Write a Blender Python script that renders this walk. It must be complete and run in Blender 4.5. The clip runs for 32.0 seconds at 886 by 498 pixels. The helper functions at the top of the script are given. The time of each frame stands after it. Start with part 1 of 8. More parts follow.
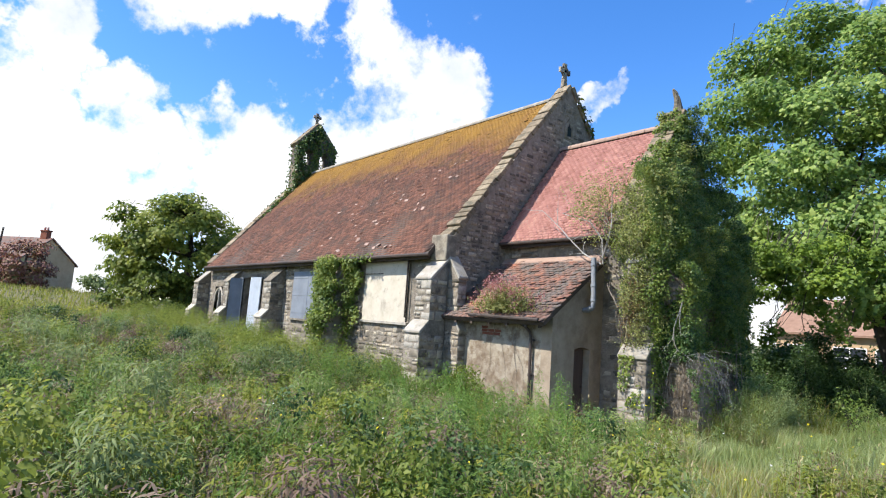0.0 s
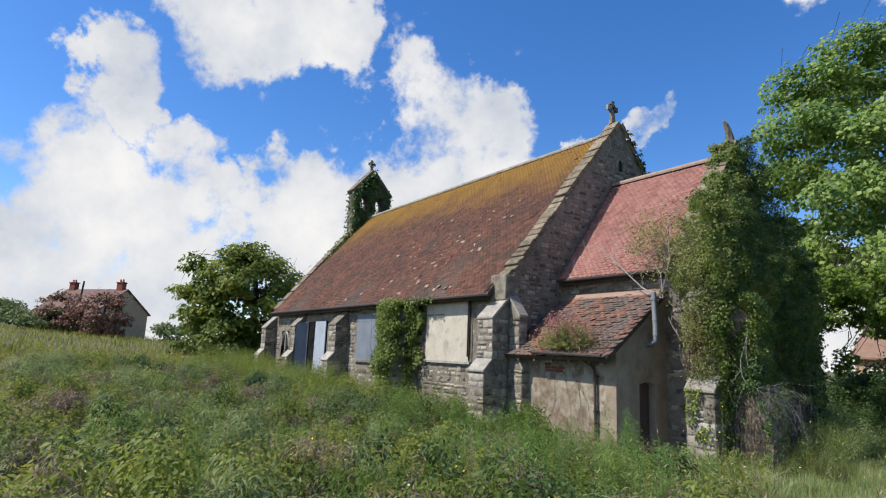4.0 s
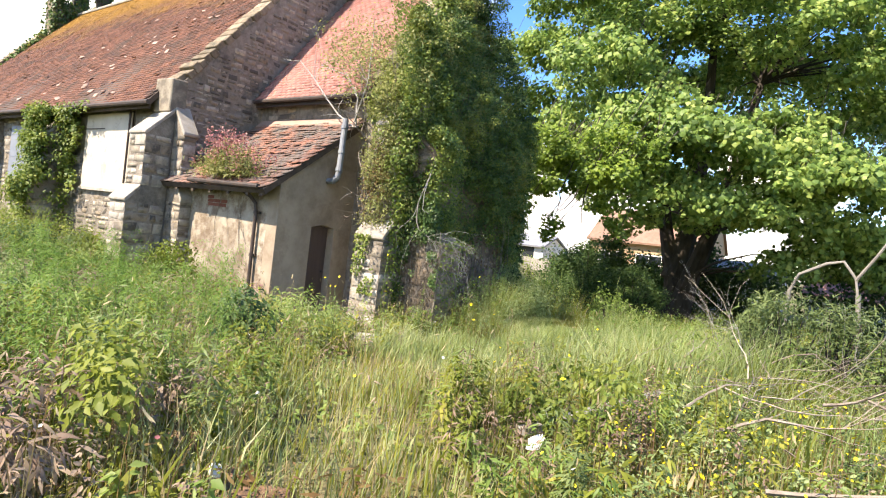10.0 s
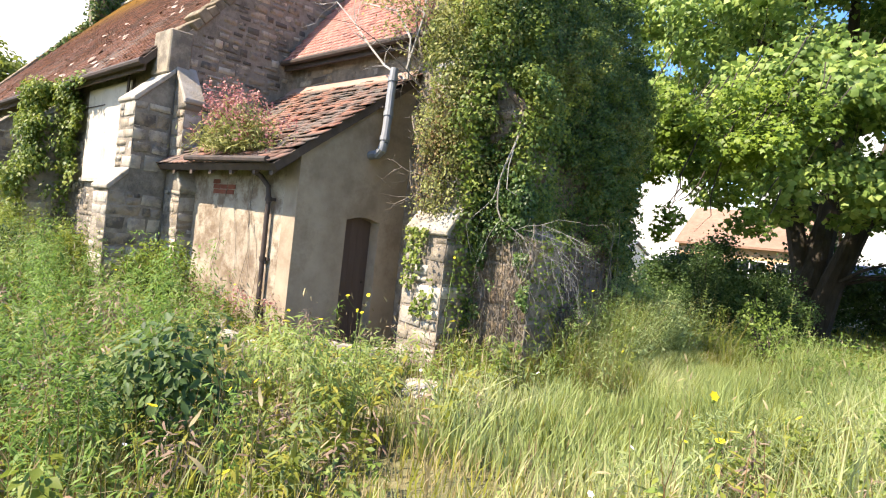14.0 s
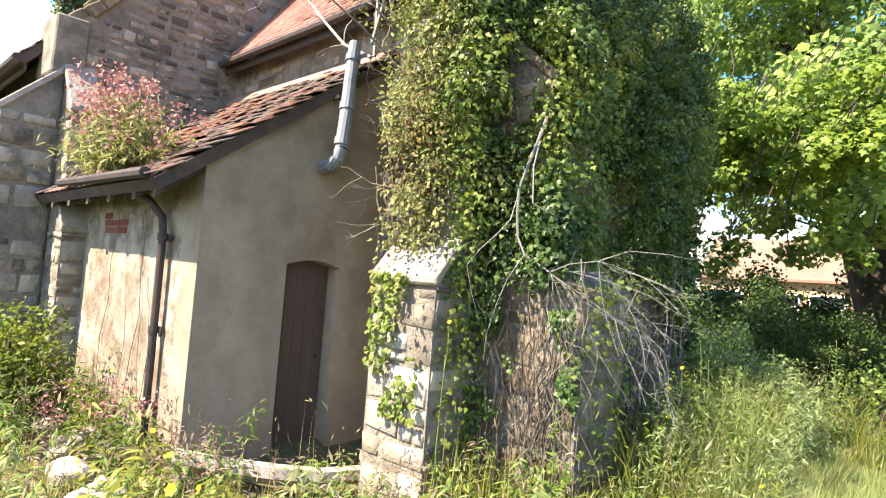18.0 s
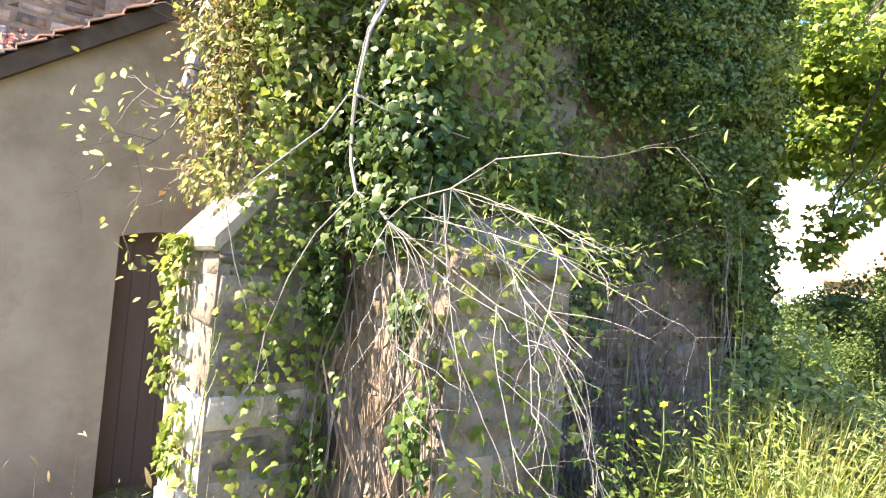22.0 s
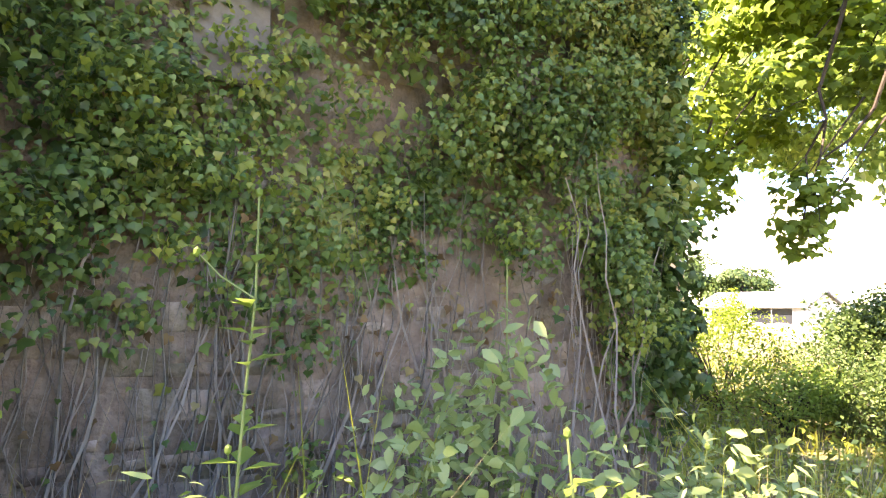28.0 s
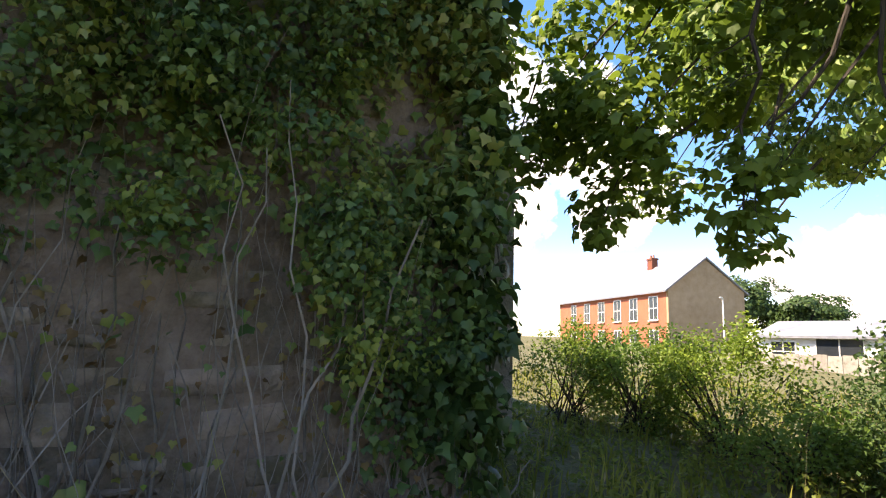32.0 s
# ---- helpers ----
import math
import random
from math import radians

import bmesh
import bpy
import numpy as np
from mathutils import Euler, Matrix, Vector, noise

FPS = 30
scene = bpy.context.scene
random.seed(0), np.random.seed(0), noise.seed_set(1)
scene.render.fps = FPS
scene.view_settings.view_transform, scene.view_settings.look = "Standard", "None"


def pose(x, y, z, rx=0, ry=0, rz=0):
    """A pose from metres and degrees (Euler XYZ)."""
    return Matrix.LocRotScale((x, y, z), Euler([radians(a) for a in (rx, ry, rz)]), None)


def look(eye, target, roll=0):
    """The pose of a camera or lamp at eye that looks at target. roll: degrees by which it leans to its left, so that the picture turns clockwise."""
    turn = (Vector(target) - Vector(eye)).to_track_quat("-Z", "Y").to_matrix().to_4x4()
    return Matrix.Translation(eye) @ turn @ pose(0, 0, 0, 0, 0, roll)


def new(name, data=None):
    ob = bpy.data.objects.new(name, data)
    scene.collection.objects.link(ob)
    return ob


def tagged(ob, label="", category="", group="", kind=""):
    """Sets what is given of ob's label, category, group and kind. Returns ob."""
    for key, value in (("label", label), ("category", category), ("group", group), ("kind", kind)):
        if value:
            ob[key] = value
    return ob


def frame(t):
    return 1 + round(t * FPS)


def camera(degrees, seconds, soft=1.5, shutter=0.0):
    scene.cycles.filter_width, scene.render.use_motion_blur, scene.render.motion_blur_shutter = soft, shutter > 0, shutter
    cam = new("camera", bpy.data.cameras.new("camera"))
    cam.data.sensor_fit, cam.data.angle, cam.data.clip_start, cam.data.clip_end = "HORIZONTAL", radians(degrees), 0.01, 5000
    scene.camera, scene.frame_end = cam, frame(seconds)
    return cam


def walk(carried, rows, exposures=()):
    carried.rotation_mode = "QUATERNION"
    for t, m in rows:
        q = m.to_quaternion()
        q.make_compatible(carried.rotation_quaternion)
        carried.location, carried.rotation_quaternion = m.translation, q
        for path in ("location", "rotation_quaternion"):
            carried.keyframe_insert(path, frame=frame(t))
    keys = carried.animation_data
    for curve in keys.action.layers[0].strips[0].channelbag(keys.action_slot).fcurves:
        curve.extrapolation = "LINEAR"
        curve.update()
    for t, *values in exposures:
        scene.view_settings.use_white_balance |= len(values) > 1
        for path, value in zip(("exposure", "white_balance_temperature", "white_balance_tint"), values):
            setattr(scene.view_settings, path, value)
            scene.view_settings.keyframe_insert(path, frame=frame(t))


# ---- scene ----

cam = camera(74.0, 32.0, soft=1.15)
PATH = [
    (0.0, pose(8.582, -10.232, 2.220, 97.18, -4.16, 49.51)),
    (0.5, pose(8.695, -10.480, 2.241, 97.86, -3.48, 52.59)),
    (1.0, pose(8.844, -10.746, 2.263, 98.05, -2.10, 55.85)),
    (1.5, pose(8.958, -10.856, 2.283, 98.44, -1.10, 57.61)),
    (2.0, pose(8.985, -10.858, 2.267, 98.89, -1.26, 57.70)),
    (2.5, pose(8.988, -10.816, 2.247, 99.32, -1.41, 57.20)),
    (4.5, pose(8.867, -10.701, 2.315, 100.22, -3.03, 54.05)),
    (5.0, pose(8.819, -10.530, 2.312, 99.70, -3.72, 53.16)),
    (5.5, pose(8.762, -10.212, 2.260, 99.81, -4.45, 51.89)),
    (6.0, pose(8.674, -9.706, 2.209, 99.51, -5.15, 49.52)),
    (6.5, pose(8.620, -9.144, 2.164, 98.29, -5.67, 47.43)),
    (7.0, pose(8.753, -8.672, 2.089, 95.30, -5.90, 44.40)),
    (7.5, pose(9.080, -8.389, 2.005, 91.78, -6.09, 40.13)),
    (8.0, pose(9.522, -7.989, 2.000, 89.63, -6.86, 36.92)),
    (8.5, pose(9.944, -7.543, 2.021, 88.11, -6.65, 34.89)),
    (9.0, pose(9.751, -7.216, 1.989, 87.39, -7.56, 34.86)),
    (9.5, pose(9.252, -6.941, 1.918, 86.49, -6.57, 36.27)),
    (10.0, pose(8.812, -6.571, 1.881, 89.12, -6.81, 36.00)),
    (10.5, pose(8.374, -6.209, 1.796, 88.47, -5.91, 36.73)),
    (11.0, pose(7.798, -5.828, 1.747, 88.68, -5.55, 38.44)),
    (11.5, pose(7.613, -5.551, 1.749, 89.27, -5.54, 38.75)),
    (12.0, pose(7.833, -5.519, 1.742, 89.74, -4.38, 32.42)),
    (12.5, pose(8.018, -5.422, 1.749, 89.17, -5.30, 29.37)),
    (13.0, pose(7.860, -5.013, 1.735, 89.25, -6.07, 30.70)),
    (13.5, pose(7.252, -4.445, 1.675, 88.88, -6.36, 36.02)),
    (14.0, pose(6.471, -3.935, 1.704, 89.07, -6.40, 42.23)),
    (14.5, pose(5.952, -3.747, 1.707, 89.56, -5.02, 46.47)),
    (16.5, pose(5.250, -2.679, 1.834, 91.68, -2.61, 42.32)),
    (17.0, pose(5.114, -2.351, 1.815, 92.47, -3.16, 41.76)),
    (17.5, pose(4.949, -2.094, 1.794, 92.62, -3.99, 42.20)),
    (18.0, pose(4.697, -1.795, 1.786, 93.10, -4.39, 42.70)),
    (18.5, pose(4.568, -1.522, 1.783, 93.34, -2.99, 42.71)),
    (19.0, pose(4.480, -1.154, 1.749, 93.71, -2.47, 43.91)),
    (19.5, pose(4.503, -0.823, 1.699, 94.25, -1.52, 44.23)),
    (20.0, pose(4.467, -0.404, 1.720, 94.42, -2.46, 45.54)),
    (20.5, pose(4.374, -0.054, 1.763, 93.95, -3.26, 45.55)),
    (21.0, pose(4.508, 0.096, 1.753, 92.74, -3.43, 48.95)),
    (21.5, pose(4.506, 0.301, 1.769, 92.85, -2.40, 51.42)),
    (22.0, pose(4.338, 0.543, 1.685, 93.25, -4.24, 52.60)),
    (22.5, pose(4.158, 0.780, 1.736, 95.67, -4.39, 54.28)),
    (23.0, pose(4.034, 1.126, 1.777, 96.04, -3.31, 51.84)),
    (23.5, pose(4.079, 1.437, 1.729, 97.70, -1.34, 51.46)),
    (24.0, pose(4.288, 1.652, 1.714, 97.29, -3.83, 49.60)),
    (24.5, pose(4.547, 1.811, 1.681, 95.54, -5.70, 43.77)),
    (25.0, pose(4.779, 1.944, 1.736, 93.84, -6.75, 41.68)),
    (25.5, pose(5.050, 2.113, 1.733, 92.56, -8.41, 42.66)),
    (27.5, pose(4.284, 2.701, 1.614, 95.14, -0.35, 54.74)),
    (28.0, pose(4.217, 2.961, 1.633, 96.25, -0.77, 58.06)),
    (28.5, pose(4.129, 3.250, 1.653, 96.59, -1.51, 56.62)),
    (29.0, pose(4.146, 3.480, 1.656, 97.30, -0.39, 49.73)),
    (29.5, pose(4.210, 3.713, 1.643, 97.56, -1.34, 47.65)),
    (30.0, pose(4.234, 3.955, 1.633, 97.71, -1.23, 47.89)),
    (30.5, pose(4.118, 4.247, 1.618, 97.63, -1.71, 55.50)),
    (31.0, pose(4.086, 4.478, 1.671, 97.57, 0.38, 59.36)),
    (31.5, pose(4.095, 4.722, 1.653, 98.11, -0.60, 61.42)),
    (32.0, pose(4.088, 4.962, 1.602, 98.66, -1.70, 63.90)),
]
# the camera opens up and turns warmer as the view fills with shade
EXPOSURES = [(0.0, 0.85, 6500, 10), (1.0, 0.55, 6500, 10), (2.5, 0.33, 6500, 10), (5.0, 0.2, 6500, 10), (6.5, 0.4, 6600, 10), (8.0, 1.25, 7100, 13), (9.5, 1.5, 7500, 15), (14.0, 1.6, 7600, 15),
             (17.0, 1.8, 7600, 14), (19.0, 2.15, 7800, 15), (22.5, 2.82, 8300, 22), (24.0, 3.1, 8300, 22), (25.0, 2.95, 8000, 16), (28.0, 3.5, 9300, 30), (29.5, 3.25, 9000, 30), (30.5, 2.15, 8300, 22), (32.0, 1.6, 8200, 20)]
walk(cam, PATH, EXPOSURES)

# ---- sky, clouds, sun ----
SUN_AZ, SUN_EL = 25.0, 50.0     # degrees west of the -y axis, and above the horizon
sun_dir = Vector((-math.sin(radians(SUN_AZ)) * math.cos(radians(SUN_EL)),
                  -math.cos(radians(SUN_AZ)) * math.cos(radians(SUN_EL)), math.sin(radians(SUN_EL))))
world = bpy.data.worlds.new("sky")
scene.world = world
world.use_nodes = True
wn, wl = world.node_tree.nodes, world.node_tree.links
wn.clear()


def wmath(op, a, b=None, c=None, clamp=False):
    n = wn.new("ShaderNodeMath")
    n.operation, n.use_clamp = op, clamp
    for i, v in enumerate((a, b, c)):
        if v is None:
            continue
        if isinstance(v, (int, float)):
            n.inputs[i].default_value = v
        else:
            wl.new(v, n.inputs[i])
    return n.outputs[0]


w_out = wn.new("ShaderNodeOutputWorld")
w_bg = wn.new("ShaderNodeBackground")
w_sky = wn.new("ShaderNodeTexSky")
w_sky.sky_type = "NISHITA"
w_sky.sun_disc = False
w_sky.sun_elevation = radians(SUN_EL)
w_sky.sun_rotation = math.atan2(sun_dir.x, sun_dir.y)
w_sky.air_density, w_sky.dust_density, w_sky.ozone_density = 1.0, 0.3, 2.5
w_sat = wn.new("ShaderNodeHueSaturation")
w_sat.inputs["Saturation"].default_value = 1.3
w_sat.inputs["Value"].default_value = 1.1
wl.new(w_sky.outputs[0], w_sat.inputs["Color"])
w_co = wn.new("ShaderNodeTexCoord")
w_warp = wn.new("ShaderNodeTexNoise")
w_warp.inputs["Scale"].default_value, w_warp.inputs["Detail"].default_value, w_warp.inputs["Roughness"].default_value = 7.0, 8, 0.62
wl.new(w_co.outputs["Generated"], w_warp.inputs["Vector"])
w_fbm = wn.new("ShaderNodeTexNoise")
w_fbm.inputs["Scale"].default_value, w_fbm.inputs["Detail"].default_value, w_fbm.inputs["Roughness"].default_value = 4.2, 10, 0.6
wl.new(w_co.outputs["Generated"], w_fbm.inputs["Vector"])
# cumulus clouds: direction, half-width in degrees
CLOUDS = [((-0.85, 0.19, 0.49), 7.5), ((-0.80, 0.31, 0.49), 6.5), ((-0.92, 0.10, 0.365), 4.5), ((-0.965, 0.02, 0.22), 8.0),
          ((-0.965, -0.09, 0.24), 6.0), ((-0.95, 0.16, 0.24), 6.0), ((-0.91, 0.33, 0.25), 6.0), ((-0.93, 0.31, 0.18), 6.5),
          ((-0.79, 0.51, 0.34), 7.5), ((-0.73, 0.58, 0.35), 6.5), ((-0.83, 0.47, 0.26), 8.0), ((-0.53, 0.755, 0.385), 2.6),
          ((-0.62, 0.69, 0.365), 2.4), ((-0.91, -0.16, 0.38), 4.5), ((-0.99, 0.0, 0.09), 8.0), ((-0.98, 0.15, 0.10), 8.0),
          ((-0.70, 0.66, 0.22), 6.0), ((-0.35, 0.93, 0.08), 7.0)]
CLOUDS += [((-0.50, 0.85, 0.12), 5.0), ((-0.10, 0.98, 0.12), 8.0), ((-0.2, 0.8, 0.5), 6.0),
          ((0.5, -0.7, 0.45), 14.0), ((0.8, 0.3, 0.4), 13.0), ((0.2, -0.9, 0.3), 12.0), ((-0.5, -0.8, 0.35), 12.0)]
# the outlines are broken up by bending the directions
w_bend = wn.new("ShaderNodeTexNoise")
w_bend.inputs["Scale"].default_value, w_bend.inputs["Detail"].default_value, w_bend.inputs["Roughness"].default_value = 5.0, 6, 0.6
wl.new(w_co.outputs["Generated"], w_bend.inputs["Vector"])
w_off = wn.new("ShaderNodeVectorMath")
w_off.operation = "MULTIPLY_ADD"
wl.new(w_bend.outputs["Color"], w_off.inputs[0])
w_off.inputs[1].default_value = (0.42, 0.42, 0.34)
w_off.inputs[2].default_value = (-0.21, -0.21, -0.17)
w_dir = wn.new("ShaderNodeVectorMath")
wl.new(w_co.outputs["Generated"], w_dir.inputs[0])
wl.new(w_off.outputs[0], w_dir.inputs[1])
w_unit = wn.new("ShaderNodeVectorMath")
w_unit.operation = "NORMALIZE"
wl.new(w_dir.outputs[0], w_unit.inputs[0])
cover = None
for d, deg in CLOUDS:
    dp = wn.new("ShaderNodeVectorMath")
    dp.operation = "DOT_PRODUCT"
    wl.new(w_unit.outputs[0], dp.inputs[0])
    dp.inputs[1].default_value = Vector(d).normalized()
    mr = wn.new("ShaderNodeMapRange")
    mr.interpolation_type = "SMOOTHSTEP"
    mr.inputs["From Min"].default_value = math.cos(radians(deg * 1.15))
    mr.inputs["From Max"].default_value = 1.0
    wl.new(dp.outputs["Value"], mr.inputs["Value"])
    cover = mr.outputs[0] if cover is None else wmath("MAXIMUM", cover, mr.outputs[0])
puff = wmath("ADD", wmath("MULTIPLY_ADD", w_warp.outputs["Fac"], 2.8, -1.4), wmath("MULTIPLY_ADD", w_fbm.outputs["Fac"], 2.2, -1.1))
dens = wmath("ADD", wmath("MULTIPLY", cover, 1.15), puff)
w_mask = wn.new("ShaderNodeMapRange")
w_mask.interpolation_type = "SMOOTHSTEP"
w_mask.inputs["From Min"].default_value, w_mask.inputs["From Max"].default_value = 0.40, 0.95
wl.new(dens, w_mask.inputs["Value"])
w_shade = wn.new("ShaderNodeMapRange")
w_shade.inputs["From Min"].default_value, w_shade.inputs["From Max"].default_value = 0.35, 0.62
w_shade.inputs["To Min"].default_value, w_shade.inputs["To Max"].default_value = 0.0, 1.0
wl.new(w_fbm.outputs["Fac"], w_shade.inputs["Value"])
w_cc = wn.new("ShaderNodeMix")
w_cc.data_type = "RGBA"
wl.new(w_shade.outputs[0], w_cc.inputs[0])
w_cc.inputs[6].default_value = (4.6, 5.0, 5.7, 1)
w_cc.inputs[7].default_value = (7.6, 7.5, 7.4, 1)
w_mix = wn.new("ShaderNodeMix")
w_mix.data_type = "RGBA"
wl.new(w_mask.outputs[0], w_mix.inputs[0])
w_tint = wn.new("ShaderNodeMix")
w_tint.data_type, w_tint.blend_type = "RGBA", "MULTIPLY"
w_tint.inputs[0].default_value = 1.0
w_tint.inputs[7].default_value = (1.15, 1.15, 1.35, 1)
wl.new(w_sat.outputs[0], w_tint.inputs[6])
wl.new(w_tint.outputs[2], w_mix.inputs[6])
wl.new(w_cc.outputs[2], w_mix.inputs[7])
w_bg.inputs["Strength"].default_value = 0.105
wl.new(w_mix.outputs[2], w_bg.inputs["Color"])
wl.new(w_bg.outputs[0], w_out.inputs["Surface"])
lamp = bpy.data.lights.new("sun", "SUN")
lamp.energy, lamp.angle, lamp.color = 5.0, radians(0.55), (1.0, 0.95, 0.87)
sun = new("sun", lamp)
sun.matrix_world = look((0, 0, 60), Vector((0, 0, 60)) - sun_dir)

# ---- materials ----
def mat(name, cols, scale=6.0, rough=0.9, bump=0.3, bscale=40.0, bdist=0.01, rand=0.0, island=0.0, stain=None, metal=0.0, big=0.6, trans=0.0, stretch=None, bigw=0.6):
    """A procedural surface: colours mixed by noise at two scales, stains, fine relief, and a shift from piece to piece."""
    m = bpy.data.materials.new(name)
    m.use_nodes = True
    n, l = m.node_tree.nodes, m.node_tree.links
    b = n["Principled BSDF"]
    geo = n.new("ShaderNodeNewGeometry")
    vec = geo.outputs["Position"]
    if stretch:
        mp = n.new("ShaderNodeMapping")
        mp.inputs["Scale"].default_value = stretch
        l.new(vec, mp.inputs["Vector"])
        vec = mp.outputs[0]
    n1 = n.new("ShaderNodeTexNoise")
    n1.inputs["Scale"].default_value, n1.inputs["Detail"].default_value, n1.inputs["Roughness"].default_value = scale, 6, 0.65
    n2 = n.new("ShaderNodeTexNoise")
    n2.inputs["Scale"].default_value, n2.inputs["Detail"].default_value = big, 3
    l.new(vec, n1.inputs["Vector"])
    l.new(vec, n2.inputs["Vector"])
    add = n.new("ShaderNodeMath")
    add.operation = "MULTIPLY_ADD"
    l.new(n2.outputs["Fac"], add.inputs[0])
    add.inputs[1].default_value = bigw
    sub = n.new("ShaderNodeMath")
    sub.operation = "MULTIPLY_ADD"
    l.new(n1.outputs["Fac"], sub.inputs[0])
    sub.inputs[1].default_value, sub.inputs[2].default_value = 1.3, -0.45 - (bigw - 0.6) * 0.5
    l.new(sub.outputs[0], add.inputs[2])
    fac = add.outputs[0]
    if rand or island:
        src = n.new("ShaderNodeObjectInfo").outputs["Random"] if rand else geo.outputs["Random Per Island"]
        r = n.new("ShaderNodeMath")
        r.operation = "MULTIPLY_ADD"
        l.new(src, r.inputs[0])
        k = rand or island
        r.inputs[1].default_value = k
        r2 = n.new("ShaderNodeMath")
        r2.operation = "ADD"
        r2.inputs[1].default_value = -k / 2
        l.new(fac, r2.inputs[0])
        l.new(r2.outputs[0], r.inputs[2])
        fac = r.outputs[0]
    ramp = n.new("ShaderNodeValToRGB")
    el = ramp.color_ramp.elements
    while len(el) < len(cols):
        el.new(0.5)
    for i, c in enumerate(cols):
        el[i].position = 0.15 + 0.7 * i / max(1, len(cols) - 1)
        el[i].color = (*c, 1)
    l.new(fac, ramp.inputs["Fac"])
    col = ramp.outputs["Color"]
    if stain:
        sc, ss, lo, hi = stain
        n3 = n.new("ShaderNodeTexNoise")
        n3.inputs["Scale"].default_value, n3.inputs["Detail"].default_value, n3.inputs["Roughness"].default_value = ss, 8, 0.7
        off = n.new("ShaderNodeVectorMath")
        off.operation = "ADD"
        off.inputs[1].default_value = (7.3, 2.1, 5.5)
        l.new(vec, off.inputs[0])
        l.new(off.outputs[0], n3.inputs["Vector"])
        mr = n.new("ShaderNodeMapRange")
        mr.inputs["From Min"].default_value, mr.inputs["From Max"].default_value = lo, hi
        l.new(n3.outputs["Fac"], mr.inputs["Value"])
        mx = n.new("ShaderNodeMix")
        mx.data_type = "RGBA"
        l.new(mr.outputs[0], mx.inputs[0])
        l.new(col, mx.inputs[6])
        mx.inputs[7].default_value = (*sc, 1)
        col = mx.outputs[2]
    l.new(col, b.inputs["Base Color"])
    b.inputs["Roughness"].default_value = rough
    b.inputs["Metallic"].default_value = metal
    b.inputs["Specular IOR Level"].default_value = 0.3
    if bump:
        n4 = n.new("ShaderNodeTexNoise")
        n4.inputs["Scale"].default_value, n4.inputs["Detail"].default_value = bscale, 5
        l.new(vec, n4.inputs["Vector"])
        bm = n.new("ShaderNodeBump")
        bm.inputs["Strength"].default_value, bm.inputs["Distance"].default_value = bump, bdist
        l.new(n4.outputs["Fac"], bm.inputs["Height"])
        l.new(bm.outputs[0], b.inputs["Normal"])
    if trans:
        tr = n.new("ShaderNodeBsdfTranslucent")
        l.new(col, tr.inputs["Color"])
        ms = n.new("ShaderNodeMixShader")
        ms.inputs[0].default_value = trans
        out = n["Material Output"]
        l.new(b.outputs[0], ms.inputs[1])
        l.new(tr.outputs[0], ms.inputs[2])
        l.new(ms.outputs[0], out.inputs["Surface"])
    return m


M = {}
M["stone"] = mat("rubble_stone", [(0.1, 0.088, 0.07), (0.27, 0.215, 0.145), (0.26, 0.23, 0.185), (0.41, 0.355, 0.265)], 5, 0.95, 0.6, 28, 0.03, rand=0.95, stain=((0.09, 0.085, 0.07), 3.0, 0.52, 0.68))
M["stone_is"] = mat("rubble_stone_far", [(0.1, 0.088, 0.07), (0.24, 0.2, 0.14), (0.24, 0.225, 0.195), (0.38, 0.34, 0.265)], 5, 0.95, 0.6, 28, 0.03, island=0.95, stain=((0.09, 0.085, 0.07), 3.0, 0.52, 0.68))
M["dressed"] = mat("dressed_stone", [(0.15, 0.128, 0.098), (0.27, 0.235, 0.175), (0.3, 0.28, 0.24), (0.42, 0.38, 0.31)], 4, 0.95, 0.5, 35, 0.02, rand=0.75, stain=((0.13, 0.12, 0.10), 4.0, 0.55, 0.72))
M["mortar"] = mat("lime_mortar", [(0.13, 0.11, 0.085), (0.22, 0.19, 0.15), (0.31, 0.27, 0.215)], 7, 1.0, 0.7, 30, 0.03, stain=((0.08, 0.075, 0.06), 2.0, 0.50, 0.70))
M["render"] = mat("cement_render", [(0.23, 0.18, 0.125), (0.31, 0.25, 0.18), (0.37, 0.305, 0.225)], 2.5, 0.95, 0.35, 60, 0.006, stain=((0.18, 0.135, 0.09), 1.2, 0.48, 0.72), bigw=1.0)
M["tile"] = mat("clay_roof_tile", [(0.115, 0.058, 0.045), (0.20, 0.088, 0.062), (0.30, 0.135, 0.085)], 3, 0.9, 0.4, 50, 0.008, island=0.45, stain=((0.09, 0.075, 0.06), 1.4, 0.52, 0.72))
M["tile_r"] = mat("new_clay_roof_tile", [(0.3, 0.135, 0.11), (0.41, 0.195, 0.16), (0.49, 0.26, 0.205)], 3, 0.85, 0.4, 50, 0.008, island=0.35, stain=((0.26, 0.13, 0.10), 1.6, 0.54, 0.75))
M["tile_p"] = mat("old_clay_tile", [(0.1, 0.062, 0.05), (0.19, 0.095, 0.07), (0.31, 0.135, 0.085)], 3, 0.9, 0.4, 50, 0.008, rand=0.7, stain=((0.13, 0.11, 0.095), 1.7, 0.40, 0.6))
M["wood"] = mat("brown_painted_door", [(0.07, 0.05, 0.042), (0.10, 0.072, 0.06), (0.13, 0.095, 0.08)], 3, 0.6, 0.2, 60, 0.004, stretch=(1, 1, 0.15))
M["board"] = mat("weathered_board", [(0.38, 0.335, 0.26), (0.5, 0.45, 0.36), (0.57, 0.52, 0.43)], 2.2, 0.85, 0.2, 30, 0.004, stain=((0.30, 0.27, 0.22), 2.6, 0.53, 0.70))
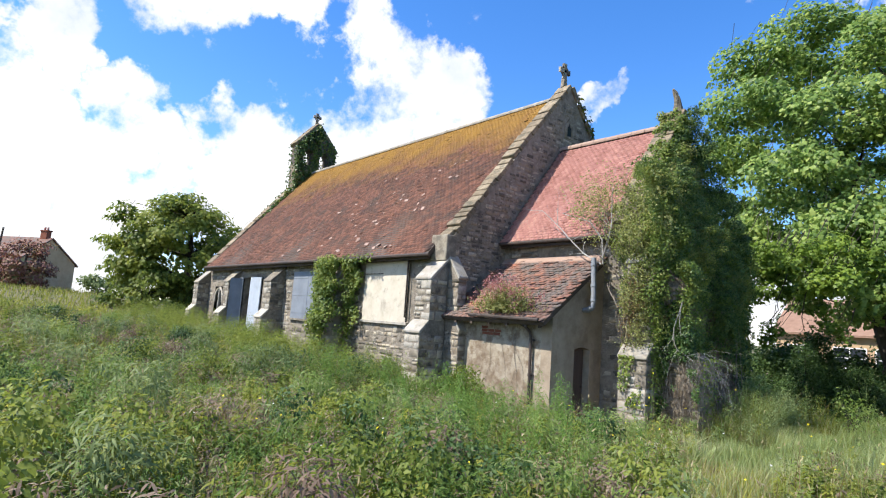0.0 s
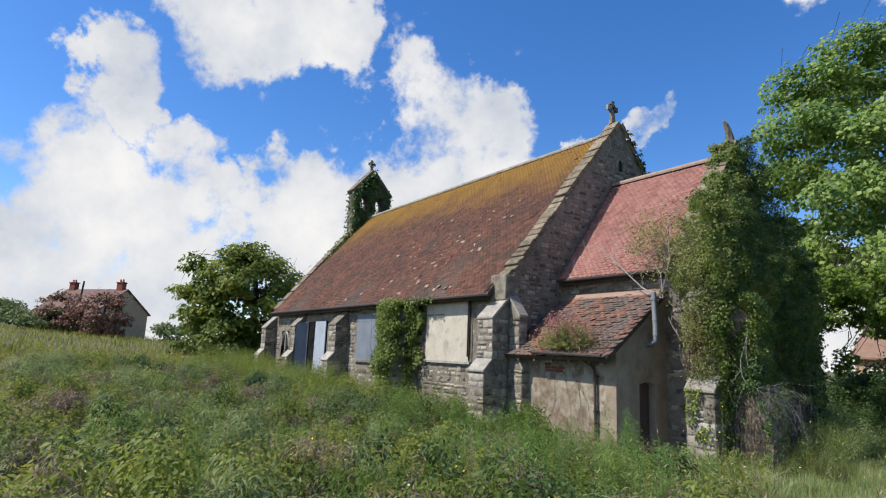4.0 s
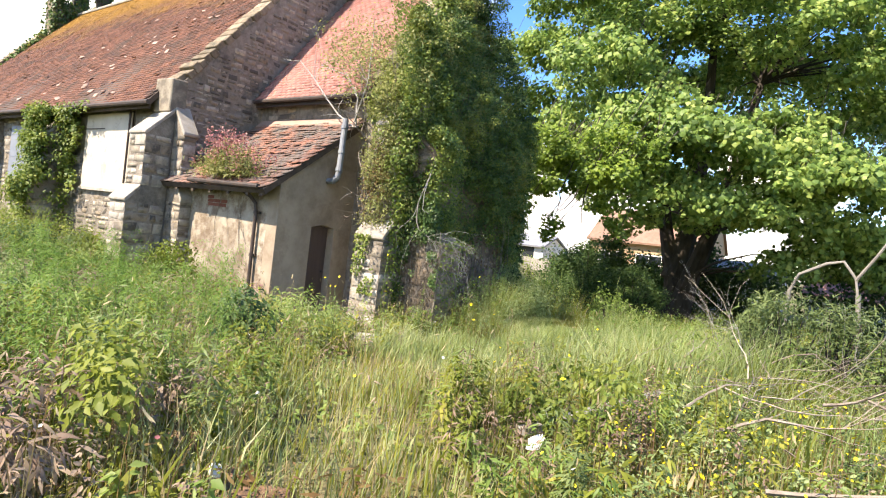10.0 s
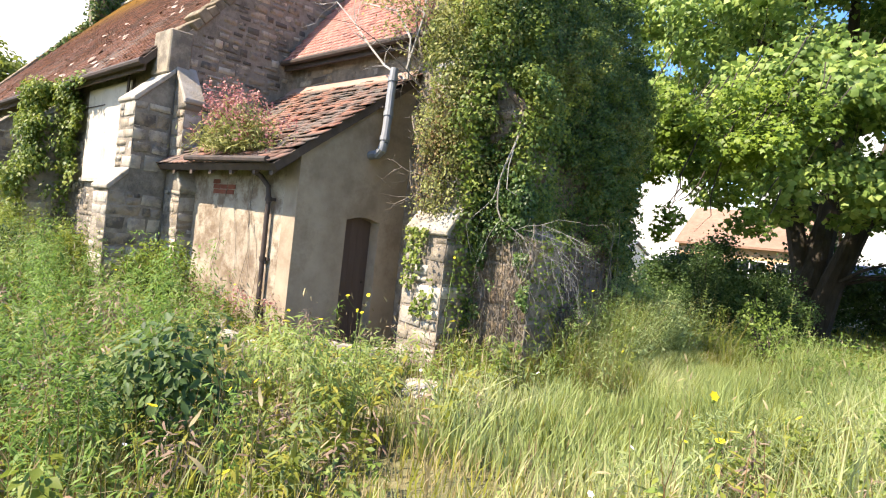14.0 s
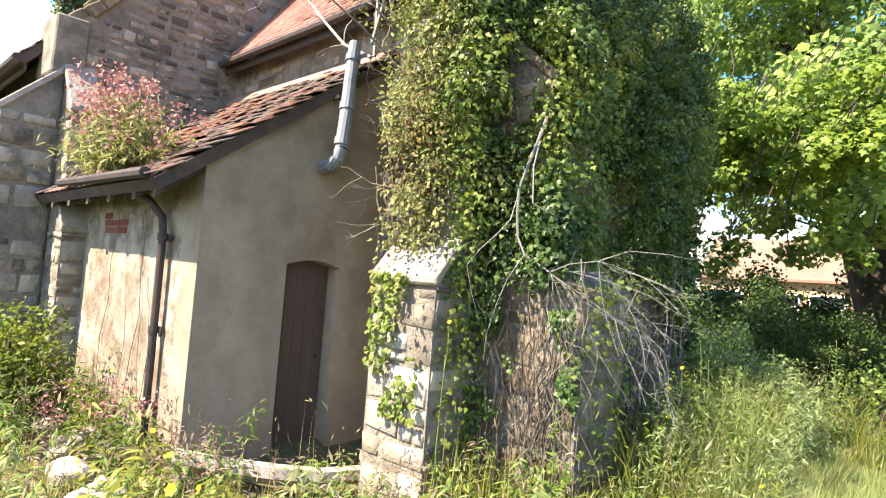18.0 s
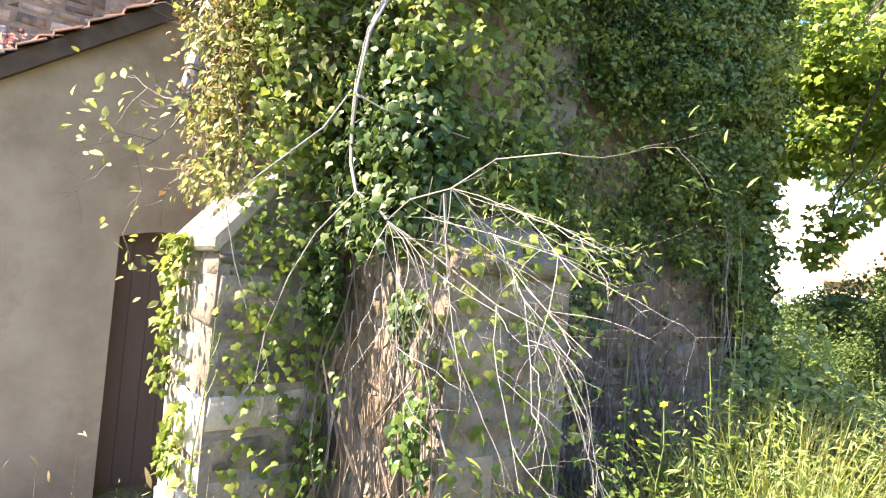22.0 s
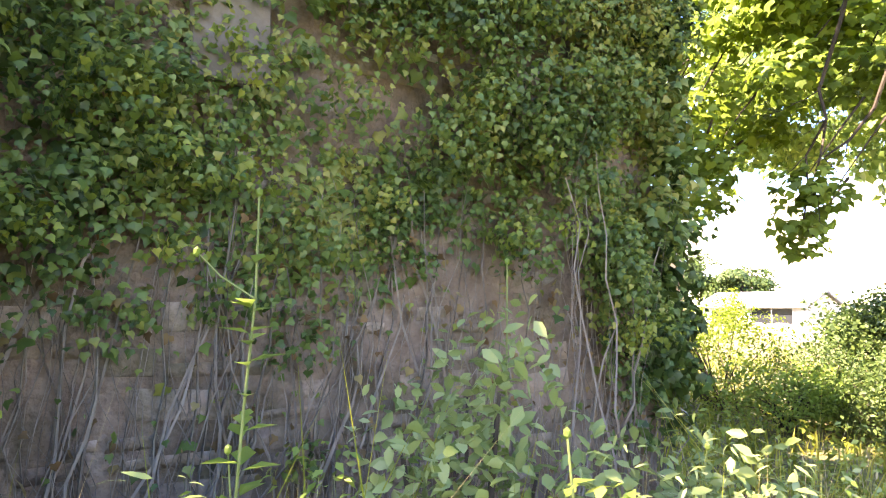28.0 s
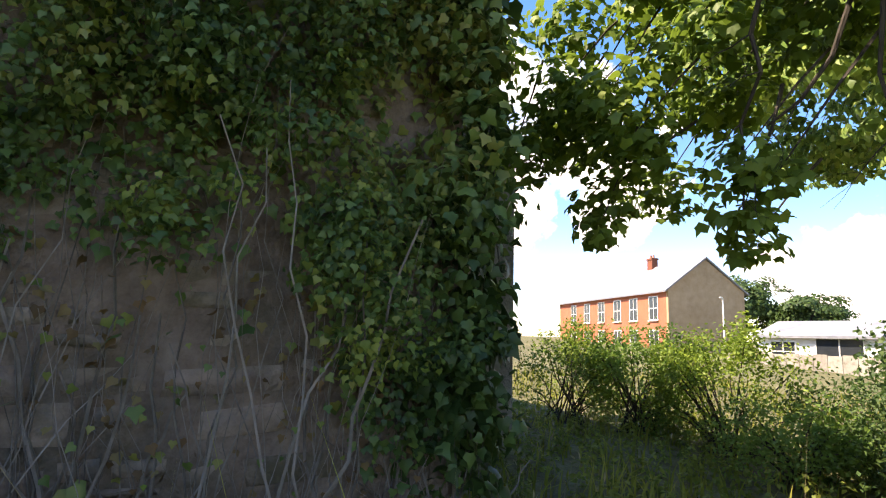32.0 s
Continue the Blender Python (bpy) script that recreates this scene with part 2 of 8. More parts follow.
M["shutter"] = mat("grey_steel_sheet", [(0.139, 0.156, 0.18), (0.18, 0.201, 0.23), (0.221, 0.242, 0.271)], 2.0, 0.6, 0.1, 30, 0.003, stain=((0.14, 0.13, 0.12), 2.2, 0.58, 0.72))
M["pale_paint"] = mat("pale_blue_grey_paint", [(0.29, 0.325, 0.37), (0.37, 0.41, 0.46), (0.43, 0.47, 0.52)], 2.0, 0.6, 0.1, 30, 0.003, stain=((0.27, 0.28, 0.29), 2.2, 0.55, 0.7))
M["pipe"] = mat("grey_pipe", [(0.119, 0.133, 0.147), (0.175, 0.189, 0.203), (0.224, 0.238, 0.245)], 5, 0.5, 0.15, 40, 0.003)
M["iron"] = mat("rusty_iron", [(0.03, 0.027, 0.025), (0.055, 0.042, 0.035), (0.09, 0.06, 0.045)], 12, 0.7, 0.3, 60, 0.003)
M["soil"] = mat("meadow_soil", [(0.068, 0.06, 0.033), (0.112, 0.112, 0.048), (0.195, 0.173, 0.09)], 3, 1.0, 0.8, 12, 0.06, big=0.25, stain=((0.16, 0.11, 0.07), 1.5, 0.58, 0.72))
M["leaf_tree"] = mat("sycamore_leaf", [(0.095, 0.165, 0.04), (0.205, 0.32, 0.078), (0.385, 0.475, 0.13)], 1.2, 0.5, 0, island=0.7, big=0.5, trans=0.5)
# darker copy of sycamore_leaf: the low boughs' shade is put into its colour
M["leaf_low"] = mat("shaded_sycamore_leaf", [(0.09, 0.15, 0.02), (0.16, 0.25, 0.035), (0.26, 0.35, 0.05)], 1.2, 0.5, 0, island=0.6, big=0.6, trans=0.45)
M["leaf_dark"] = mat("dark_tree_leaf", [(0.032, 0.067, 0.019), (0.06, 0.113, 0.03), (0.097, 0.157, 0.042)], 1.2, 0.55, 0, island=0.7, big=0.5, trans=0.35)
M["leaf_red"] = mat("copper_leaf", [(0.17, 0.076, 0.06), (0.272, 0.128, 0.093), (0.238, 0.187, 0.085)], 1.2, 0.6, 0, island=0.7, trans=0.25)
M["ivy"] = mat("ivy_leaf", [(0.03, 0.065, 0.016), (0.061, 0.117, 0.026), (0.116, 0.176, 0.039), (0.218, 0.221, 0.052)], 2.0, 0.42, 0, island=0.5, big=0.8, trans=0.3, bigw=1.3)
# sunlit copy of the ivy leaf, with the light in its colour
M["ivy_lit"] = mat("sunlit_ivy_leaf", [(0.078, 0.128, 0.024), (0.16, 0.22, 0.037), (0.28, 0.305, 0.064)], 2.0, 0.5, 0, island=0.5, big=0.8, trans=0.42, bigw=1.3)
M["brown_leaf"] = mat("withered_leaf", [(0.10, 0.06, 0.025), (0.17, 0.10, 0.04), (0.20, 0.16, 0.06)], 3, 0.7, 0, island=0.8, trans=0.25)
M["shrub"] = mat("shrub_leaf", [(0.134, 0.152, 0.043), (0.232, 0.25, 0.073), (0.354, 0.354, 0.128)], 2, 0.6, 0, island=0.8, trans=0.4)
M["grass"] = mat("meadow_grass", [(0.126, 0.152, 0.022), (0.225, 0.255, 0.036), (0.36, 0.345, 0.07)], 0.7, 0.55, 0, island=0.45, big=0.55, trans=0.5, bigw=1.9)
M["straw"] = mat("dry_grass", [(0.224, 0.178, 0.086), (0.356, 0.29, 0.152), (0.488, 0.409, 0.238)], 0.8, 0.7, 0, island=0.45, big=0.55, trans=0.4, bigw=1.9)
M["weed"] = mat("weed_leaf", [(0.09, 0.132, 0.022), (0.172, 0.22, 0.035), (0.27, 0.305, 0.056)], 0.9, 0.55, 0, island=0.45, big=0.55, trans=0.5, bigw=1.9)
M["weed_grey"] = mat("grey_green_leaf", [(0.113, 0.158, 0.054), (0.177, 0.232, 0.081), (0.258, 0.307, 0.118)], 0.9, 0.6, 0, island=0.45, big=0.55, trans=0.42, bigw=1.9)
M["fennel"] = mat("feathery_green_leaf", [(0.075, 0.15, 0.025), (0.13, 0.23, 0.04), (0.19, 0.30, 0.065)], 0.9, 0.55, 0, island=0.45, big=0.55, trans=0.5, bigw=1.9)
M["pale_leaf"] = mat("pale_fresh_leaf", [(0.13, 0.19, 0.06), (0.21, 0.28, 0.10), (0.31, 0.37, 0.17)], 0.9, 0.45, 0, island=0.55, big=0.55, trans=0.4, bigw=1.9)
# paler copy of the meadow grass, with sunlight put into its colour
M["pale_grass"] = mat("sunlit_tone_grass", [(0.22, 0.28, 0.09), (0.33, 0.40, 0.15), (0.46, 0.48, 0.24)], 0.9, 0.5, 0, island=0.5, big=0.55, trans=0.45, bigw=1.9)
# brighter copy of the weed leaf, a sunlit green put into its colour
M["weed_lit"] = mat("sunlit_weed_leaf", [(0.109, 0.184, 0.034), (0.184, 0.27, 0.057), (0.272, 0.345, 0.103)], 0.9, 0.5, 0, island=0.45, big=0.55, trans=0.5, bigw=1.9)
M["hillside"] = mat("dry_hillside", [(0.10, 0.115, 0.045), (0.16, 0.17, 0.075), (0.24, 0.225, 0.12)], 0.12, 1.0, 0.6, 0.8, 0.4, big=0.3, stain=((0.08, 0.085, 0.05), 0.2, 0.5, 0.7))
M["russet"] = mat("russet_dead_stalk", [(0.13, 0.085, 0.06), (0.22, 0.155, 0.11), (0.32, 0.245, 0.17)], 0.9, 0.7, 0, island=0.6, big=0.5, trans=0.3, bigw=1.6)
M["yellow"] = mat("yellow_petal", [(0.62, 0.50, 0.02), (0.75, 0.62, 0.03)], 4, 0.6, 0, island=0.4, trans=0.3)
M["pink"] = mat("dusty_pink_petal", [(0.30, 0.11, 0.11), (0.44, 0.19, 0.18), (0.46, 0.28, 0.22)], 4, 0.7, 0, island=0.7, trans=0.3)
M["white"] = mat("white_petal", [(0.62, 0.62, 0.56), (0.75, 0.75, 0.70)], 4, 0.7, 0, island=0.4, trans=0.2)
M["bark"] = mat("grey_bark", [(0.027, 0.022, 0.018), (0.051, 0.042, 0.033), (0.078, 0.066, 0.054)], 6, 0.95, 0.9, 18, 0.03, stretch=(1, 1, 0.3))
M["deadwood"] = mat("bleached_dead_wood", [(0.15, 0.14, 0.122), (0.26, 0.247, 0.22), (0.38, 0.365, 0.33)], 9, 0.85, 0.4, 50, 0.005, rand=0.3)
M["stem"] = mat("dead_ivy_stem", [(0.085, 0.07, 0.053), (0.15, 0.127, 0.1), (0.23, 0.2, 0.165)], 12, 0.9, 0.4, 60, 0.004, island=0.5)
M["greenstem"] = mat("green_stem", [(0.11, 0.15, 0.045), (0.19, 0.23, 0.08)], 8, 0.6, 0, island=0.4, trans=0.15)
M["concrete"] = mat("old_concrete", [(0.216, 0.194, 0.158), (0.302, 0.277, 0.23), (0.374, 0.346, 0.295)], 5, 0.95, 0.5, 50, 0.008, rand=0.3, stain=((0.17, 0.15, 0.11), 3, 0.52, 0.7))
M["brown_earth"] = mat("reddish_earth", [(0.10, 0.06, 0.035), (0.17, 0.10, 0.06), (0.24, 0.15, 0.09)], 8, 1.0, 0.8, 20, 0.03)
M["brick"] = mat("red_brick", [(0.132, 0.041, 0.025), (0.187, 0.061, 0.036), (0.231, 0.088, 0.05)], 6, 0.9, 0.4, 30, 0.01, rand=0.3)
M["brickwall"] = mat("red_brick_wall", [(0.33, 0.095, 0.05), (0.40, 0.125, 0.07), (0.46, 0.165, 0.09)], 9, 0.9, 0.3, 14, 0.02)
M["buff"] = mat("buff_render_wall", [(0.33, 0.225, 0.125), (0.40, 0.285, 0.165), (0.46, 0.335, 0.205)], 2, 0.9, 0.3, 20, 0.02)
M["slate"] = mat("grey_slate", [(0.15, 0.158, 0.173), (0.21, 0.221, 0.236), (0.27, 0.277, 0.289)], 3, 0.6, 0.3, 12, 0.02)
M["pantile"] = mat("brown_pantile", [(0.19, 0.112, 0.076), (0.24, 0.148, 0.103), (0.285, 0.187, 0.132)], 3, 0.85, 0.4, 9, 0.03)
M["whitewall"] = mat("white_painted_wall", [(0.66, 0.65, 0.61), (0.76, 0.75, 0.72)], 3, 0.8, 0.15, 20, 0.01)
M["glass"] = mat("dark_window_glass", [(0.02, 0.025, 0.03), (0.035, 0.04, 0.045)], 2, 0.08, 0)
M["timber"] = mat("weathered_timber", [(0.15, 0.135, 0.11), (0.22, 0.205, 0.175), (0.29, 0.275, 0.24)], 5, 0.85, 0.4, 40, 0.006, stretch=(0.3, 1, 1))
M["darkwood"] = mat("dark_eaves_board", [(0.04, 0.03, 0.025), (0.075, 0.055, 0.042), (0.11, 0.08, 0.06)], 6, 0.85, 0.3, 40, 0.006)
M["panel"] = mat("pale_stone_slab", [(0.075, 0.062, 0.046), (0.13, 0.11, 0.085), (0.19, 0.165, 0.135)], 3, 0.9, 0.2, 40, 0.004, stain=((0.2, 0.18, 0.155), 4, 0.5, 0.7))


def lichen_tiles():
    """Old red tiles, with ochre lichen that grows towards the ridge."""
    m = mat("lichened_clay_tile", [(0.085, 0.047, 0.036), (0.15, 0.072, 0.05), (0.225, 0.105, 0.068)], 3, 0.92, 0.4, 50, 0.008, island=0.5, stain=((0.075, 0.06, 0.05), 1.2, 0.5, 0.72))
    n, l = m.node_tree.nodes, m.node_tree.links
    b = n["Principled BSDF"]
    old = b.inputs["Base Color"].links[0].from_socket
    geo = n.new("ShaderNodeNewGeometry")
    sep = n.new("ShaderNodeSeparateXYZ")
    l.new(geo.outputs["Position"], sep.inputs[0])
    no = n.new("ShaderNodeTexNoise")
    no.inputs["Scale"].default_value, no.inputs["Detail"].default_value, no.inputs["Roughness"].default_value = 0.9, 8, 0.68
    l.new(geo.outputs["Position"], no.inputs["Vector"])
    a = n.new("ShaderNodeMath")
    a.operation = "MULTIPLY_ADD"
    l.new(no.outputs["Fac"], a.inputs[0])
    a.inputs[1].default_value = 4.2
    l.new(sep.outputs["Z"], a.inputs[2])
    mr = n.new("ShaderNodeMapRange")
    mr.inputs["From Min"].default_value, mr.inputs["From Max"].default_value = 9.9, 11.9
    l.new(a.outputs[0], mr.inputs["Value"])
    mx = n.new("ShaderNodeMix")
    mx.data_type = "RGBA"
    l.new(mr.outputs[0], mx.inputs[0])
    l.new(old, mx.inputs[6])
    mx.inputs[7].default_value = (0.30, 0.165, 0.035, 1)
    l.new(mx.outputs[2], b.inputs["Base Color"])
    return m


M["tile"] = lichen_tiles()
M["tile_chip"] = mat("pale_broken_tile", [(0.27, 0.18, 0.135), (0.345, 0.247, 0.195)], 6, 0.9, 0.2, 40, 0.005, island=0.5)
M["flaking"] = mat("flaking_limewash", [(0.19, 0.145, 0.10), (0.33, 0.285, 0.215), (0.45, 0.41, 0.33)], 2.6, 0.95, 0.6, 16, 0.025, stain=((0.17, 0.125, 0.085), 3.2, 0.47, 0.60), bigw=1.2)
M["coping"] = mat("lichened_coping_stone", [(0.118, 0.092, 0.06), (0.208, 0.164, 0.108), (0.325, 0.264, 0.178)], 5, 0.95, 0.6, 35, 0.02, rand=0.35, stain=((0.09, 0.085, 0.06), 4.0, 0.48, 0.66))
# brown gable stone, which also puts shade into the east buttress's colour
M["stone_brown"] = mat("dark_brown_stone", [(0.12, 0.088, 0.066), (0.23, 0.175, 0.13), (0.34, 0.27, 0.205)], 5, 0.95, 0.6, 28, 0.03, rand=0.5, stain=((0.10, 0.085, 0.05), 2.2, 0.46, 0.66))
M["mortar_damp"] = mat("damp_earthy_mortar", [(0.10, 0.07, 0.05), (0.17, 0.125, 0.09), (0.24, 0.185, 0.14)], 7, 1.0, 0.7, 30, 0.03, stain=((0.07, 0.06, 0.035), 2.0, 0.48, 0.68))
M["brush"] = mat("grey_brown_brushwood", [(0.13, 0.105, 0.08), (0.23, 0.19, 0.15), (0.34, 0.30, 0.24)], 9, 0.9, 0.4, 50, 0.005, rand=0.6)

# ---- mesh helpers ----
rng = np.random.default_rng(7)


def thing(name, label, category, at=(0, 0, 0), group="", kind=""):
    ob = new(name)
    ob.empty_display_size = 0.1
    ob.location = at
    return tagged(ob, label, category, group, kind)


def world_at(ob):
    """Where an unturned thing or part stands."""
    p = ob.location.copy()
    if ob.parent:
        p += ob.matrix_parent_inverse.translation + world_at(ob.parent)
    return p


def part(name, bm, material, parent=None, label="", smooth=False, kind=""):
    """Links a bmesh, made in world places, as one mesh object under its parent."""
    me = bpy.data.meshes.new(name)
    bm.to_mesh(me)
    bm.free()
    return part_mesh(name, me, material, parent, label, smooth, kind)


def part_mesh(name, me, material, parent=None, label="", smooth=False, kind=""):
    if material:
        me.materials.append(material)
    if smooth:
        me.shade_smooth()
    ob = new(name, me)
    if parent:
        ob.parent = parent
        ob.matrix_parent_inverse = Matrix.Translation(-world_at(parent))
    return tagged(ob, label, kind=kind)


def box(bm, lo, hi, m=None, jitter=0.0):
    x0, y0, z0 = lo
    x1, y1, z1 = hi
    co = [(x0, y0, z0), (x1, y0, z0), (x1, y1, z0), (x0, y1, z0), (x0, y0, z1), (x1, y0, z1), (x1, y1, z1), (x0, y1, z1)]
    vs = []
    for c in co:
        c = Vector(c)
        if jitter:
            c += Vector(random.uniform(-jitter, jitter) for _ in range(3))
        vs.append(bm.verts.new(m @ c if m else c))
    for f in ((3, 2, 1, 0), (4, 5, 6, 7), (0, 1, 5, 4), (1, 2, 6, 5), (2, 3, 7, 6), (3, 0, 4, 7)):
        bm.faces.new([vs[i] for i in f])
    return vs


def prism(bm, outline, axis, a, b):
    """An outline of 2D points drawn out along an axis from a to b. The outline lies in the other two axes, in their order."""
    def at(p, q):
        return {"x": (q, p[0], p[1]), "y": (p[0], q, p[1]), "z": (p[0], p[1], q)}[axis]
    v0 = [bm.verts.new(at(p, a)) for p in outline]
    v1 = [bm.verts.new(at(p, b)) for p in outline]
    n = len(outline)
    bm.faces.new(v0[::-1])
    bm.faces.new(v1)
    for i in range(n):
        bm.faces.new((v0[i], v0[(i + 1) % n], v1[(i + 1) % n], v1[i]))
    bmesh.ops.recalc_face_normals(bm, faces=bm.faces)


def tube(bm, pts, radii, sides=8, cap=True):
    """A tube through the points, with a radius at each."""
    rings = []
    pts = [Vector(p) for p in pts]
    ref = Vector((0.31, 0.17, 0.93))
    for i, p in enumerate(pts):
        d = (pts[min(i + 1, len(pts) - 1)] - pts[max(i - 1, 0)])
        d = d.normalized() if d.length > 1e-6 else Vector((0, 0, 1))
        if abs(d.dot(ref)) > 0.97:
            ref = Vector((0.9, 0.3, 0.1))
        u = d.cross(ref).normalized()
        w = d.cross(u)
        r = radii[i] if hasattr(radii, "__len__") else radii
        rings.append([bm.verts.new(p + (u * math.cos(6.28319 * k / sides) + w * math.sin(6.28319 * k / sides)) * r) for k in range(sides)])
    for a, b in zip(rings, rings[1:]):
        for k in range(sides):
            bm.faces.new((a[k], a[(k + 1) % sides], b[(k + 1) % sides], b[k]))
    if cap:
        bm.faces.new(rings[0][::-1])
        bm.faces.new(rings[-1])
    return rings


def mesh_np(name, verts, quads=None, tris=None):
    """A mesh from arrays, quickly."""
    me = bpy.data.meshes.new(name)
    verts = np.asarray(verts, dtype=np.float32).reshape(-1, 3)
    loops, starts, n = [], [], 0
    for arr, k in ((quads, 4), (tris, 3)):
        if arr is not None and len(arr):
            arr = np.asarray(arr, dtype=np.int32).reshape(-1, k)
            loops.append(arr.ravel())
            starts.append(n + np.arange(len(arr), dtype=np.int32) * k)
            n += arr.size
    loops, starts = np.concatenate(loops), np.concatenate(starts)
    me.vertices.add(len(verts))
    me.vertices.foreach_set("co", verts.ravel())
    me.loops.add(len(loops))
    me.loops.foreach_set("vertex_index", loops)
    me.polygons.add(len(starts))
    me.polygons.foreach_set("loop_start", starts)
    me.update(calc_edges=True)
    return me


def ground_z(x, y):
    """The lie of the land: a meadow that rises to the west and south, with a hollow at the vestry door."""
    x, y = np.asarray(x, float), np.asarray(y, float)
    w = np.clip(-2 - x, 0, 62)
    z = 0.24 + 0.046 * w - 0.0002 * w * np.clip(w - 30, 0, 40)
    z = z + 0.052 * np.clip(-y - 3, 0, 30) - 0.03 * np.clip(y, 0, 12)
    z = z - 0.01 * np.clip(x - 10, 0, 40)
    z = z - 0.26 * np.exp(-(((x - 0.7) / 0.9) ** 2 + ((y - 1.0) / 1.3) ** 2))
    z = z + 0.05 * np.sin(x * 0.9 + 1.3) * np.cos(y * 0.8) + 0.03 * np.sin(2.1 * x + y * 1.7)
    return z


def unit_rand(n):
    v = rng.normal(size=(n, 3))
    return v / np.linalg.norm(v, axis=1, keepdims=True)


def frames(normal, down):
    """Row-wise axes: u across, v along (towards down), w the normal."""
    w = normal / np.linalg.norm(normal, axis=1, keepdims=True)
    v = down - (down * w).sum(1, keepdims=True) * w
    v /= np.linalg.norm(v, axis=1, keepdims=True) + 1e-9
    return np.cross(v, w), v, w


# leaf outlines: x across, y along from the stalk, z out; faces fan from the first vertex
LEAF_IVY = (np.array([(0, 0.36, 0.06), (0, 0, 0), (0.30, -0.10, -0.05), (0.54, 0.24, -0.10), (0.26, 0.52, 0), (0, 1, -0.14), (-0.26, 0.52, 0), (-0.54, 0.24, -0.10), (-0.30, -0.10, -0.05)]),
            np.array([(0, i, i % 8 + 1) for i in range(1, 9)]))
LEAF_MAPLE = (np.array([(0, 0.05, 0), (0.45, 0.05, -0.08), (0.55, 0.5, -0.12), (0.22, 0.62, 0.02), (0, 1.0, -0.14), (-0.22, 0.62, 0.02), (-0.55, 0.5, -0.12), (-0.45, 0.05, -0.08)]),
              np.array([(0, i, i + 1) for i in range(1, 7)]))
LEAF_OVAL = (np.array([(0, 0, 0), (0.26, 0.35, 0.06), (0.2, 0.7, 0.03), (0, 1, -0.08), (-0.2, 0.7, 0.03), (-0.26, 0.35, 0.06), (0, 0.45, -0.03)]),
             np.array([(6, 0, 1), (6, 1, 2), (6, 2, 3), (6, 3, 4), (6, 4, 5), (6, 5, 0)]))
LEAF_WIDE = (np.array([(0, 0, 0), (0.52, 0.42, 0.02), (0, 1, -0.16), (-0.52, 0.42, 0.02), (0, 0.45, 0.08)]), np.array([(4, 0, 1), (4, 1, 2), (4, 2, 3), (4, 3, 0)]))
LEAF_BROAD = (np.array([(0, 0, 0), (0.27, 0.4, 0.06), (0, 1, -0.1), (-0.27, 0.4, 0.06), (0, 0.45, -0.03)]), np.array([(4, 0, 1), (4, 1, 2), (4, 2, 3), (4, 3, 0)]))
LEAF_LONG = (np.array([(0, 0, 0), (0.09, 0.3, 0.03), (0.07, 0.65, 0.0), (0, 1, -0.16), (-0.07, 0.65, 0.0), (-0.09, 0.3, 0.03)]),
             np.array([(0, 1, 5), (1, 2, 5), (5, 2, 4), (2, 3, 4)]))
LEAF_QUAD = (np.array([(0, 0, 0), (0.4, 0.5, 0.05), (0, 1, -0.1), (-0.4, 0.5, 0.05)]), np.array([(0, 1, 3), (1, 2, 3)]))


def leaves(name, leaf, pos, normal, down, size):
    """One mesh of many leaves, each with its own place, facing, droop and size."""
    tv, tf = leaf
    n = len(pos)
    u, v, w = frames(np.asarray(normal, float), np.asarray(down, float))
    s = np.asarray(size, float).reshape(-1, 1, 1)
    loc = (tv[None, :, 0:1] * u[:, None] + tv[None, :, 1:2] * v[:, None] + tv[None, :, 2:3] * w[:, None]) * s + np.asarray(pos)[:, None]
    tri = (tf[None] + (np.arange(n) * len(tv))[:, None, None]).reshape(-1, 3)
    return mesh_np(name, loc.reshape(-1, 3), None, tri)


def blades(name, pos, height, width, bend):
    """One mesh of many grass blades, bent over by the vectors in bend."""
    n = len(pos)
    a = rng.uniform(0, 6.283, n)
    side = np.stack([np.cos(a), np.sin(a), np.zeros(n)], -1) * np.asarray(width).reshape(-1, 1) * 0.5
    up = np.zeros((n, 3))
    up[:, 2] = height
    v = np.empty((n, 5, 3))
    v[:, 0], v[:, 1] = pos - side, pos + side
    mid = pos + up * 0.55 + bend * 0.3
    v[:, 2], v[:, 3] = mid - side * 0.75, mid + side * 0.75
    v[:, 4] = pos + up * (1 - 0.25 * np.clip((bend ** 2).sum(1, keepdims=True) / (np.asarray(height).reshape(-1, 1) ** 2), 0, 1)) + bend
    i = np.arange(n)[:, None] * 5
    return mesh_np(name, v.reshape(-1, 3), i + np.array([[0, 1, 3, 2]]), i + np.array([[2, 3, 4]]))


def twig(bm, start, way, length, r, depth, spread=0.6, droop=0.0, split=3, sides=5):
    """A branch that wanders and forks. Returns the ends of its finest twigs."""
    p, d = Vector(start), Vector(way).normalized()
    n = max(3, int(4 + depth))
    pts, rad = [p.copy()], [r]
    ends = []
    for i in range(n):
        d = (d + Vector(random.gauss(0, 0.16) for _ in range(3)) + Vector((0, 0, -droop))).normalized()
        p = p + d * (length / n)
        pts.append(p.copy())
        rad.append(r * (1 - 0.62 * (i + 1) / n))
        if depth > 0 and i >= 1 and random.random() < split / n:
            q = (d + Vector(random.gauss(0, spread) for _ in range(3))).normalized()
            ends += twig(bm, p, q, length * random.uniform(0.45, 0.7), rad[-1] * 0.65, depth - 1, spread, droop, split, max(3, sides - 1))
    tube(bm, pts, rad, sides)
    ends.append(p)
    if depth > 0:
        for _ in range(2):
            q = (d + Vector(random.gauss(0, spread) for _ in range(3))).normalized()
            ends += twig(bm, p, q, length * random.uniform(0.4, 0.65), rad[-1] * 0.8, depth - 1, spread, droop, split, max(3, sides - 1))
    return ends


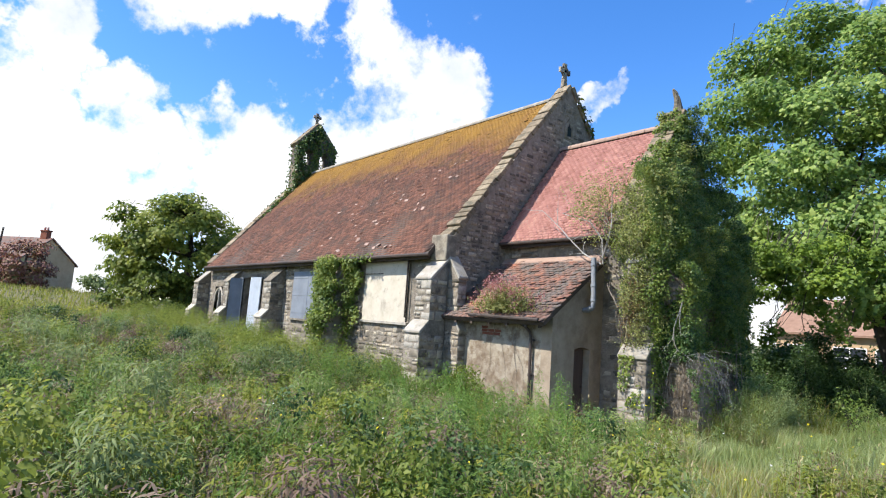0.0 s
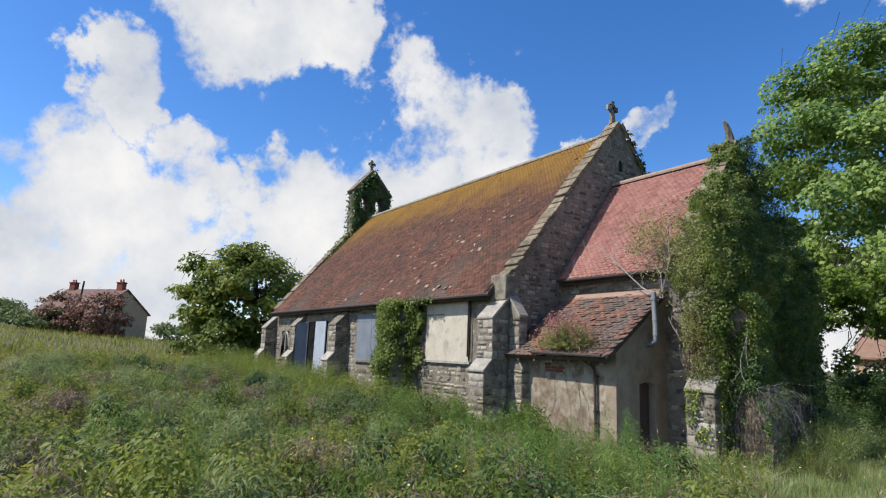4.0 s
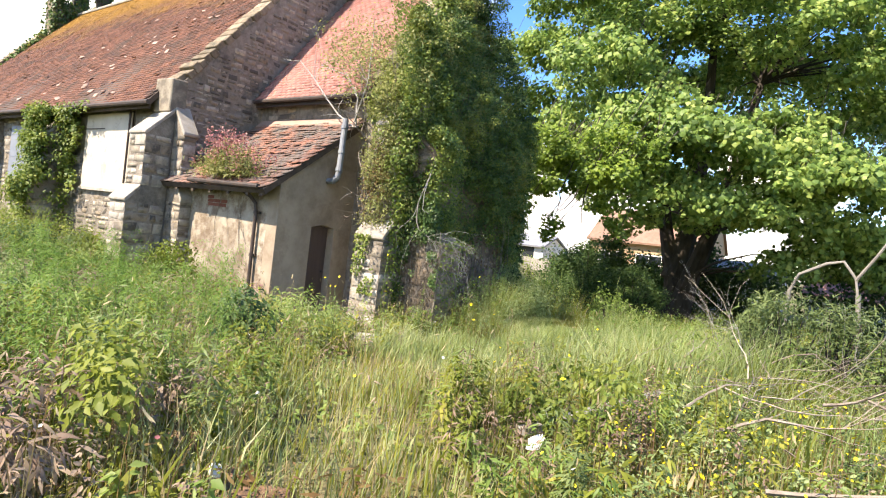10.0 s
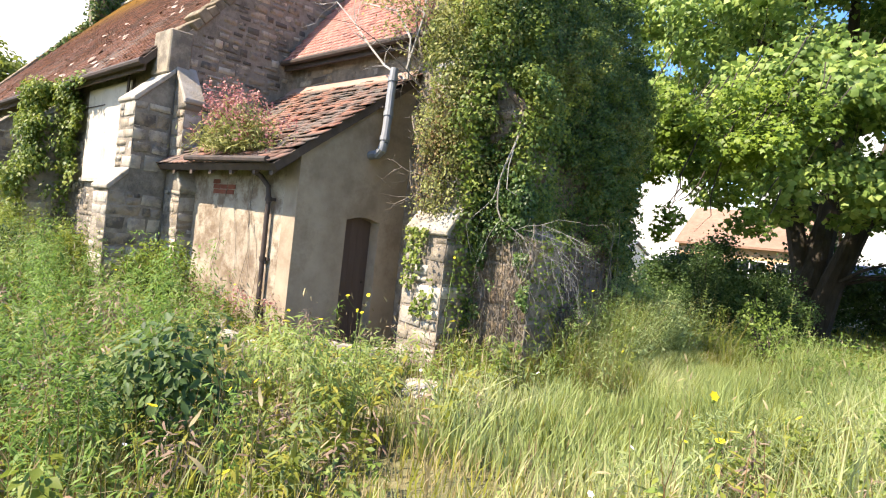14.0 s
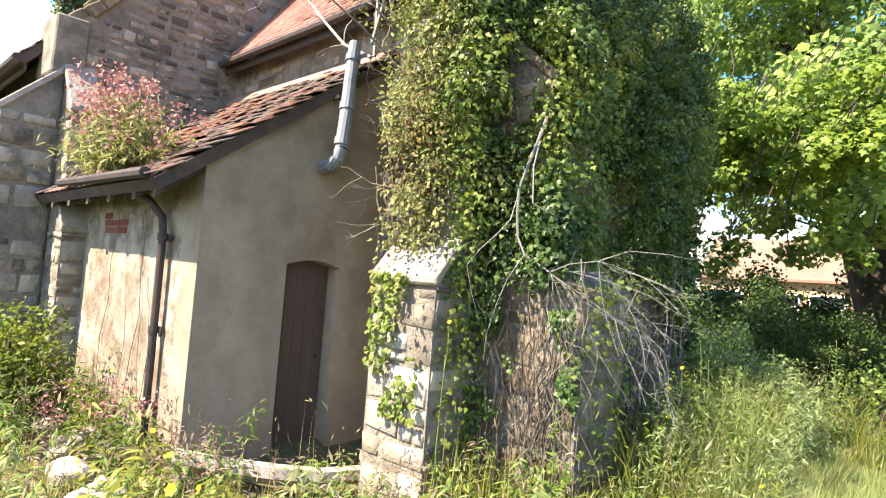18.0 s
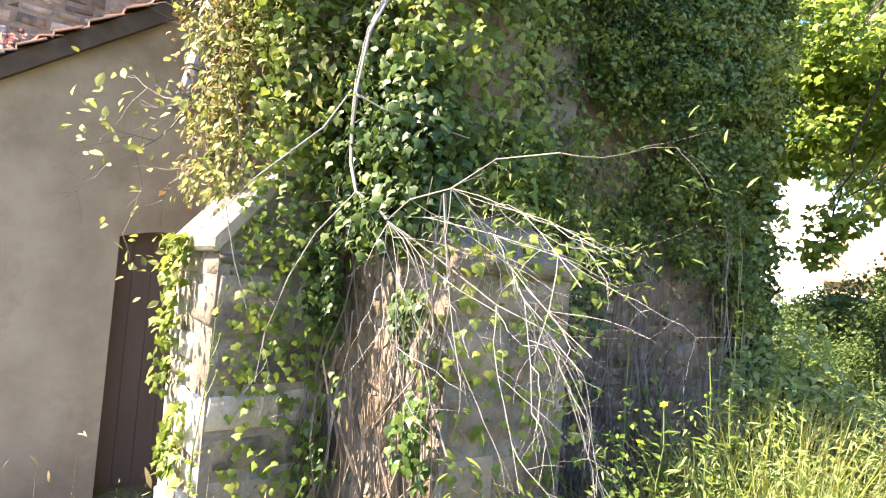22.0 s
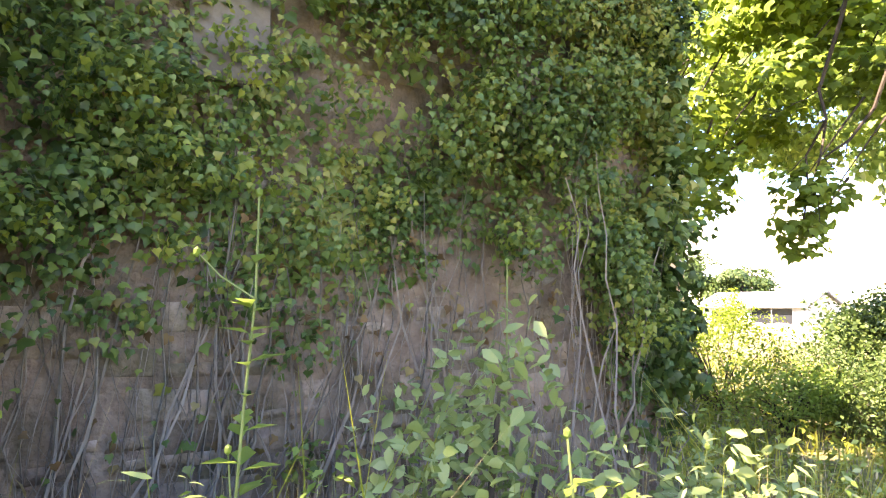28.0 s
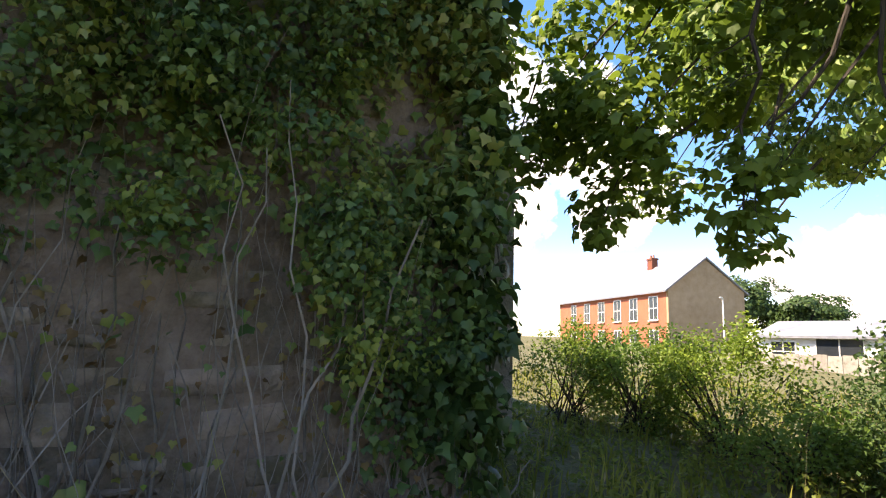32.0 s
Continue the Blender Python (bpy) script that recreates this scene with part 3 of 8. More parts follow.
def stone_template(seed):
    """A stone with a worn, uneven face: 1 x 1 across, 1 deep, its face towards -y."""
    r = np.random.default_rng(seed)
    a = [(-0.5, 0.5, -0.5), (0.5, 0.5, -0.5), (0.5, 0.5, 0.5), (-0.5, 0.5, 0.5)]
    b = [(x + r.uniform(-0.07, 0.04) * (1 if x > 0 else -1), -0.42 + r.uniform(-0.04, 0.04), z + r.uniform(-0.12, 0.05) * (1 if z > 0 else -1)) for x, z in ((-0.48, -0.47), (0.48, -0.47), (0.48, 0.47), (-0.48, 0.47))]
    c = [(p[0] * r.uniform(0.92, 0.97), -0.5 + r.uniform(-0.05, 0.05), p[2] * r.uniform(0.88, 0.96)) for p in b]
    v = np.array(a + b + c)
    q = []
    for k in range(4):
        j = (k + 1) % 4
        q += [(k, j, 4 + j, 4 + k), (4 + k, 4 + j, 8 + j, 8 + k)]
    q.append((8, 9, 10, 11))
    return v, np.array(q)


STONES = [stone_template(i) for i in range(16)]
STONE_MESH = {}


def lay_stones(rows, matrix, parent, key, joined_mat, limit=300, name="stone", near=None):
    """Stones given as (x, z, width, height, depth, proud) in a wall's own plane; matrix takes that plane, facing -y, to its place.
    The first ones up to the limit, sorted by near, are pieces of their own; the rest is one joined part."""
    rows = sorted(rows, key=near) if near else rows
    vs, qs, off = [], [], 0
    for i, (x, z, w, h, d, proud) in enumerate(rows):
        k = random.randrange(len(STONES))
        if i < limit:
            if (k, key) not in STONE_MESH:
                me = mesh_np(name, STONES[k][0], STONES[k][1])
                me.materials.append(M[key])
                STONE_MESH[(k, key)] = me
            ob = new(name, STONE_MESH[(k, key)])
            m = matrix @ Matrix.Translation((x, d / 2 - proud, z)) @ Matrix.Rotation(random.gauss(0, 0.035), 4, "Y") @ Matrix.Diagonal((w, d, h, 1))
            ob.parent = parent
            ob.matrix_basis = m
            ob.matrix_parent_inverse = Matrix.Translation(-world_at(parent))
        else:
            v = STONES[k][0] * (w, d, h) + (x, d / 2 - proud, z)
            v = np.c_[v, np.ones(len(v))] @ np.array(matrix).T
            vs.append(v[:, :3])
            qs.append(STONES[k][1] + off)
            off += len(v)
    if vs:
        part_mesh("stone_mass", mesh_np("stone_mass", np.concatenate(vs), np.concatenate(qs)), joined_mat, parent, kind="stuff")


def rubble(w, h, keep, hmin=0.11, hmax=0.24, wmin=0.16, wmax=0.46, gap=0.012, proud=(-0.006, 0.012), depth=0.12):
    """Uneven courses of stones over a wall of width w and height h; keep(x, z, w, h) says which stones stay."""
    rows, z = [], 0.0
    while z < h:
        hh = random.uniform(hmin, hmax)
        x = -random.uniform(0, wmax)
        while x < w:
            ww = random.uniform(wmin, wmax)
            hs = hh * random.uniform(0.8, 1.0)
            if keep(x + ww / 2, z + hh / 2, ww, hh):
                if hh > 0.15 and random.random() < 0.35:
                    q = random.uniform(0.38, 0.62) * hh
                    cut = random.uniform(0.35, 0.65) * ww
                    rows.append((x + ww / 2, z + q / 2, ww - gap, q - gap, depth, random.uniform(*proud)))
                    rows.append((x + cut / 2, z + (q + hh) / 2, cut - gap, hh - q - gap, depth, random.uniform(*proud)))
                    rows.append((x + (cut + ww) / 2, z + (q + hh) / 2, ww - cut - gap, hh - q - gap, depth, random.uniform(*proud)))
                else:
                    rows.append((x + ww / 2, z + hh / 2 + random.uniform(-0.02, 0.02), ww - gap, hs - gap, depth, random.uniform(*proud)))
            x += ww
        z += hh
    return rows


def tiles(origin, u, s, nrm, length, slope, w=0.165, g=0.1, lap=0.16, th=0.014, keep=None, slip=0.0):
    """Plain roof tiles on a slope as arrays of corner points: returns (verts, quads) and the centres."""
    u, s, nrm = np.array(u, float), np.array(s, float), np.array(nrm, float)
    nr, nc = int(slope / g), int(length / w)
    r, c = np.meshgrid(np.arange(nr), np.arange(nc), indexing="ij")
    r, c = r.ravel(), c.ravel()
    n = len(r)
    off = np.where(r % 2 == 0, 0.0, w / 2) + rng.normal(0, 0.004, n)
    lift = np.abs(rng.normal(0, 0.005, n)) + 0.004
    yaw = rng.normal(0, 0.012, n)
    if slip:
        k = rng.random(n) < slip
        lift[k] += rng.uniform(0.01, 0.03, k.sum())
        yaw[k] += rng.normal(0, 0.12, k.sum())
    x0 = c * w + off
    z0 = r * g + rng.normal(0, 0.003, n)
    base = np.array(origin)[None] + x0[:, None] * u + z0[:, None] * s
    ok = np.ones(n, bool) if keep is None else keep(base)
    base, lift, yaw = base[ok], lift[ok], yaw[ok]
    n = len(base)
    co = []
    for a, b, k in ((0, 0, 1), (w - 0.006, 0, 1), (w - 0.006, lap, 0), (0, lap, 0)):
        for t in (0, th):
            du = a - b * yaw
            dv = b + a * yaw
            co.append(base + du[:, None] * u + dv[:, None] * s + (t + k * (lift + th))[:, None] * nrm)
    v = np.stack(co, 1)
    f = np.array([(0, 2, 3, 1), (1, 3, 5, 7), (2, 4, 5, 3), (6, 0, 1, 7)])
    q = (f[None] + (np.arange(n) * 8)[:, None, None]).reshape(-1, 4)
    return v, q, base

# ---- ground ----
def axis_lines(lo, hi, step, far):
    near = np.arange(lo, hi + 1e-6, step)
    out = [step * 1.6]
    while sum(out) < far:
        out.append(out[-1] * 1.35)
    c = np.cumsum(out)
    return np.concatenate([(lo - c)[::-1], near, hi + c])


gx, gy = axis_lines(-12, 14, 0.25, 1500), axis_lines(-14, 12, 0.25, 1500)
GX, GY = np.meshgrid(gx, gy)
gv = np.stack([GX, GY, ground_z(GX, GY) + (rng.random(GX.shape) - 0.5) * 0.05 * (np.abs(GX) < 20) * (np.abs(GY) < 20)], -1).reshape(-1, 3)
ii = np.arange(len(gx) * len(gy)).reshape(len(gy), len(gx))
gq = np.stack([ii[:-1, :-1], ii[:-1, 1:], ii[1:, 1:], ii[1:, :-1]], -1).reshape(-1, 4)
ground = part_mesh("ground", mesh_np("ground", gv, gq), M["soil"], smooth=True)
tagged(ground, "rough meadow soil between tall grass", "ground", kind="structure")

# ---- church: walls ----
church = thing("church", "abandoned rubble-stone church with red clay tile roofs, boarded windows and ivy", "church", (-8, 4, 0))
NX0, NX1 = -22.3, -3.45          # nave, west and east faces
NY0, NY1, NYM = 0.08, 9.82, 4.95
CX1, CY0, CY1, CYM = 1.6, 2.25, 6.25, 4.6   # chancel
GX = 0.78   # face of the gable above the set-off
RIDGE_N, RIDGE_C, EAVE = 10.12, 8.1, 4.08


def wall_with_holes(bm, x0, x1, z0, z1, y0, y1, holes):
    """A wall along x, from y0 to y1 thick, with openings (xa, xb, za, zb) right through it."""
    xs = sorted({x0, x1, *(h[0] for h in holes), *(h[1] for h in holes)})
    zs = sorted({z0, z1, *(h[2] for h in holes), *(h[3] for h in holes)})
    v = {(i, k, m): bm.verts.new((x, y, z)) for i, x in enumerate(xs) for k, z in enumerate(zs) for m, y in enumerate((y0, y1))}
    solid = {(i, k) for i in range(len(xs) - 1) for k in range(len(zs) - 1)
             if not any(h[0] <= xs[i] and xs[i + 1] <= h[1] and h[2] <= zs[k] and zs[k + 1] <= h[3] for h in holes)}
    for i, k in solid:
        ring = [(i, k), (i + 1, k), (i + 1, k + 1), (i, k + 1)]
        bm.faces.new([v[(*c, 0)] for c in ring])
        bm.faces.new([v[(*c, 1)] for c in ring[::-1]])
        for (a, b), nb in zip(zip(ring, ring[1:] + ring[:1]), ((i, k - 1), (i + 1, k), (i, k + 1), (i - 1, k))):
            if nb not in solid:
                bm.faces.new((v[(*b, 0)], v[(*a, 0)], v[(*a, 1)], v[(*b, 1)]))


HOLES = [(-7.32, -5.2, 2.2, 3.92), (-12.35, -10.62, 2.05, 3.66), (-17.4, -15.4, 1.3, 3.6), (-21.0, -19.9, 1.9, 3.2)]
bm = bmesh.new()
wall_with_holes(bm, NX0 + 0.6, NX1 - 0.6, -0.5, 4.3, NY0, NY0 + 0.6, HOLES)
south_wall = part("south_wall", bm, M["mortar"], church, "rubble stone wall with flush lime mortar")
bm = bmesh.new()
box(bm, (NX0 + 0.6, NY1 - 0.6, -0.5), (NX1 - 0.6, NY1, 4.3))
part("north_wall", bm, M["mortar"], church)


def gable_outline(ya, yb, ym, z0, ze, zr):
    return [(ya, z0), (yb, z0), (yb, ze), (ym, zr), (ya, ze)]


bm = bmesh.new()
prism(bm, gable_outline(NY0, NY1, NYM, -0.5, 4.45, 10.35), "x", NX1 - 0.6, NX1)
east_gable = part("east_gable", bm, M["mortar"], church, "tall gable of weathered rubble stone")
bm = bmesh.new()
prism(bm, gable_outline(NY0, NY1, NYM, -0.5, 4.35, 10.25), "x", NX0, NX0 + 0.6)
part("west_gable", bm, M["mortar"], church)
bm = bmesh.new()
box(bm, (NX1, CY0, -0.5), (CX1 - 0.6, CY0 + 0.55, 4.7))
chancel_south = part("chancel_south_wall", bm, M["mortar"], church, "old stone wall above the vestry roof")
bm = bmesh.new()
box(bm, (NX1, CY1 - 0.55, -0.5), (CX1 - 0.6, CY1, 4.7))
part("chancel_north_wall", bm, M["mortar"], church)
bm = bmesh.new()
box(bm, (CX1 - 0.6, CY0, -0.5), (CX1, CY1, 4.72))
prism(bm, gable_outline(CY0 + 0.01, CY1 - 0.01, CYM, 3.9, 4.95, 8.42), "x", GX - 0.55, GX)
chancel_gable = part("chancel_gable", bm, M["mortar_damp"], church, "damp stone gable wall grown over with ivy")

# vestry lean-to: end wall with the door opening, side wall
LY0, LZ0, LZ1 = 0.35, 2.62, 4.02
DY0, DY1, DZ = 1.18, 1.78, 1.83


def lean_z(y):
    return LZ0 + (LZ1 - LZ0) * (y - LY0) / (CY0 - LY0)


bm = bmesh.new()
prism(bm, [(LY0, -0.5), (DY0, -0.5), (DY0, lean_z(DY0)), (LY0, LZ0)], "x", -0.3, 0)
prism(bm, [(DY1, -0.5), (CY0 - 0.002, -0.5), (CY0 - 0.002, lean_z(CY0)), (DY1, lean_z(DY1))], "x", -0.3, 0)
arc = [(DY0 + (DY1 - DY0) * i / 8, DZ + 0.055 * math.sin(math.pi * i / 8)) for i in range(9)]
prism(bm, arc + [(DY1, lean_z(DY1)), (DY0, lean_z(DY0))], "x", -0.3, 0)
vestry_end = part("vestry_end_wall", bm, M["render"], church, "smooth grey-brown cement render with hairline cracks")
bm = bmesh.new()
box(bm, (NX1 + 0.002, LY0, -0.5), (-0.302, LY0 + 0.3, 2.6))
vestry_side = part("vestry_side_wall", bm, M["flaking"], church, "flaking limewashed side wall with dead ivy stems")
bm = bmesh.new()
box(bm, (-0.3, DY0 - 0.3, -0.4), (0.02, DY1 + 0.3, 0.0))
part("door_sill", bm, M["concrete"], church)
bm = bmesh.new()
box(bm, (-0.24, DY0 + 0.001, 0.002), (-0.19, DY1 - 0.001, DZ + 0.05))
door = part("door", bm, M["wood"], church, "closed plain brown boarded door")
for k in range(5):
    bm = bmesh.new()
    y = DY0 + 0.004 + (DY1 - DY0 - 0.008) * k / 5
    box(bm, (-0.188, y + 0.0015, 0.006), (-0.178, y + (DY1 - DY0 - 0.008) / 5 - 0.0015, DZ - 0.002))
    part("board", bm, M["wood"], door)
bm = bmesh.new()
bmesh.ops.create_uvsphere(bm, u_segments=10, v_segments=6, radius=0.022, matrix=Matrix.Translation((-0.16, DY1 - 0.08, 0.95)))
tube(bm, [(-0.19, DY1 - 0.08, 0.95), (-0.16, DY1 - 0.08, 0.95)], 0.009)
part("door_knob", bm, M["iron"], door, "small dark iron knob")

# ---- roofs ----
roof_parts = {}


def roof(name, label, x0, x1, ye, ze, yr, zr, key, cut=None, limit=0, g=0.1, sag=0.0, slip=0.0, deck_key="darkwood"):
    """One slope: a deck and its tiles. ye, ze the eaves; yr, zr the ridge."""
    d = np.array((0, yr - ye, zr - ze))
    ln = np.linalg.norm(d)
    s = d / ln
    nrm = np.array((0, -s[2], s[1])) if yr > ye else np.array((0, s[2], -s[1]))
    bm = bmesh.new()
    a = 0.10
    prism(bm, [(ye, ze), (yr, zr), (yr - nrm[1] * a, zr - nrm[2] * a - 0.02), (ye - nrm[1] * a, ze - nrm[2] * a)], "x", x0 + 0.01, x1 - 0.01)
    ob = part(name, bm, M[deck_key], church, label)
    v, q, base = tiles((x0, ye, ze), (1, 0, 0), s, nrm, x1 - x0, ln - 0.02, g=g, keep=cut, slip=slip)
    # old timbers sag between the trusses
    if sag:
        x = v[..., 0]
        v[..., 2] -= sag * (np.sin((x - x0) / (x1 - x0) * math.pi * 3) ** 2) * np.clip((zr - v[..., 2]) / (zr - ze), 0, 1)
    order = np.argsort(-v[:, 0, 0]) if limit else np.arange(len(v))
    f = np.array([(0, 2, 3, 1), (1, 3, 5, 7), (2, 4, 5, 3), (6, 0, 1, 7)])
    for i in order[:limit]:
        me = mesh_np("tile", v[i] - v[i].mean(0), f)
        t = part_mesh("tile", me, M[key + "_p"] if key + "_p" in M else M[key], ob)
        t.location = v[i].mean(0)
    rest = order[limit:]
    vv = v[rest]
    qq = (f[None] + (np.arange(len(rest)) * 8)[:, None, None]).reshape(-1, 4)
    part_mesh("tile_mass", mesh_np("tile_mass", vv.reshape(-1, 3), qq), M[key], ob, kind="stuff")
    return ob, s, nrm


nave_roof, ns, nn = roof("nave_roof", "weathered dark red clay tiles with ochre lichen", NX0 + 0.45, NX1 - 0.45, NY0 - 0.38, EAVE, NYM, RIDGE_N, "tile", sag=0.05, slip=0.02, g=0.105)
roof("nave_roof_north", "weathered clay tiles", NX0 + 0.45, NX1 - 0.45, NY1 + 0.38, EAVE, NYM, RIDGE_N, "tile", g=0.4)
chancel_roof, cs, cn = roof("chancel_roof", "newer salmon-red clay tiles", NX1 + 0.01, GX - 0.5, CY0 - 0.24, 4.66, CYM, RIDGE_C, "tile_r")
roof("chancel_roof_north", "newer salmon-red clay tiles", NX1 + 0.01, GX - 0.5, CY1 + 0.24, 4.66, CYM, RIDGE_C, "tile_r", g=0.4)
vestry_roof, vs_, vn = roof("vestry_roof", "broken mossy clay tiles on sagging battens", NX1 + 0.01, 0.07, LY0 - 0.42, lean_z(LY0 - 0.42) + 0.09, CY0 - 0.01, lean_z(CY0) + 0.11, "tile_p", limit=300, g=0.11, slip=0.35)

# pale slipped tiles on the nave
sl_v, sl_n = [], 60
for i in range(sl_n):
    x = random.triangular(-15.5, -4.2, -8.0)
    t = min(0.9, max(0.06, random.gauss(0.33, 0.16)))
    sl_v.append((x, NY0 - 0.38 + (NYM - NY0 + 0.38) * t, EAVE + (RIDGE_N - EAVE) * t))
sl_v = np.array(sl_v) + nn * 0.035
nrm = np.repeat(nn[None], sl_n, 0) + rng.normal(0, 0.18, (sl_n, 3))
dn = np.repeat(-ns[None], sl_n, 0) + rng.normal(0, 0.35, (sl_n, 3))
part_mesh("slipped_tile_mass", leaves("slipped_tiles", (np.array([(-0.5, 0, 0), (0.5, 0, 0), (0.42, 0.75, 0.02), (-0.5, 0.9, 0), (-0.5, 0, -0.06), (0.5, 0, -0.06)]), np.array([(0, 1, 2), (0, 2, 3), (4, 5, 1), (4, 1, 0)])),
                                  sl_v, nrm, dn, rng.uniform(0.07, 0.17, sl_n)), M["tile_chip"], nave_roof, "pale broken tile edges", kind="stuff")

# ridge tiles
for nm, x0, x1, y, z, key in (("ridge_tile", NX0 + 0.6, NX1 - 0.6, NYM, RIDGE_N + 0.03, "concrete"), ("ridge_tile", NX1 + 0.02, GX - 0.57, CYM, RIDGE_C + 0.03, "tile_chip")):
    x = x0
    par = nave_roof if x0 < -10 else chancel_roof
    while x < x1:
        e = min(x + 0.44, x1)
        bm = bmesh.new()
        o = [(0.125 * math.cos(a), 0.11 * math.sin(a)) for a in np.linspace(-0.35, math.pi + 0.35, 9)]
        i = [(0.105 * math.cos(a), 0.09 * math.sin(a)) for a in np.linspace(math.pi + 0.35, -0.35, 9)]
        prism(bm, [(y + p, z - 0.03 + q + random.uniform(-0.004, 0.004)) for p, q in o + i], "x", x, e - 0.012)
        part(nm, bm, M[key], par)
        x = e

# eaves boards and gutters
bm = bmesh.new()
box(bm, (NX0 + 0.5, NY0 - 0.30, EAVE - 0.14), (NX1 - 0.5, NY0 - 0.27, EAVE))
part("eaves_board", bm, M["darkwood"], church, "dark rotten eaves board")
bm = bmesh.new()
tube(bm, [(x, NY0 - 0.40, EAVE - 0.03 - 0.004 * (x + 4)) for x in np.linspace(NX0 + 0.5, NX1 - 0.35, 14)], 0.055, 8)
part("gutter", bm, M["iron"], church, "rusty iron gutter")
bm = bmesh.new()
box(bm, (NX1 + 0.02, CY0 - 0.20, 4.50), (GX - 0.57, CY0 - 0.17, 4.64))
tube(bm, [(x, CY0 - 0.28, 4.62) for x in np.linspace(NX1 + 0.05, CX1 - 0.9, 8)], 0.05, 8)
part("chancel_gutter", bm, M["iron"], church, "dark iron gutter and eaves board")
# pale lead flashing where the vestry roof meets the wall
bm = bmesh.new()
prism(bm, [(CY0 - 0.16, lean_z(CY0 - 0.16) + 0.12), (CY0 - 0.005, lean_z(CY0) + 0.13), (CY0 - 0.005, lean_z(CY0) + 0.20), (CY0 - 0.16, lean_z(CY0 - 0.16) + 0.17)], "x", NX1 + 0.05, -0.02)
part("flashing", bm, M["tile_chip"], vestry_roof, "cracked pale mortar fillet")
bm = bmesh.new()
prism(bm, [(LY0 - 0.36, lean_z(LY0 - 0.36) + 0.01), (CY0 - 0.02, lean_z(CY0) + 0.03), (CY0 - 0.02, lean_z(CY0) + 0.09), (LY0 - 0.36, lean_z(LY0 - 0.36) + 0.07)], "x", 0.004, 0.045)
part("barge_board", bm, M["darkwood"], vestry_roof, "weathered dark verge board")
for x in (-2.9, -2.3, -1.7, -1.1, -0.5, -0.08):
    bm = bmesh.new()
    prism(bm, [(LY0 - 0.36, lean_z(LY0 - 0.36) - 0.09), (LY0 + 0.2, lean_z(LY0 + 0.2) - 0.09), (LY0 + 0.2, lean_z(LY0 + 0.2) - 0.01), (LY0 - 0.36, lean_z(LY0 - 0.36) - 0.01)], "x", x - 0.04, x + 0.035)
    part("rafter_end", bm, M["darkwood"], vestry_roof)

# ---- buttresses, copings, crosses, bellcote ----
def plane(origin, across, face):
    """The pose of a wall plane: x across, -y out of the wall, z up."""
    a, f = Vector(across).normalized(), Vector(face).normalized()
    return Matrix(((a.x, -f.x, 0, origin[0]), (a.y, -f.y, 0, origin[1]), (0, 0, 1, origin[2]), (0, 0, 0, 1)))


def face_stones(parent, origin, across, face, w, z0, z1, key="dressed", hmin=0.16, hmax=0.30, proud=(0.0, 0.02)):
    """Squared blocks up one face of a buttress: two to a course, in turn long and short."""
    rows, z, flip = [], z0, False
    while z < z1 - 0.06:
        h = min(random.uniform(hmin, hmax), z1 - z)
        cut = w * (random.uniform(0.55, 0.68) if flip else random.uniform(0.32, 0.45))
        spans = [(0, cut), (cut, w)] if w > 0.34 else [(0, w)]
        if w > 0.75:
            c2 = cut + (w - cut) * random.uniform(0.4, 0.6)
            spans = [(0, cut), (cut, c2), (c2, w)]
        for a, b in spans:
            hs = h * random.uniform(0.95, 1)
            if random.random() < 0.25 and hs > 0.18 and b - a > 0.2:
                q, m = hs * random.uniform(0.38, 0.62), a + (b - a) * random.uniform(0.35, 0.65)
                lo, hi = (z, z + q), (z + q, z + hs)
                if random.random() < 0.5:
                    lo, hi = hi, lo
                rows.append(((a + b) / 2, sum(lo) / 2, b - a - 0.024, lo[1] - lo[0] - 0.02, 0.10, random.uniform(*proud)))
                rows.append(((a + m) / 2, sum(hi) / 2, m - a - 0.024, hi[1] - hi[0] - 0.02, 0.10, random.uniform(*proud)))
                rows.append(((m + b) / 2, sum(hi) / 2, b - m - 0.024, hi[1] - hi[0] - 0.02, 0.10, random.uniform(*proud)))
            else:
                rows.append(((a + b) / 2, z + hs / 2, b - a - 0.024, hs - 0.02, 0.10, random.uniform(*proud)))
        flip = not flip
        z += h
    lay_stones(rows, plane(origin, across, face), parent, key, M["stone_is"], 300)


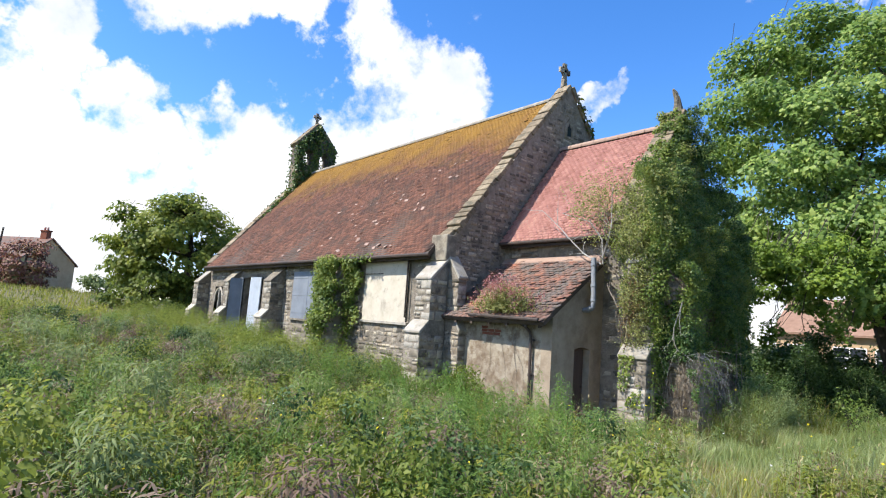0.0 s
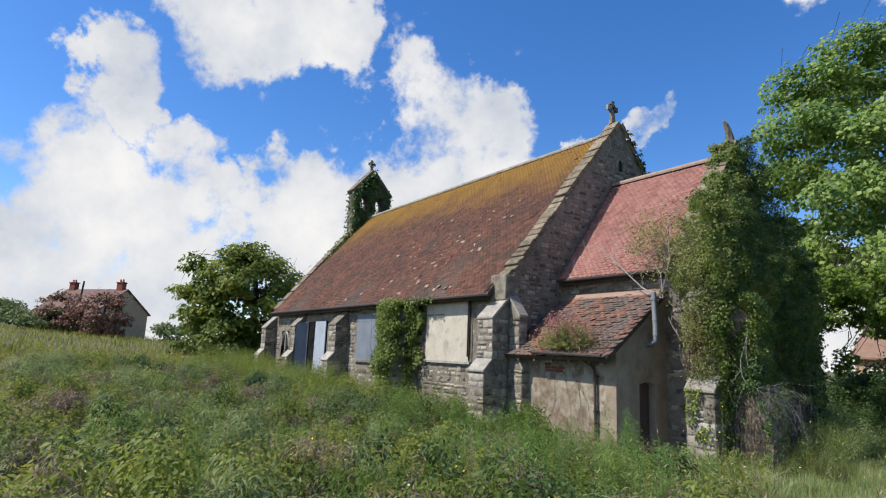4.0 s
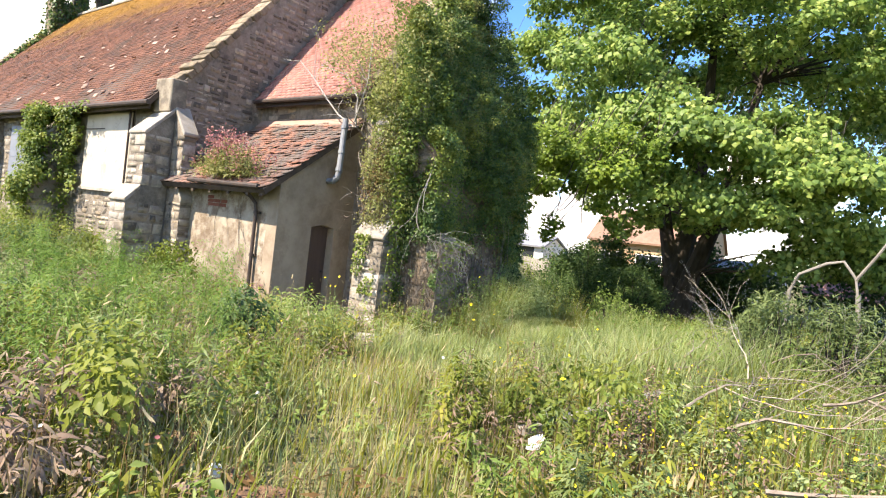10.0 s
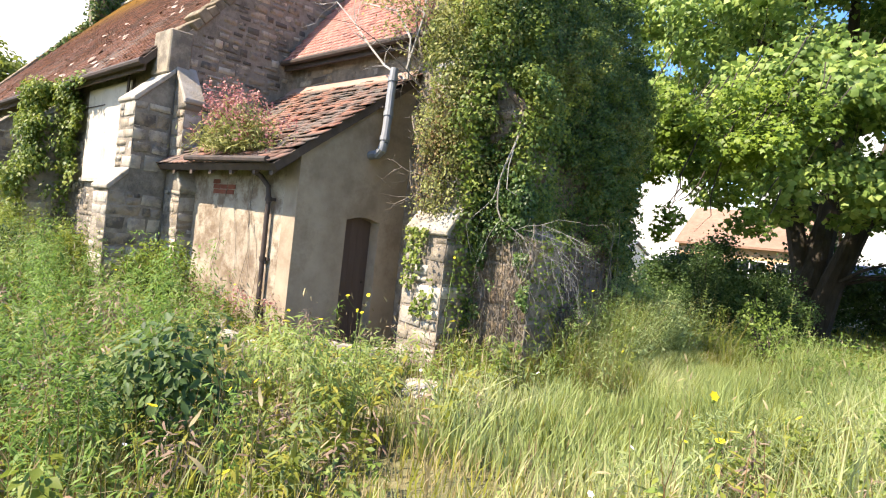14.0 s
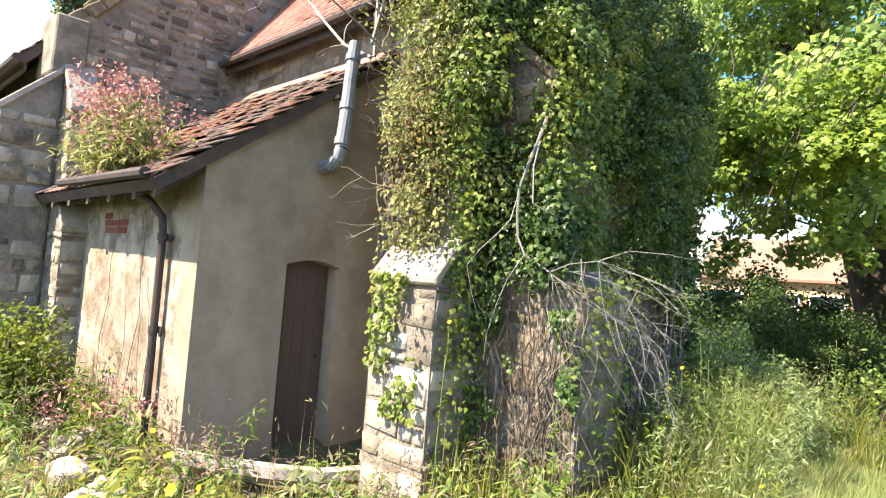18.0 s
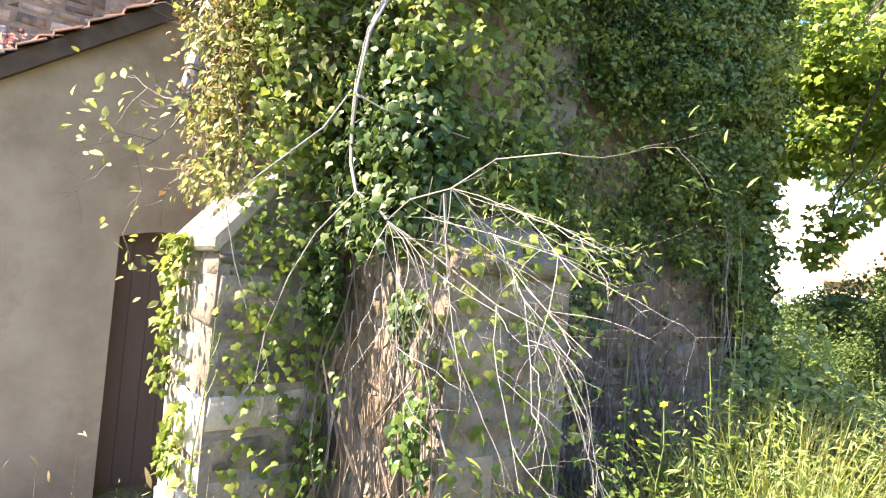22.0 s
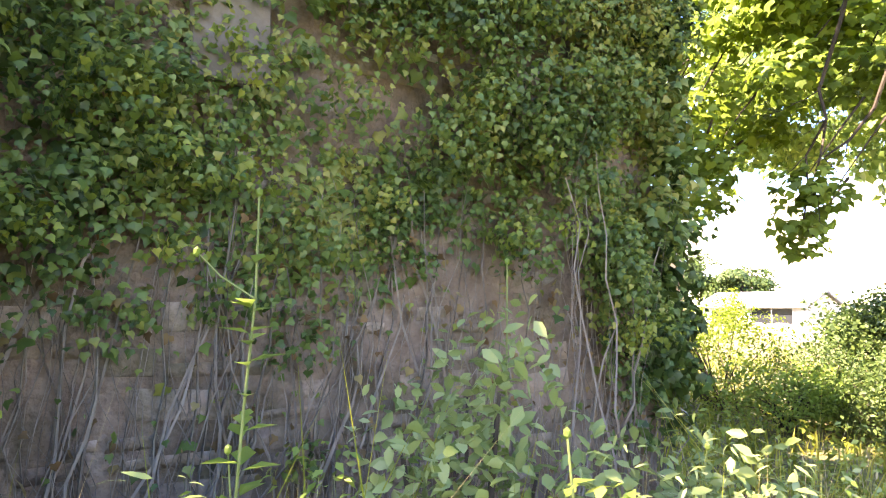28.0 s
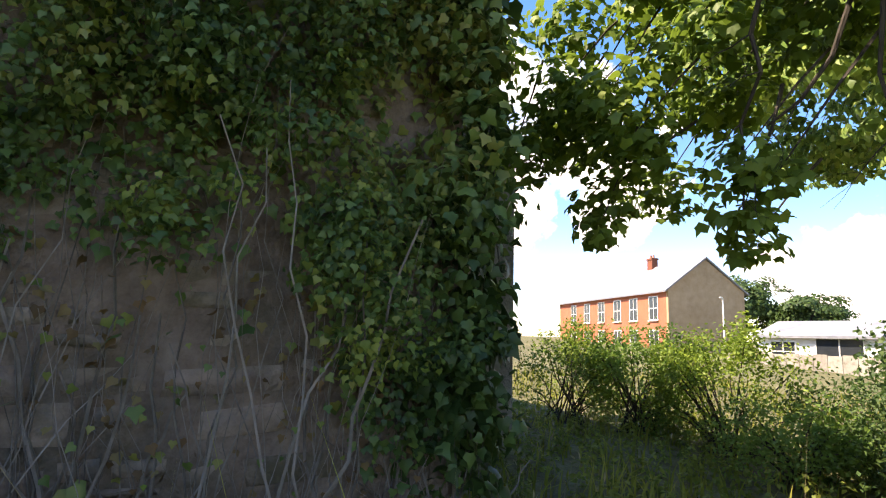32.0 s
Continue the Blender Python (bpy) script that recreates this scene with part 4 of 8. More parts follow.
def buttress(name, label, x0, x1, yw, y_low, y_up, z_low, z_top, z0=0.0, axis="y", drop=0.3, cheek="stone", front="dressed"):
    """A stepped buttress: lower stage out to y_low with a sloping cap at z_low, upper stage out to y_up with a cap at z_top.
    axis y: it stands out from a wall that faces -y; axis x: from a wall that faces +x (x0, x1 then are y, and yw, y_low, y_up are x)."""
    sg = -1 if axis == "y" else 1
    core = 0.006
    bm = bmesh.new()
    ax = "x" if axis == "y" else "y"
    prism(bm, [(yw, z0 - 0.5), (y_low - sg * core, z0 - 0.5), (y_low - sg * core, z_low - 0.04), (y_up, z_low + drop - 0.05), (yw, z_low + drop - 0.05)], ax, x0 + core, x1 - core)
    if z_top > z_low + drop:
        prism(bm, [(yw, z_low), (y_up - sg * core, z_low), (y_up - sg * core, z_top - 0.04), (yw, z_top + 0.55)], ax, x0 + core + 0.004, x1 - core - 0.004)
    ob = part(name, bm, M["mortar"], church, label)

    def face_plane(y, a, b, zz0, zz1):
        if axis == "y":
            face_stones(ob, (a, y, 0), (1, 0, 0), (0, -1, 0), b - a, zz0, zz1, front)
        else:
            face_stones(ob, (y, a, 0), (0, 1, 0), (1, 0, 0), b - a, zz0, zz1, front)
    face_plane(y_low - sg * core, x0, x1, z0 - 0.2, z_low - 0.02)
    if z_top > z_low + drop:
        face_plane(y_up - sg * core, x0, x1, z_low + drop + 0.02, z_top - 0.02)
    # cheeks
    for side, xx in ((1, x1 - core), (-1, x0 + core)):
        if axis == "y":
            o, ac, fc = ((xx, y_low, 0), (0, 1, 0), (1, 0, 0)) if side > 0 else ((xx, yw, 0), (0, -1, 0), (-1, 0, 0))
        else:
            o, ac, fc = ((y_low, xx, 0), (-1, 0, 0), (0, 1, 0)) if side > 0 else ((yw, xx, 0), (1, 0, 0), (0, -1, 0))
        face_stones(ob, o, ac, fc, abs(y_low - yw), z0 - 0.2, z_low - 0.04, cheek)
        if z_top > z_low + drop:
            d = abs(y_up - yw)
            if axis == "y":
                o2 = (xx, y_up, 0) if side > 0 else (xx, yw, 0)
            else:
                o2 = (y_up, xx, 0) if side > 0 else (yw, xx, 0)
            face_stones(ob, o2, ac, fc, d, z_low + drop, z_top - 0.02, cheek)
    # weathered cap slabs
    caps = [(y_low, z_low, y_up, z_low + drop)]
    if z_top > z_low + drop:
        caps.append((y_up, z_top, yw, z_top + 0.58))
    for ya, za, yb, zb in caps:
        bm = bmesh.new()
        prism(bm, [(ya + sg * 0.035, za - 0.035), (ya + sg * 0.035, za + 0.02), (yb, zb + 0.035), (yb, zb - 0.06), (ya, za - 0.05)], ax, x0 - 0.02, x1 + 0.02)
        bmesh.ops.bevel(bm, geom=bm.edges[:], offset=0.012, segments=1, affect="EDGES")
        part("weathering_slab", bm, M[front], ob, "sloping weathered cap stone")
    return ob


buttress("buttress_chancel_south", "squared stone buttress with a sloping cap and young ivy", 1.11, 1.79, CY0, 1.29, 1.52, 1.79, 3.9)
# its darker brown stone paints in the shade under the hanging growth
buttress("buttress_chancel_east", "stone buttress hung with dead ivy stems", 1.88, 2.55, CX1, 2.64, 2.27, 1.77, 3.4, axis="x", drop=0.22, cheek="stone_brown", front="stone_brown")
for bx, zz in ((-4.08, 0.7), (-9.1, 0.85), (-14.0, 1.0), (-18.5, 1.2), (-22.6, 1.3)):
    buttress("buttress_nave", "two-stage weathered stone buttress", bx, bx + 0.66, NY0, -0.75, -0.48, 1.95, 3.38, zz)
# the corner buttress that faces east
buttress("buttress_nave_east", "short weathered corner buttress", 0.1, 0.4, NX1, -2.87, -3.01, 2.05, 3.45, 0.3, axis="x", drop=0.25)

# rubble facing of the walls
def south_keep(x, z, w, h):
    X = NX0 + 0.62 + x
    if X > NX1 - 0.62 or z > 3.95:
        return False
    for a, b, c, d in HOLES:
        if a - 0.12 - w / 2 < X < b + 0.12 + w / 2 and c - 0.12 - h / 2 < z < d + 0.1 + h / 2:
            return False
    return True


lay_stones(rubble(17.6, 4.0, lambda x, z, w, h: z > 0.6 and south_keep(x, z, w, h)), plane((NX0 + 0.62, NY0, 0), (1, 0, 0), (0, -1, 0)), south_wall, "stone", M["stone_is"], 300,
           near=lambda r: -r[0])


def gable_keep(x, z, w, h):
    y = NY0 + x
    top = 4.3 + (10.12 - 4.3) * (1 - abs(y - NYM) / (NYM - NY0))
    if z + h / 2 > top - 0.08 or y < NY0 + 0.05 + w / 2:
        return False
    if CY0 - w / 2 < y < CY1:
        croof = 4.66 + (RIDGE_C - 4.66) * (1 - abs(y - CYM) / (CYM - CY0 + 0.24))
        return z - h / 2 > croof + 0.1 and not (abs(y - NYM) < 0.35 and 8.5 < z < 9.35)
    if y <= CY0:
        return z - h / 2 > lean_z(y) + 0.2 or (y < LY0 - 0.05)
    return False


lay_stones(rubble(9.2, 9.8, gable_keep, 0.10, 0.20, 0.14, 0.36, 0.03, (0.0, 0.014)), plane((NX1, NY0, 0), (0, 1, 0), (1, 0, 0)), east_gable, "stone", M["stone_is"], 300,
           near=lambda r: r[0] + r[1] * 0.3)
lay_stones(rubble(4.0, 0.6, lambda x, z, w, h: 0.2 < x < 3.9 and z < 0.5, 0.12, 0.18), plane((NX1, CY0, 4.08), (1, 0, 0), (0, -1, 0)), chancel_south, "stone", M["stone_is"], 60)
lay_stones(rubble(1.1, 3.8, lambda x, z, w, h: w / 2 < x < 1.0, 0.12, 0.22), plane((0.02, CY0, 0), (1, 0, 0), (0, -1, 0)), chancel_south, "stone", M["stone_is"], 80)
lay_stones(rubble(3.85, 4.8, lambda x, z, w, h: w / 2 < x < 3.85 - w / 2, 0.16, 0.26, 0.22, 0.5, 0.025), plane((CX1, CY0, -0.2), (0, 1, 0), (1, 0, 0)), chancel_gable, "stone_brown", M["stone_is"], 260,
           near=lambda r: r[1])
# the nave's lancet in the gable
bm = bmesh.new()
o = [(NYM - 0.22, 8.6), (NYM + 0.22, 8.6), (NYM + 0.22, 9.0), (NYM, 9.33), (NYM - 0.22, 9.0)]
i = [(NYM - 0.11, 8.67), (NYM + 0.11, 8.67), (NYM + 0.11, 8.95), (NYM, 9.15), (NYM - 0.11, 8.95)]
for k in range(5):
    j = (k + 1) % 5
    a, b, c, d = o[k], o[j], i[j], i[k]
    f0 = [bm.verts.new((NX1 - 0.02, *p)) for p in (a, b, c, d)]
    f1 = [bm.verts.new((NX1 + 0.035, *p)) for p in (a, b, c, d)]
    bm.faces.new(f1)
    for m in range(4):
        bm.faces.new((f0[m], f0[(m + 1) % 4], f1[(m + 1) % 4], f1[m]))
part("lancet_surround", bm, M["dressed"], east_gable, "narrow pointed stone window surround")
bm = bmesh.new()
prism(bm, i, "x", NX1 - 0.015, NX1 + 0.004)
part("lancet_glass", bm, M["glass"], east_gable, "dark lancet opening")

# copings on the east gable: slabs above the step, broken rubble below it
def coping(x0, x1, ya, za, yb, zb, n, lift, parent, jag=0.0):
    for k in range(n):
        t0, t1 = k / n, (k + 1) / n - 0.012
        p = [Vector((0, ya + (yb - ya) * t, za + (zb - za) * t)) for t in (t0, t1)]
        d = (p[1] - p[0]).normalized()
        nr = Vector((0, -d.z, d.y)) if yb > ya else Vector((0, d.z, -d.y))
        bm = bmesh.new()
        lo = random.uniform(-jag, jag)
        pts = [p[0] - nr * 0.12, p[1] - nr * 0.12, p[1] + nr * (lift + lo), p[0] + nr * (lift + lo * 0.6)]
        prism(bm, [(q.y, q.z) for q in pts], "x", x0 + random.uniform(-1, 1) * jag, x1 + random.uniform(-1, 1) * jag)
        bmesh.ops.bevel(bm, geom=bm.edges[:], offset=0.014, segments=1, affect="EDGES")
        part("coping_stone", bm, M["coping"], parent, "")


coping(NX1 - 0.5, NX1 + 0.02, 2.35, 7.42, NYM, 10.5, 10, 0.03, east_gable, 0.022)
coping(NX1 - 0.48, NX1 + 0.01, 0.9, 5.57, 2.35, 7.32, 9, 0.03, east_gable, 0.03)
coping(NX1 - 0.5, NX1 + 0.02, 0.12, 4.62, 0.9, 5.52, 6, 0.07, east_gable, 0.07)
coping(NX1 - 0.66, NX1 + 0.07, NY1, 4.6, NYM + 0.02, 10.5, 12, 0.05, east_gable)
coping(NX0 - 0.05, NX0 + 0.62, NY0 - 0.1, 4.35, 3.8, 8.95, 9, 0.08, east_gable)
bm = bmesh.new()
box(bm, (NX1 - 0.64, NY0 - 0.14, 3.9), (NX1 + 0.03, NY0 + 0.22, 4.62), jitter=0.012)
bmesh.ops.bevel(bm, geom=bm.edges[:], offset=0.02, segments=1, affect="EDGES")
part("kneeler_stone", bm, M["dressed"], east_gable, "pale kneeler stone at the foot of the gable")
coping(GX - 0.57, GX + 0.03, CY0 - 0.1, 4.98, CYM, 8.55, 8, 0.04, chancel_gable, 0.015)
coping(GX - 0.57, GX + 0.03, CY1 + 0.1, 4.98, CYM + 0.02, 8.55, 8, 0.04, chancel_gable, 0.015)


def wheel_cross(x, y, z, h, parent, lean=0.0):
    """A small ringed stone cross on a tapered shaft, its face to the east."""
    bm = bmesh.new()
    s = h / 1.0
    prism(bm, [(-0.13 * s, 0), (0.13 * s, 0), (0.07 * s, 0.42 * s), (-0.07 * s, 0.42 * s)], "x", -0.075 * s, 0.075 * s)
    c = 0.68 * s
    for k in range(4):
        a = k * math.pi / 2
        rot = Matrix.Translation((0, 0, c)) @ Matrix.Rotation(a, 4, "X")
        vs = [rot @ Vector((q, p[0], p[1])) for q in (-0.05 * s, 0.05 * s) for p in ((-0.05 * s, 0), (0.05 * s, 0), (0.10 * s, 0.31 * s), (-0.10 * s, 0.31 * s))]
        v = [bm.verts.new(q) for q in vs]
        for f in ((3, 2, 1, 0), (4, 5, 6, 7), (0, 1, 5, 4), (1, 2, 6, 5), (2, 3, 7, 6), (3, 0, 4, 7)):
            bm.faces.new([v[m] for m in f])
    ring = [(0, 0.21 * s * math.cos(a), c + 0.21 * s * math.sin(a)) for a in np.linspace(0, 6.2832, 21)]
    tube(bm, ring, 0.035 * s, 6, cap=False)
    bmesh.ops.recalc_face_normals(bm, faces=bm.faces)
    bm.transform(Matrix.Translation((x, y, z)) @ Matrix.Rotation(lean, 4, "X"))
    part("gable_cross", bm, M["stone_is"], parent, "small weathered ringed stone cross")


wheel_cross(NX1 - 0.3, NYM, 10.48, 0.85, church)

# bellcote on the west gable
bx0, bx1 = NX0 - 0.05, NX0 + 0.65
bm = bmesh.new()
o0, o1, ob_, oz = 3.9, 6.3, 8.7, 11.7


def arch(yc, hw, zb, zs, n=6):
    return [(yc - hw, zb)] + [(yc - hw * math.cos(a), zs + hw * 1.3 * math.sin(a)) for a in np.linspace(0, math.pi, n)] + [(yc + hw, zb)]


A1, A2 = arch(4.6, 0.28, 10.5, 11.15), arch(5.6, 0.28, 10.5, 11.15)
prism(bm, [(o0, ob_), (o1, ob_), (o1, 10.5), (o0, 10.5)], "x", bx0, bx1)
prism(bm, [(o0, 10.5)] + A1 + A2 + [(o1, 10.5), (o1, oz), (5.1, 13.1), (o0, oz)], "x", bx0, bx1)
bell = part("bellcote", bm, M["stone_is"], church, "stone bellcote with two arched openings, smothered in ivy")
wheel_cross(NX0 + 0.3, 5.1, 13.05, 0.8, bell)
for ya, yb in ((o0 - 0.1, 5.1), (o1 + 0.1, 5.1)):
    coping(bx0 - 0.06, bx1 + 0.06, ya, oz - 0.05, yb, 13.13, 3, 0.07, bell)
# broken finial on the chancel gable
bm = bmesh.new()
tube(bm, [(GX - 0.2, CYM, 8.45), (GX - 0.2, CYM - 0.02, 8.7), (GX - 0.2, CYM - 0.06, 8.86), (GX - 0.22, CYM - 0.13, 9.0), (GX - 0.24, CYM - 0.22, 9.1)], [0.16, 0.11, 0.085, 0.07, 0.025], 7)
part("broken_finial", bm, M["stone_is"], chancel_gable, "broken leaning stone finial")

# ---- boarded windows, west door ----
def window_set(n, hx, label, key, split, proud=0.03):
    a, b, c, d = hx
    w = thing("window_%d" % n, label, "window", ((a + b) / 2, NY0, c), kind="structure")
    bm = bmesh.new()
    t = 0.11
    for lo, hi in (((a - t, NY0 - 0.012, c - 0.02), (a, NY0 + 0.25, d)), ((b, NY0 - 0.012, c - 0.02), (b + t, NY0 + 0.25, d)), ((a - t, NY0 - 0.012, d), (b + t, NY0 + 0.25, d + t))):
        box(bm, lo, hi)
    part("stone_surround", bm, M["dressed"], w, "dressed stone jambs and head")
    bm = bmesh.new()
    prism(bm, [(NY0 - 0.09, c - 0.12), (NY0 - 0.09, c - 0.05), (NY0 + 0.2, c), (NY0 + 0.2, c - 0.12)], "x", a - 0.16, b + 0.16)
    part("sill", bm, M["dressed"], w, "sloping stone sill")
    return w


w1 = window_set(1, HOLES[0], "tall window boarded with a stained pale panel", "board", 1)
bm = bmesh.new()
box(bm, (-7.42, 0.015, 2.1), (-5.12, 0.038, 3.95), jitter=0.006)
bmesh.ops.bevel(bm, geom=bm.edges[:], offset=0.004, segments=1, affect="EDGES")
part("board", bm, M["board"], w1, "stained off-white plywood board")
bm = bmesh.new()
box(bm, (-7.4, 0.0, 3.58), (-6.4, 0.014, 3.6))
tube(bm, [(-5.08, -0.05, 4.05), (-5.07, -0.05, 2.3)], 0.025, 6)
part("conduit", bm, M["iron"], w1, "thin dark upright pipe beside the board")
w2 = window_set(2, HOLES[1], "window closed by grey sheet shutters", "shutter", 2)
for a, b in ((-12.42, -11.2), (-11.18, -10.55)):
    bm = bmesh.new()
    box(bm, (a, 0.0, 1.93), (b, 0.038, 3.75))
    for z in (2.2, 2.85, 3.5):
        box(bm, (a + 0.02, -0.008, z), (b - 0.02, -0.001, z + 0.05))
    part("shutter", bm, M["shutter"], w2, "blue-grey sheet shutter")
bm = bmesh.new()
box(bm, (-11.1, -0.016, 1.82), (-11.04, -0.002, 2.25))
part("shutter_bolt", bm, M["iron"], w2, "black drop bolt")
d1 = thing("door_1", "doorway with one grey leaf ajar and one pale blue-grey leaf", "door", (-16.2, NY0, 1.3), kind="structure")
bm = bmesh.new()
box(bm, (-17.95, -0.01, 1.3), (-17.42, 0.03, 3.6))
part("door_leaf", bm, M["shutter"], d1, "grey painted door leaf")
bm = bmesh.new()
box(bm, (-16.58, 0.0, 1.3), (-15.45, 0.04, 3.6))
part("door_leaf", bm, M["pale_paint"], d1, "pale blue-grey boarded door leaf")
bm = bmesh.new()
box(bm, (-0.02, -0.55, 1.3), (0.02, 0, 3.55))
bm.transform(Matrix.Translation((-17.45, 0.03, 0)) @ Matrix.Rotation(radians(-25), 4, "Z"))
part("door_leaf", bm, M["shutter"], d1, "grey door leaf standing open")
# added dark sheet behind the opening, in place of the unlit inside
bm = bmesh.new()
box(bm, (-17.3, NY0 + 0.3, 1.3), (-16.5, NY0 + 0.34, 3.6))
part("dark_interior", bm, M["darkwood"], d1, "dark sheet standing in for the shade in the doorway gap")
w3 = window_set(3, HOLES[3], "small pointed window with stone tracery", "glass", 1)
bm = bmesh.new()
box(bm, (-21.0, NY0 + 0.1, 1.9), (-19.9, NY0 + 0.13, 3.2))
part("pane", bm, M["glass"], w3, "dark dusty glass")
bm = bmesh.new()
for s_ in (-1, 1):
    tube(bm, [(-20.45 + s_ * 0.5 * math.cos(t), 0.07, 2.45 + 0.7 * math.sin(t)) for t in np.linspace(0, 1.5, 6)], 0.05, 6)
tube(bm, [(-20.45, 0.08, 1.9), (-20.45, 0.08, 3.15)], 0.04, 6)
part("tracery", bm, M["dressed"], w3, "pale stone tracery")

# ---- pipes on the vestry ----
pp = thing("vent_pipe", "thick grey pipe hanging loose on the vestry wall", "pipe", (0.15, 1.7, 3.0))
bm = bmesh.new()
tube(bm, [(0.10, 1.78, 4.10), (0.15, 1.72, 3.75), (0.21, 1.66, 3.35), (0.26, 1.60, 3.0)], 0.062, 12)
part("pipe", bm, M["pipe"], pp)
for p, r in (((0.125, 1.75, 3.93), 0.075), ((0.20, 1.67, 3.42), 0.072), ((0.25, 1.61, 3.06), 0.075)):
    bm = bmesh.new()
    tube(bm, [(p[0] - 0.006, p[1] + 0.006, p[2] + 0.035), (p[0] + 0.006, p[1] - 0.006, p[2] - 0.035)], r, 12)
    part("collar", bm, M["pipe"], pp, "raised grey collar")
bm = bmesh.new()
tube(bm, [(0.26, 1.60, 3.0), (0.25, 1.58, 2.9), (0.17, 1.57, 2.84), (0.02, 1.58, 2.83)], [0.062, 0.066, 0.066, 0.062], 12)
part("elbow", bm, M["pipe"], pp, "grey elbow turning into the wall")
bm = bmesh.new()
box(bm, (0.0, 1.60, 3.50), (0.15, 1.63, 3.53))
part("bracket", bm, M["iron"], pp, "iron wall bracket")
pp.location += Vector((0.0, -0.12, -0.06))
dp = thing("drainpipe", "thin dark iron drainpipe on the vestry side wall", "drainpipe", (-0.55, 0.28, 0.3))
bm = bmesh.new()
tube(bm, [(-0.95, 0.02, 2.42), (-0.85, 0.05, 2.40), (-0.66, 0.20, 2.27), (-0.58, 0.27, 2.15), (-0.56, 0.28, 2.0), (-0.55, 0.28, 1.1), (-0.54, 0.28, 0.25)], 0.034, 10)
part("pipe", bm, M["iron"], dp)
for z in (1.95, 1.15, 0.5):
    bm = bmesh.new()
    tube(bm, [(-0.555, 0.28, z), (-0.555, 0.28, z + 0.06)], 0.045, 10)
    box(bm, (-0.63, 0.31, z + 0.01), (-0.48, 0.348, z + 0.05))
    part("pipe_clip", bm, M["iron"], dp)
bm = bmesh.new()
tube(bm, [(x, -0.1 + 0.004 * math.sin(x * 3), 2.50 - 0.02 * (x + 3)) for x in np.linspace(-2.3, -0.05, 8)], 0.045, 8)
part("vestry_gutter", bm, M["iron"], dp, "broken dark gutter")

# ---- ivy ----
def vnoise(p, s, seed=0.0):
    return np.array([noise.noise(Vector((a * s + seed, b * s - seed, c * s + 2 * seed))) for a, b, c in p])


def ivy_sheet(name, label, n, sample, face, size, key, at, spread=0.5, leaf=LEAF_IVY, under=(0, 0, -1)):
    """Ivy over a wall. sample(n) gives places; leaves face out of the wall and hang."""
    pos = sample(n)
    nrm = np.array(face)[None] + rng.normal(0, spread, (len(pos), 3)) + (0, 0, 0.25)
    dn = np.array(under)[None] + rng.normal(0, 0.45, (len(pos), 3))
    return leaves(name, leaf, pos, nrm, dn, rng.uniform(size[0], size[1], len(pos)))


def set_back(z):
    """How far the growth draws back towards the upper gable at height z."""
    return 0.8 * np.clip((z - 4.5) / 2.4, 0, 1)


def east_bulge(y, z):
    b = 0.10 + 0.10 * np.sin(y * 2.3 + z * 1.1) + 0.08 * np.sin(z * 3.1 - y * 1.7)
    b = b + 0.16 * np.exp(-((y - CY1 + 0.85) / 0.38) ** 2) * np.clip((z - 0.9) / 0.8, 0, 1) + 0.04 * np.exp(-((y - CY1 - 0.02) / 0.3) ** 2)
    return np.clip(b + 0.16 * np.clip(z - 2.2, 0, 1.5), 0.03, 1.2)


def east_sample(n):
    m = n * 3
    y = rng.uniform(CY0 - 0.15, CY1 + 0.12, m)
    z = rng.uniform(0.75, 8.9, m)
    top = 5.1 + 3.55 * (1 - np.where(y < CYM, (CYM - y) / 2.4, (y - CYM) / 1.62))
    low = np.interp(y, (2.2, 3.0, 3.8, 4.5, 5.0, 5.35, 5.55, 5.8, 6.4), (1.3, 1.4, 1.45, 1.75, 1.95, 1.9, 1.4, 1.05, 0.95)) + 0.09 * np.sin(y * 7.3)
    p = np.clip((z - low) / 0.5, 0.0, 1.0)
    p = np.where((y > 3.32) & (y < 3.74) & (z > 2.6) & (z < 3.3), 0.65, p)
    g = vnoise(np.stack([y, z, y * 0], -1), 1.7)
    p = p * np.where(z < 3.2, np.clip(0.75 + g * 1.6, 0.12, 1), 1)
    p = np.maximum(p, 0.02 * (z > 0.9))
    ok = (z < top) & (rng.random(m) < p)
    y, z = y[ok][:n], z[ok][:n]
    x = CX1 + east_bulge(y, z) * (0.35 + 0.65 * rng.random(len(y)) ** 0.5)
    x = x + np.where(y > CY1, -(y - CY1) * 1.2, 0) - set_back(z)
    return np.stack([x, y, z], -1)


ivy_e = thing("ivy", "dense dark green ivy over the east gable wall", "ivy", (CX1 + 0.1, 4.6, 0.1))
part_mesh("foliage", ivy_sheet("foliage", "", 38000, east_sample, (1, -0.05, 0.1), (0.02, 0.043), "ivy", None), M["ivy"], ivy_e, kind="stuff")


def east_deep(n):
    p = east_sample(n)
    p[:, 0] = CX1 - set_back(p[:, 2]) + 0.02 + 0.3 * (p[:, 0] - CX1 + set_back(p[:, 2]))
    return p


part_mesh("inner_foliage", ivy_sheet("inner_foliage", "", 11000, east_deep, (1, 0, 0), (0.045, 0.08), "ivy", None), M["ivy"], ivy_e, kind="stuff")
# north side seen past the corner, and the roof edge
def north_sample(n):
    x = rng.uniform(-0.6, CX1 + 0.2, n)
    z = rng.uniform(0.9, 5.2, n)
    return np.stack([x, CY1 + rng.uniform(0.02, 0.2, n), z], -1)


part_mesh("north_foliage", ivy_sheet("north_foliage", "", 3500, north_sample, (0.3, 1, 0.1), (0.07, 0.13), "ivy", None), M["ivy"], ivy_e, kind="stuff")
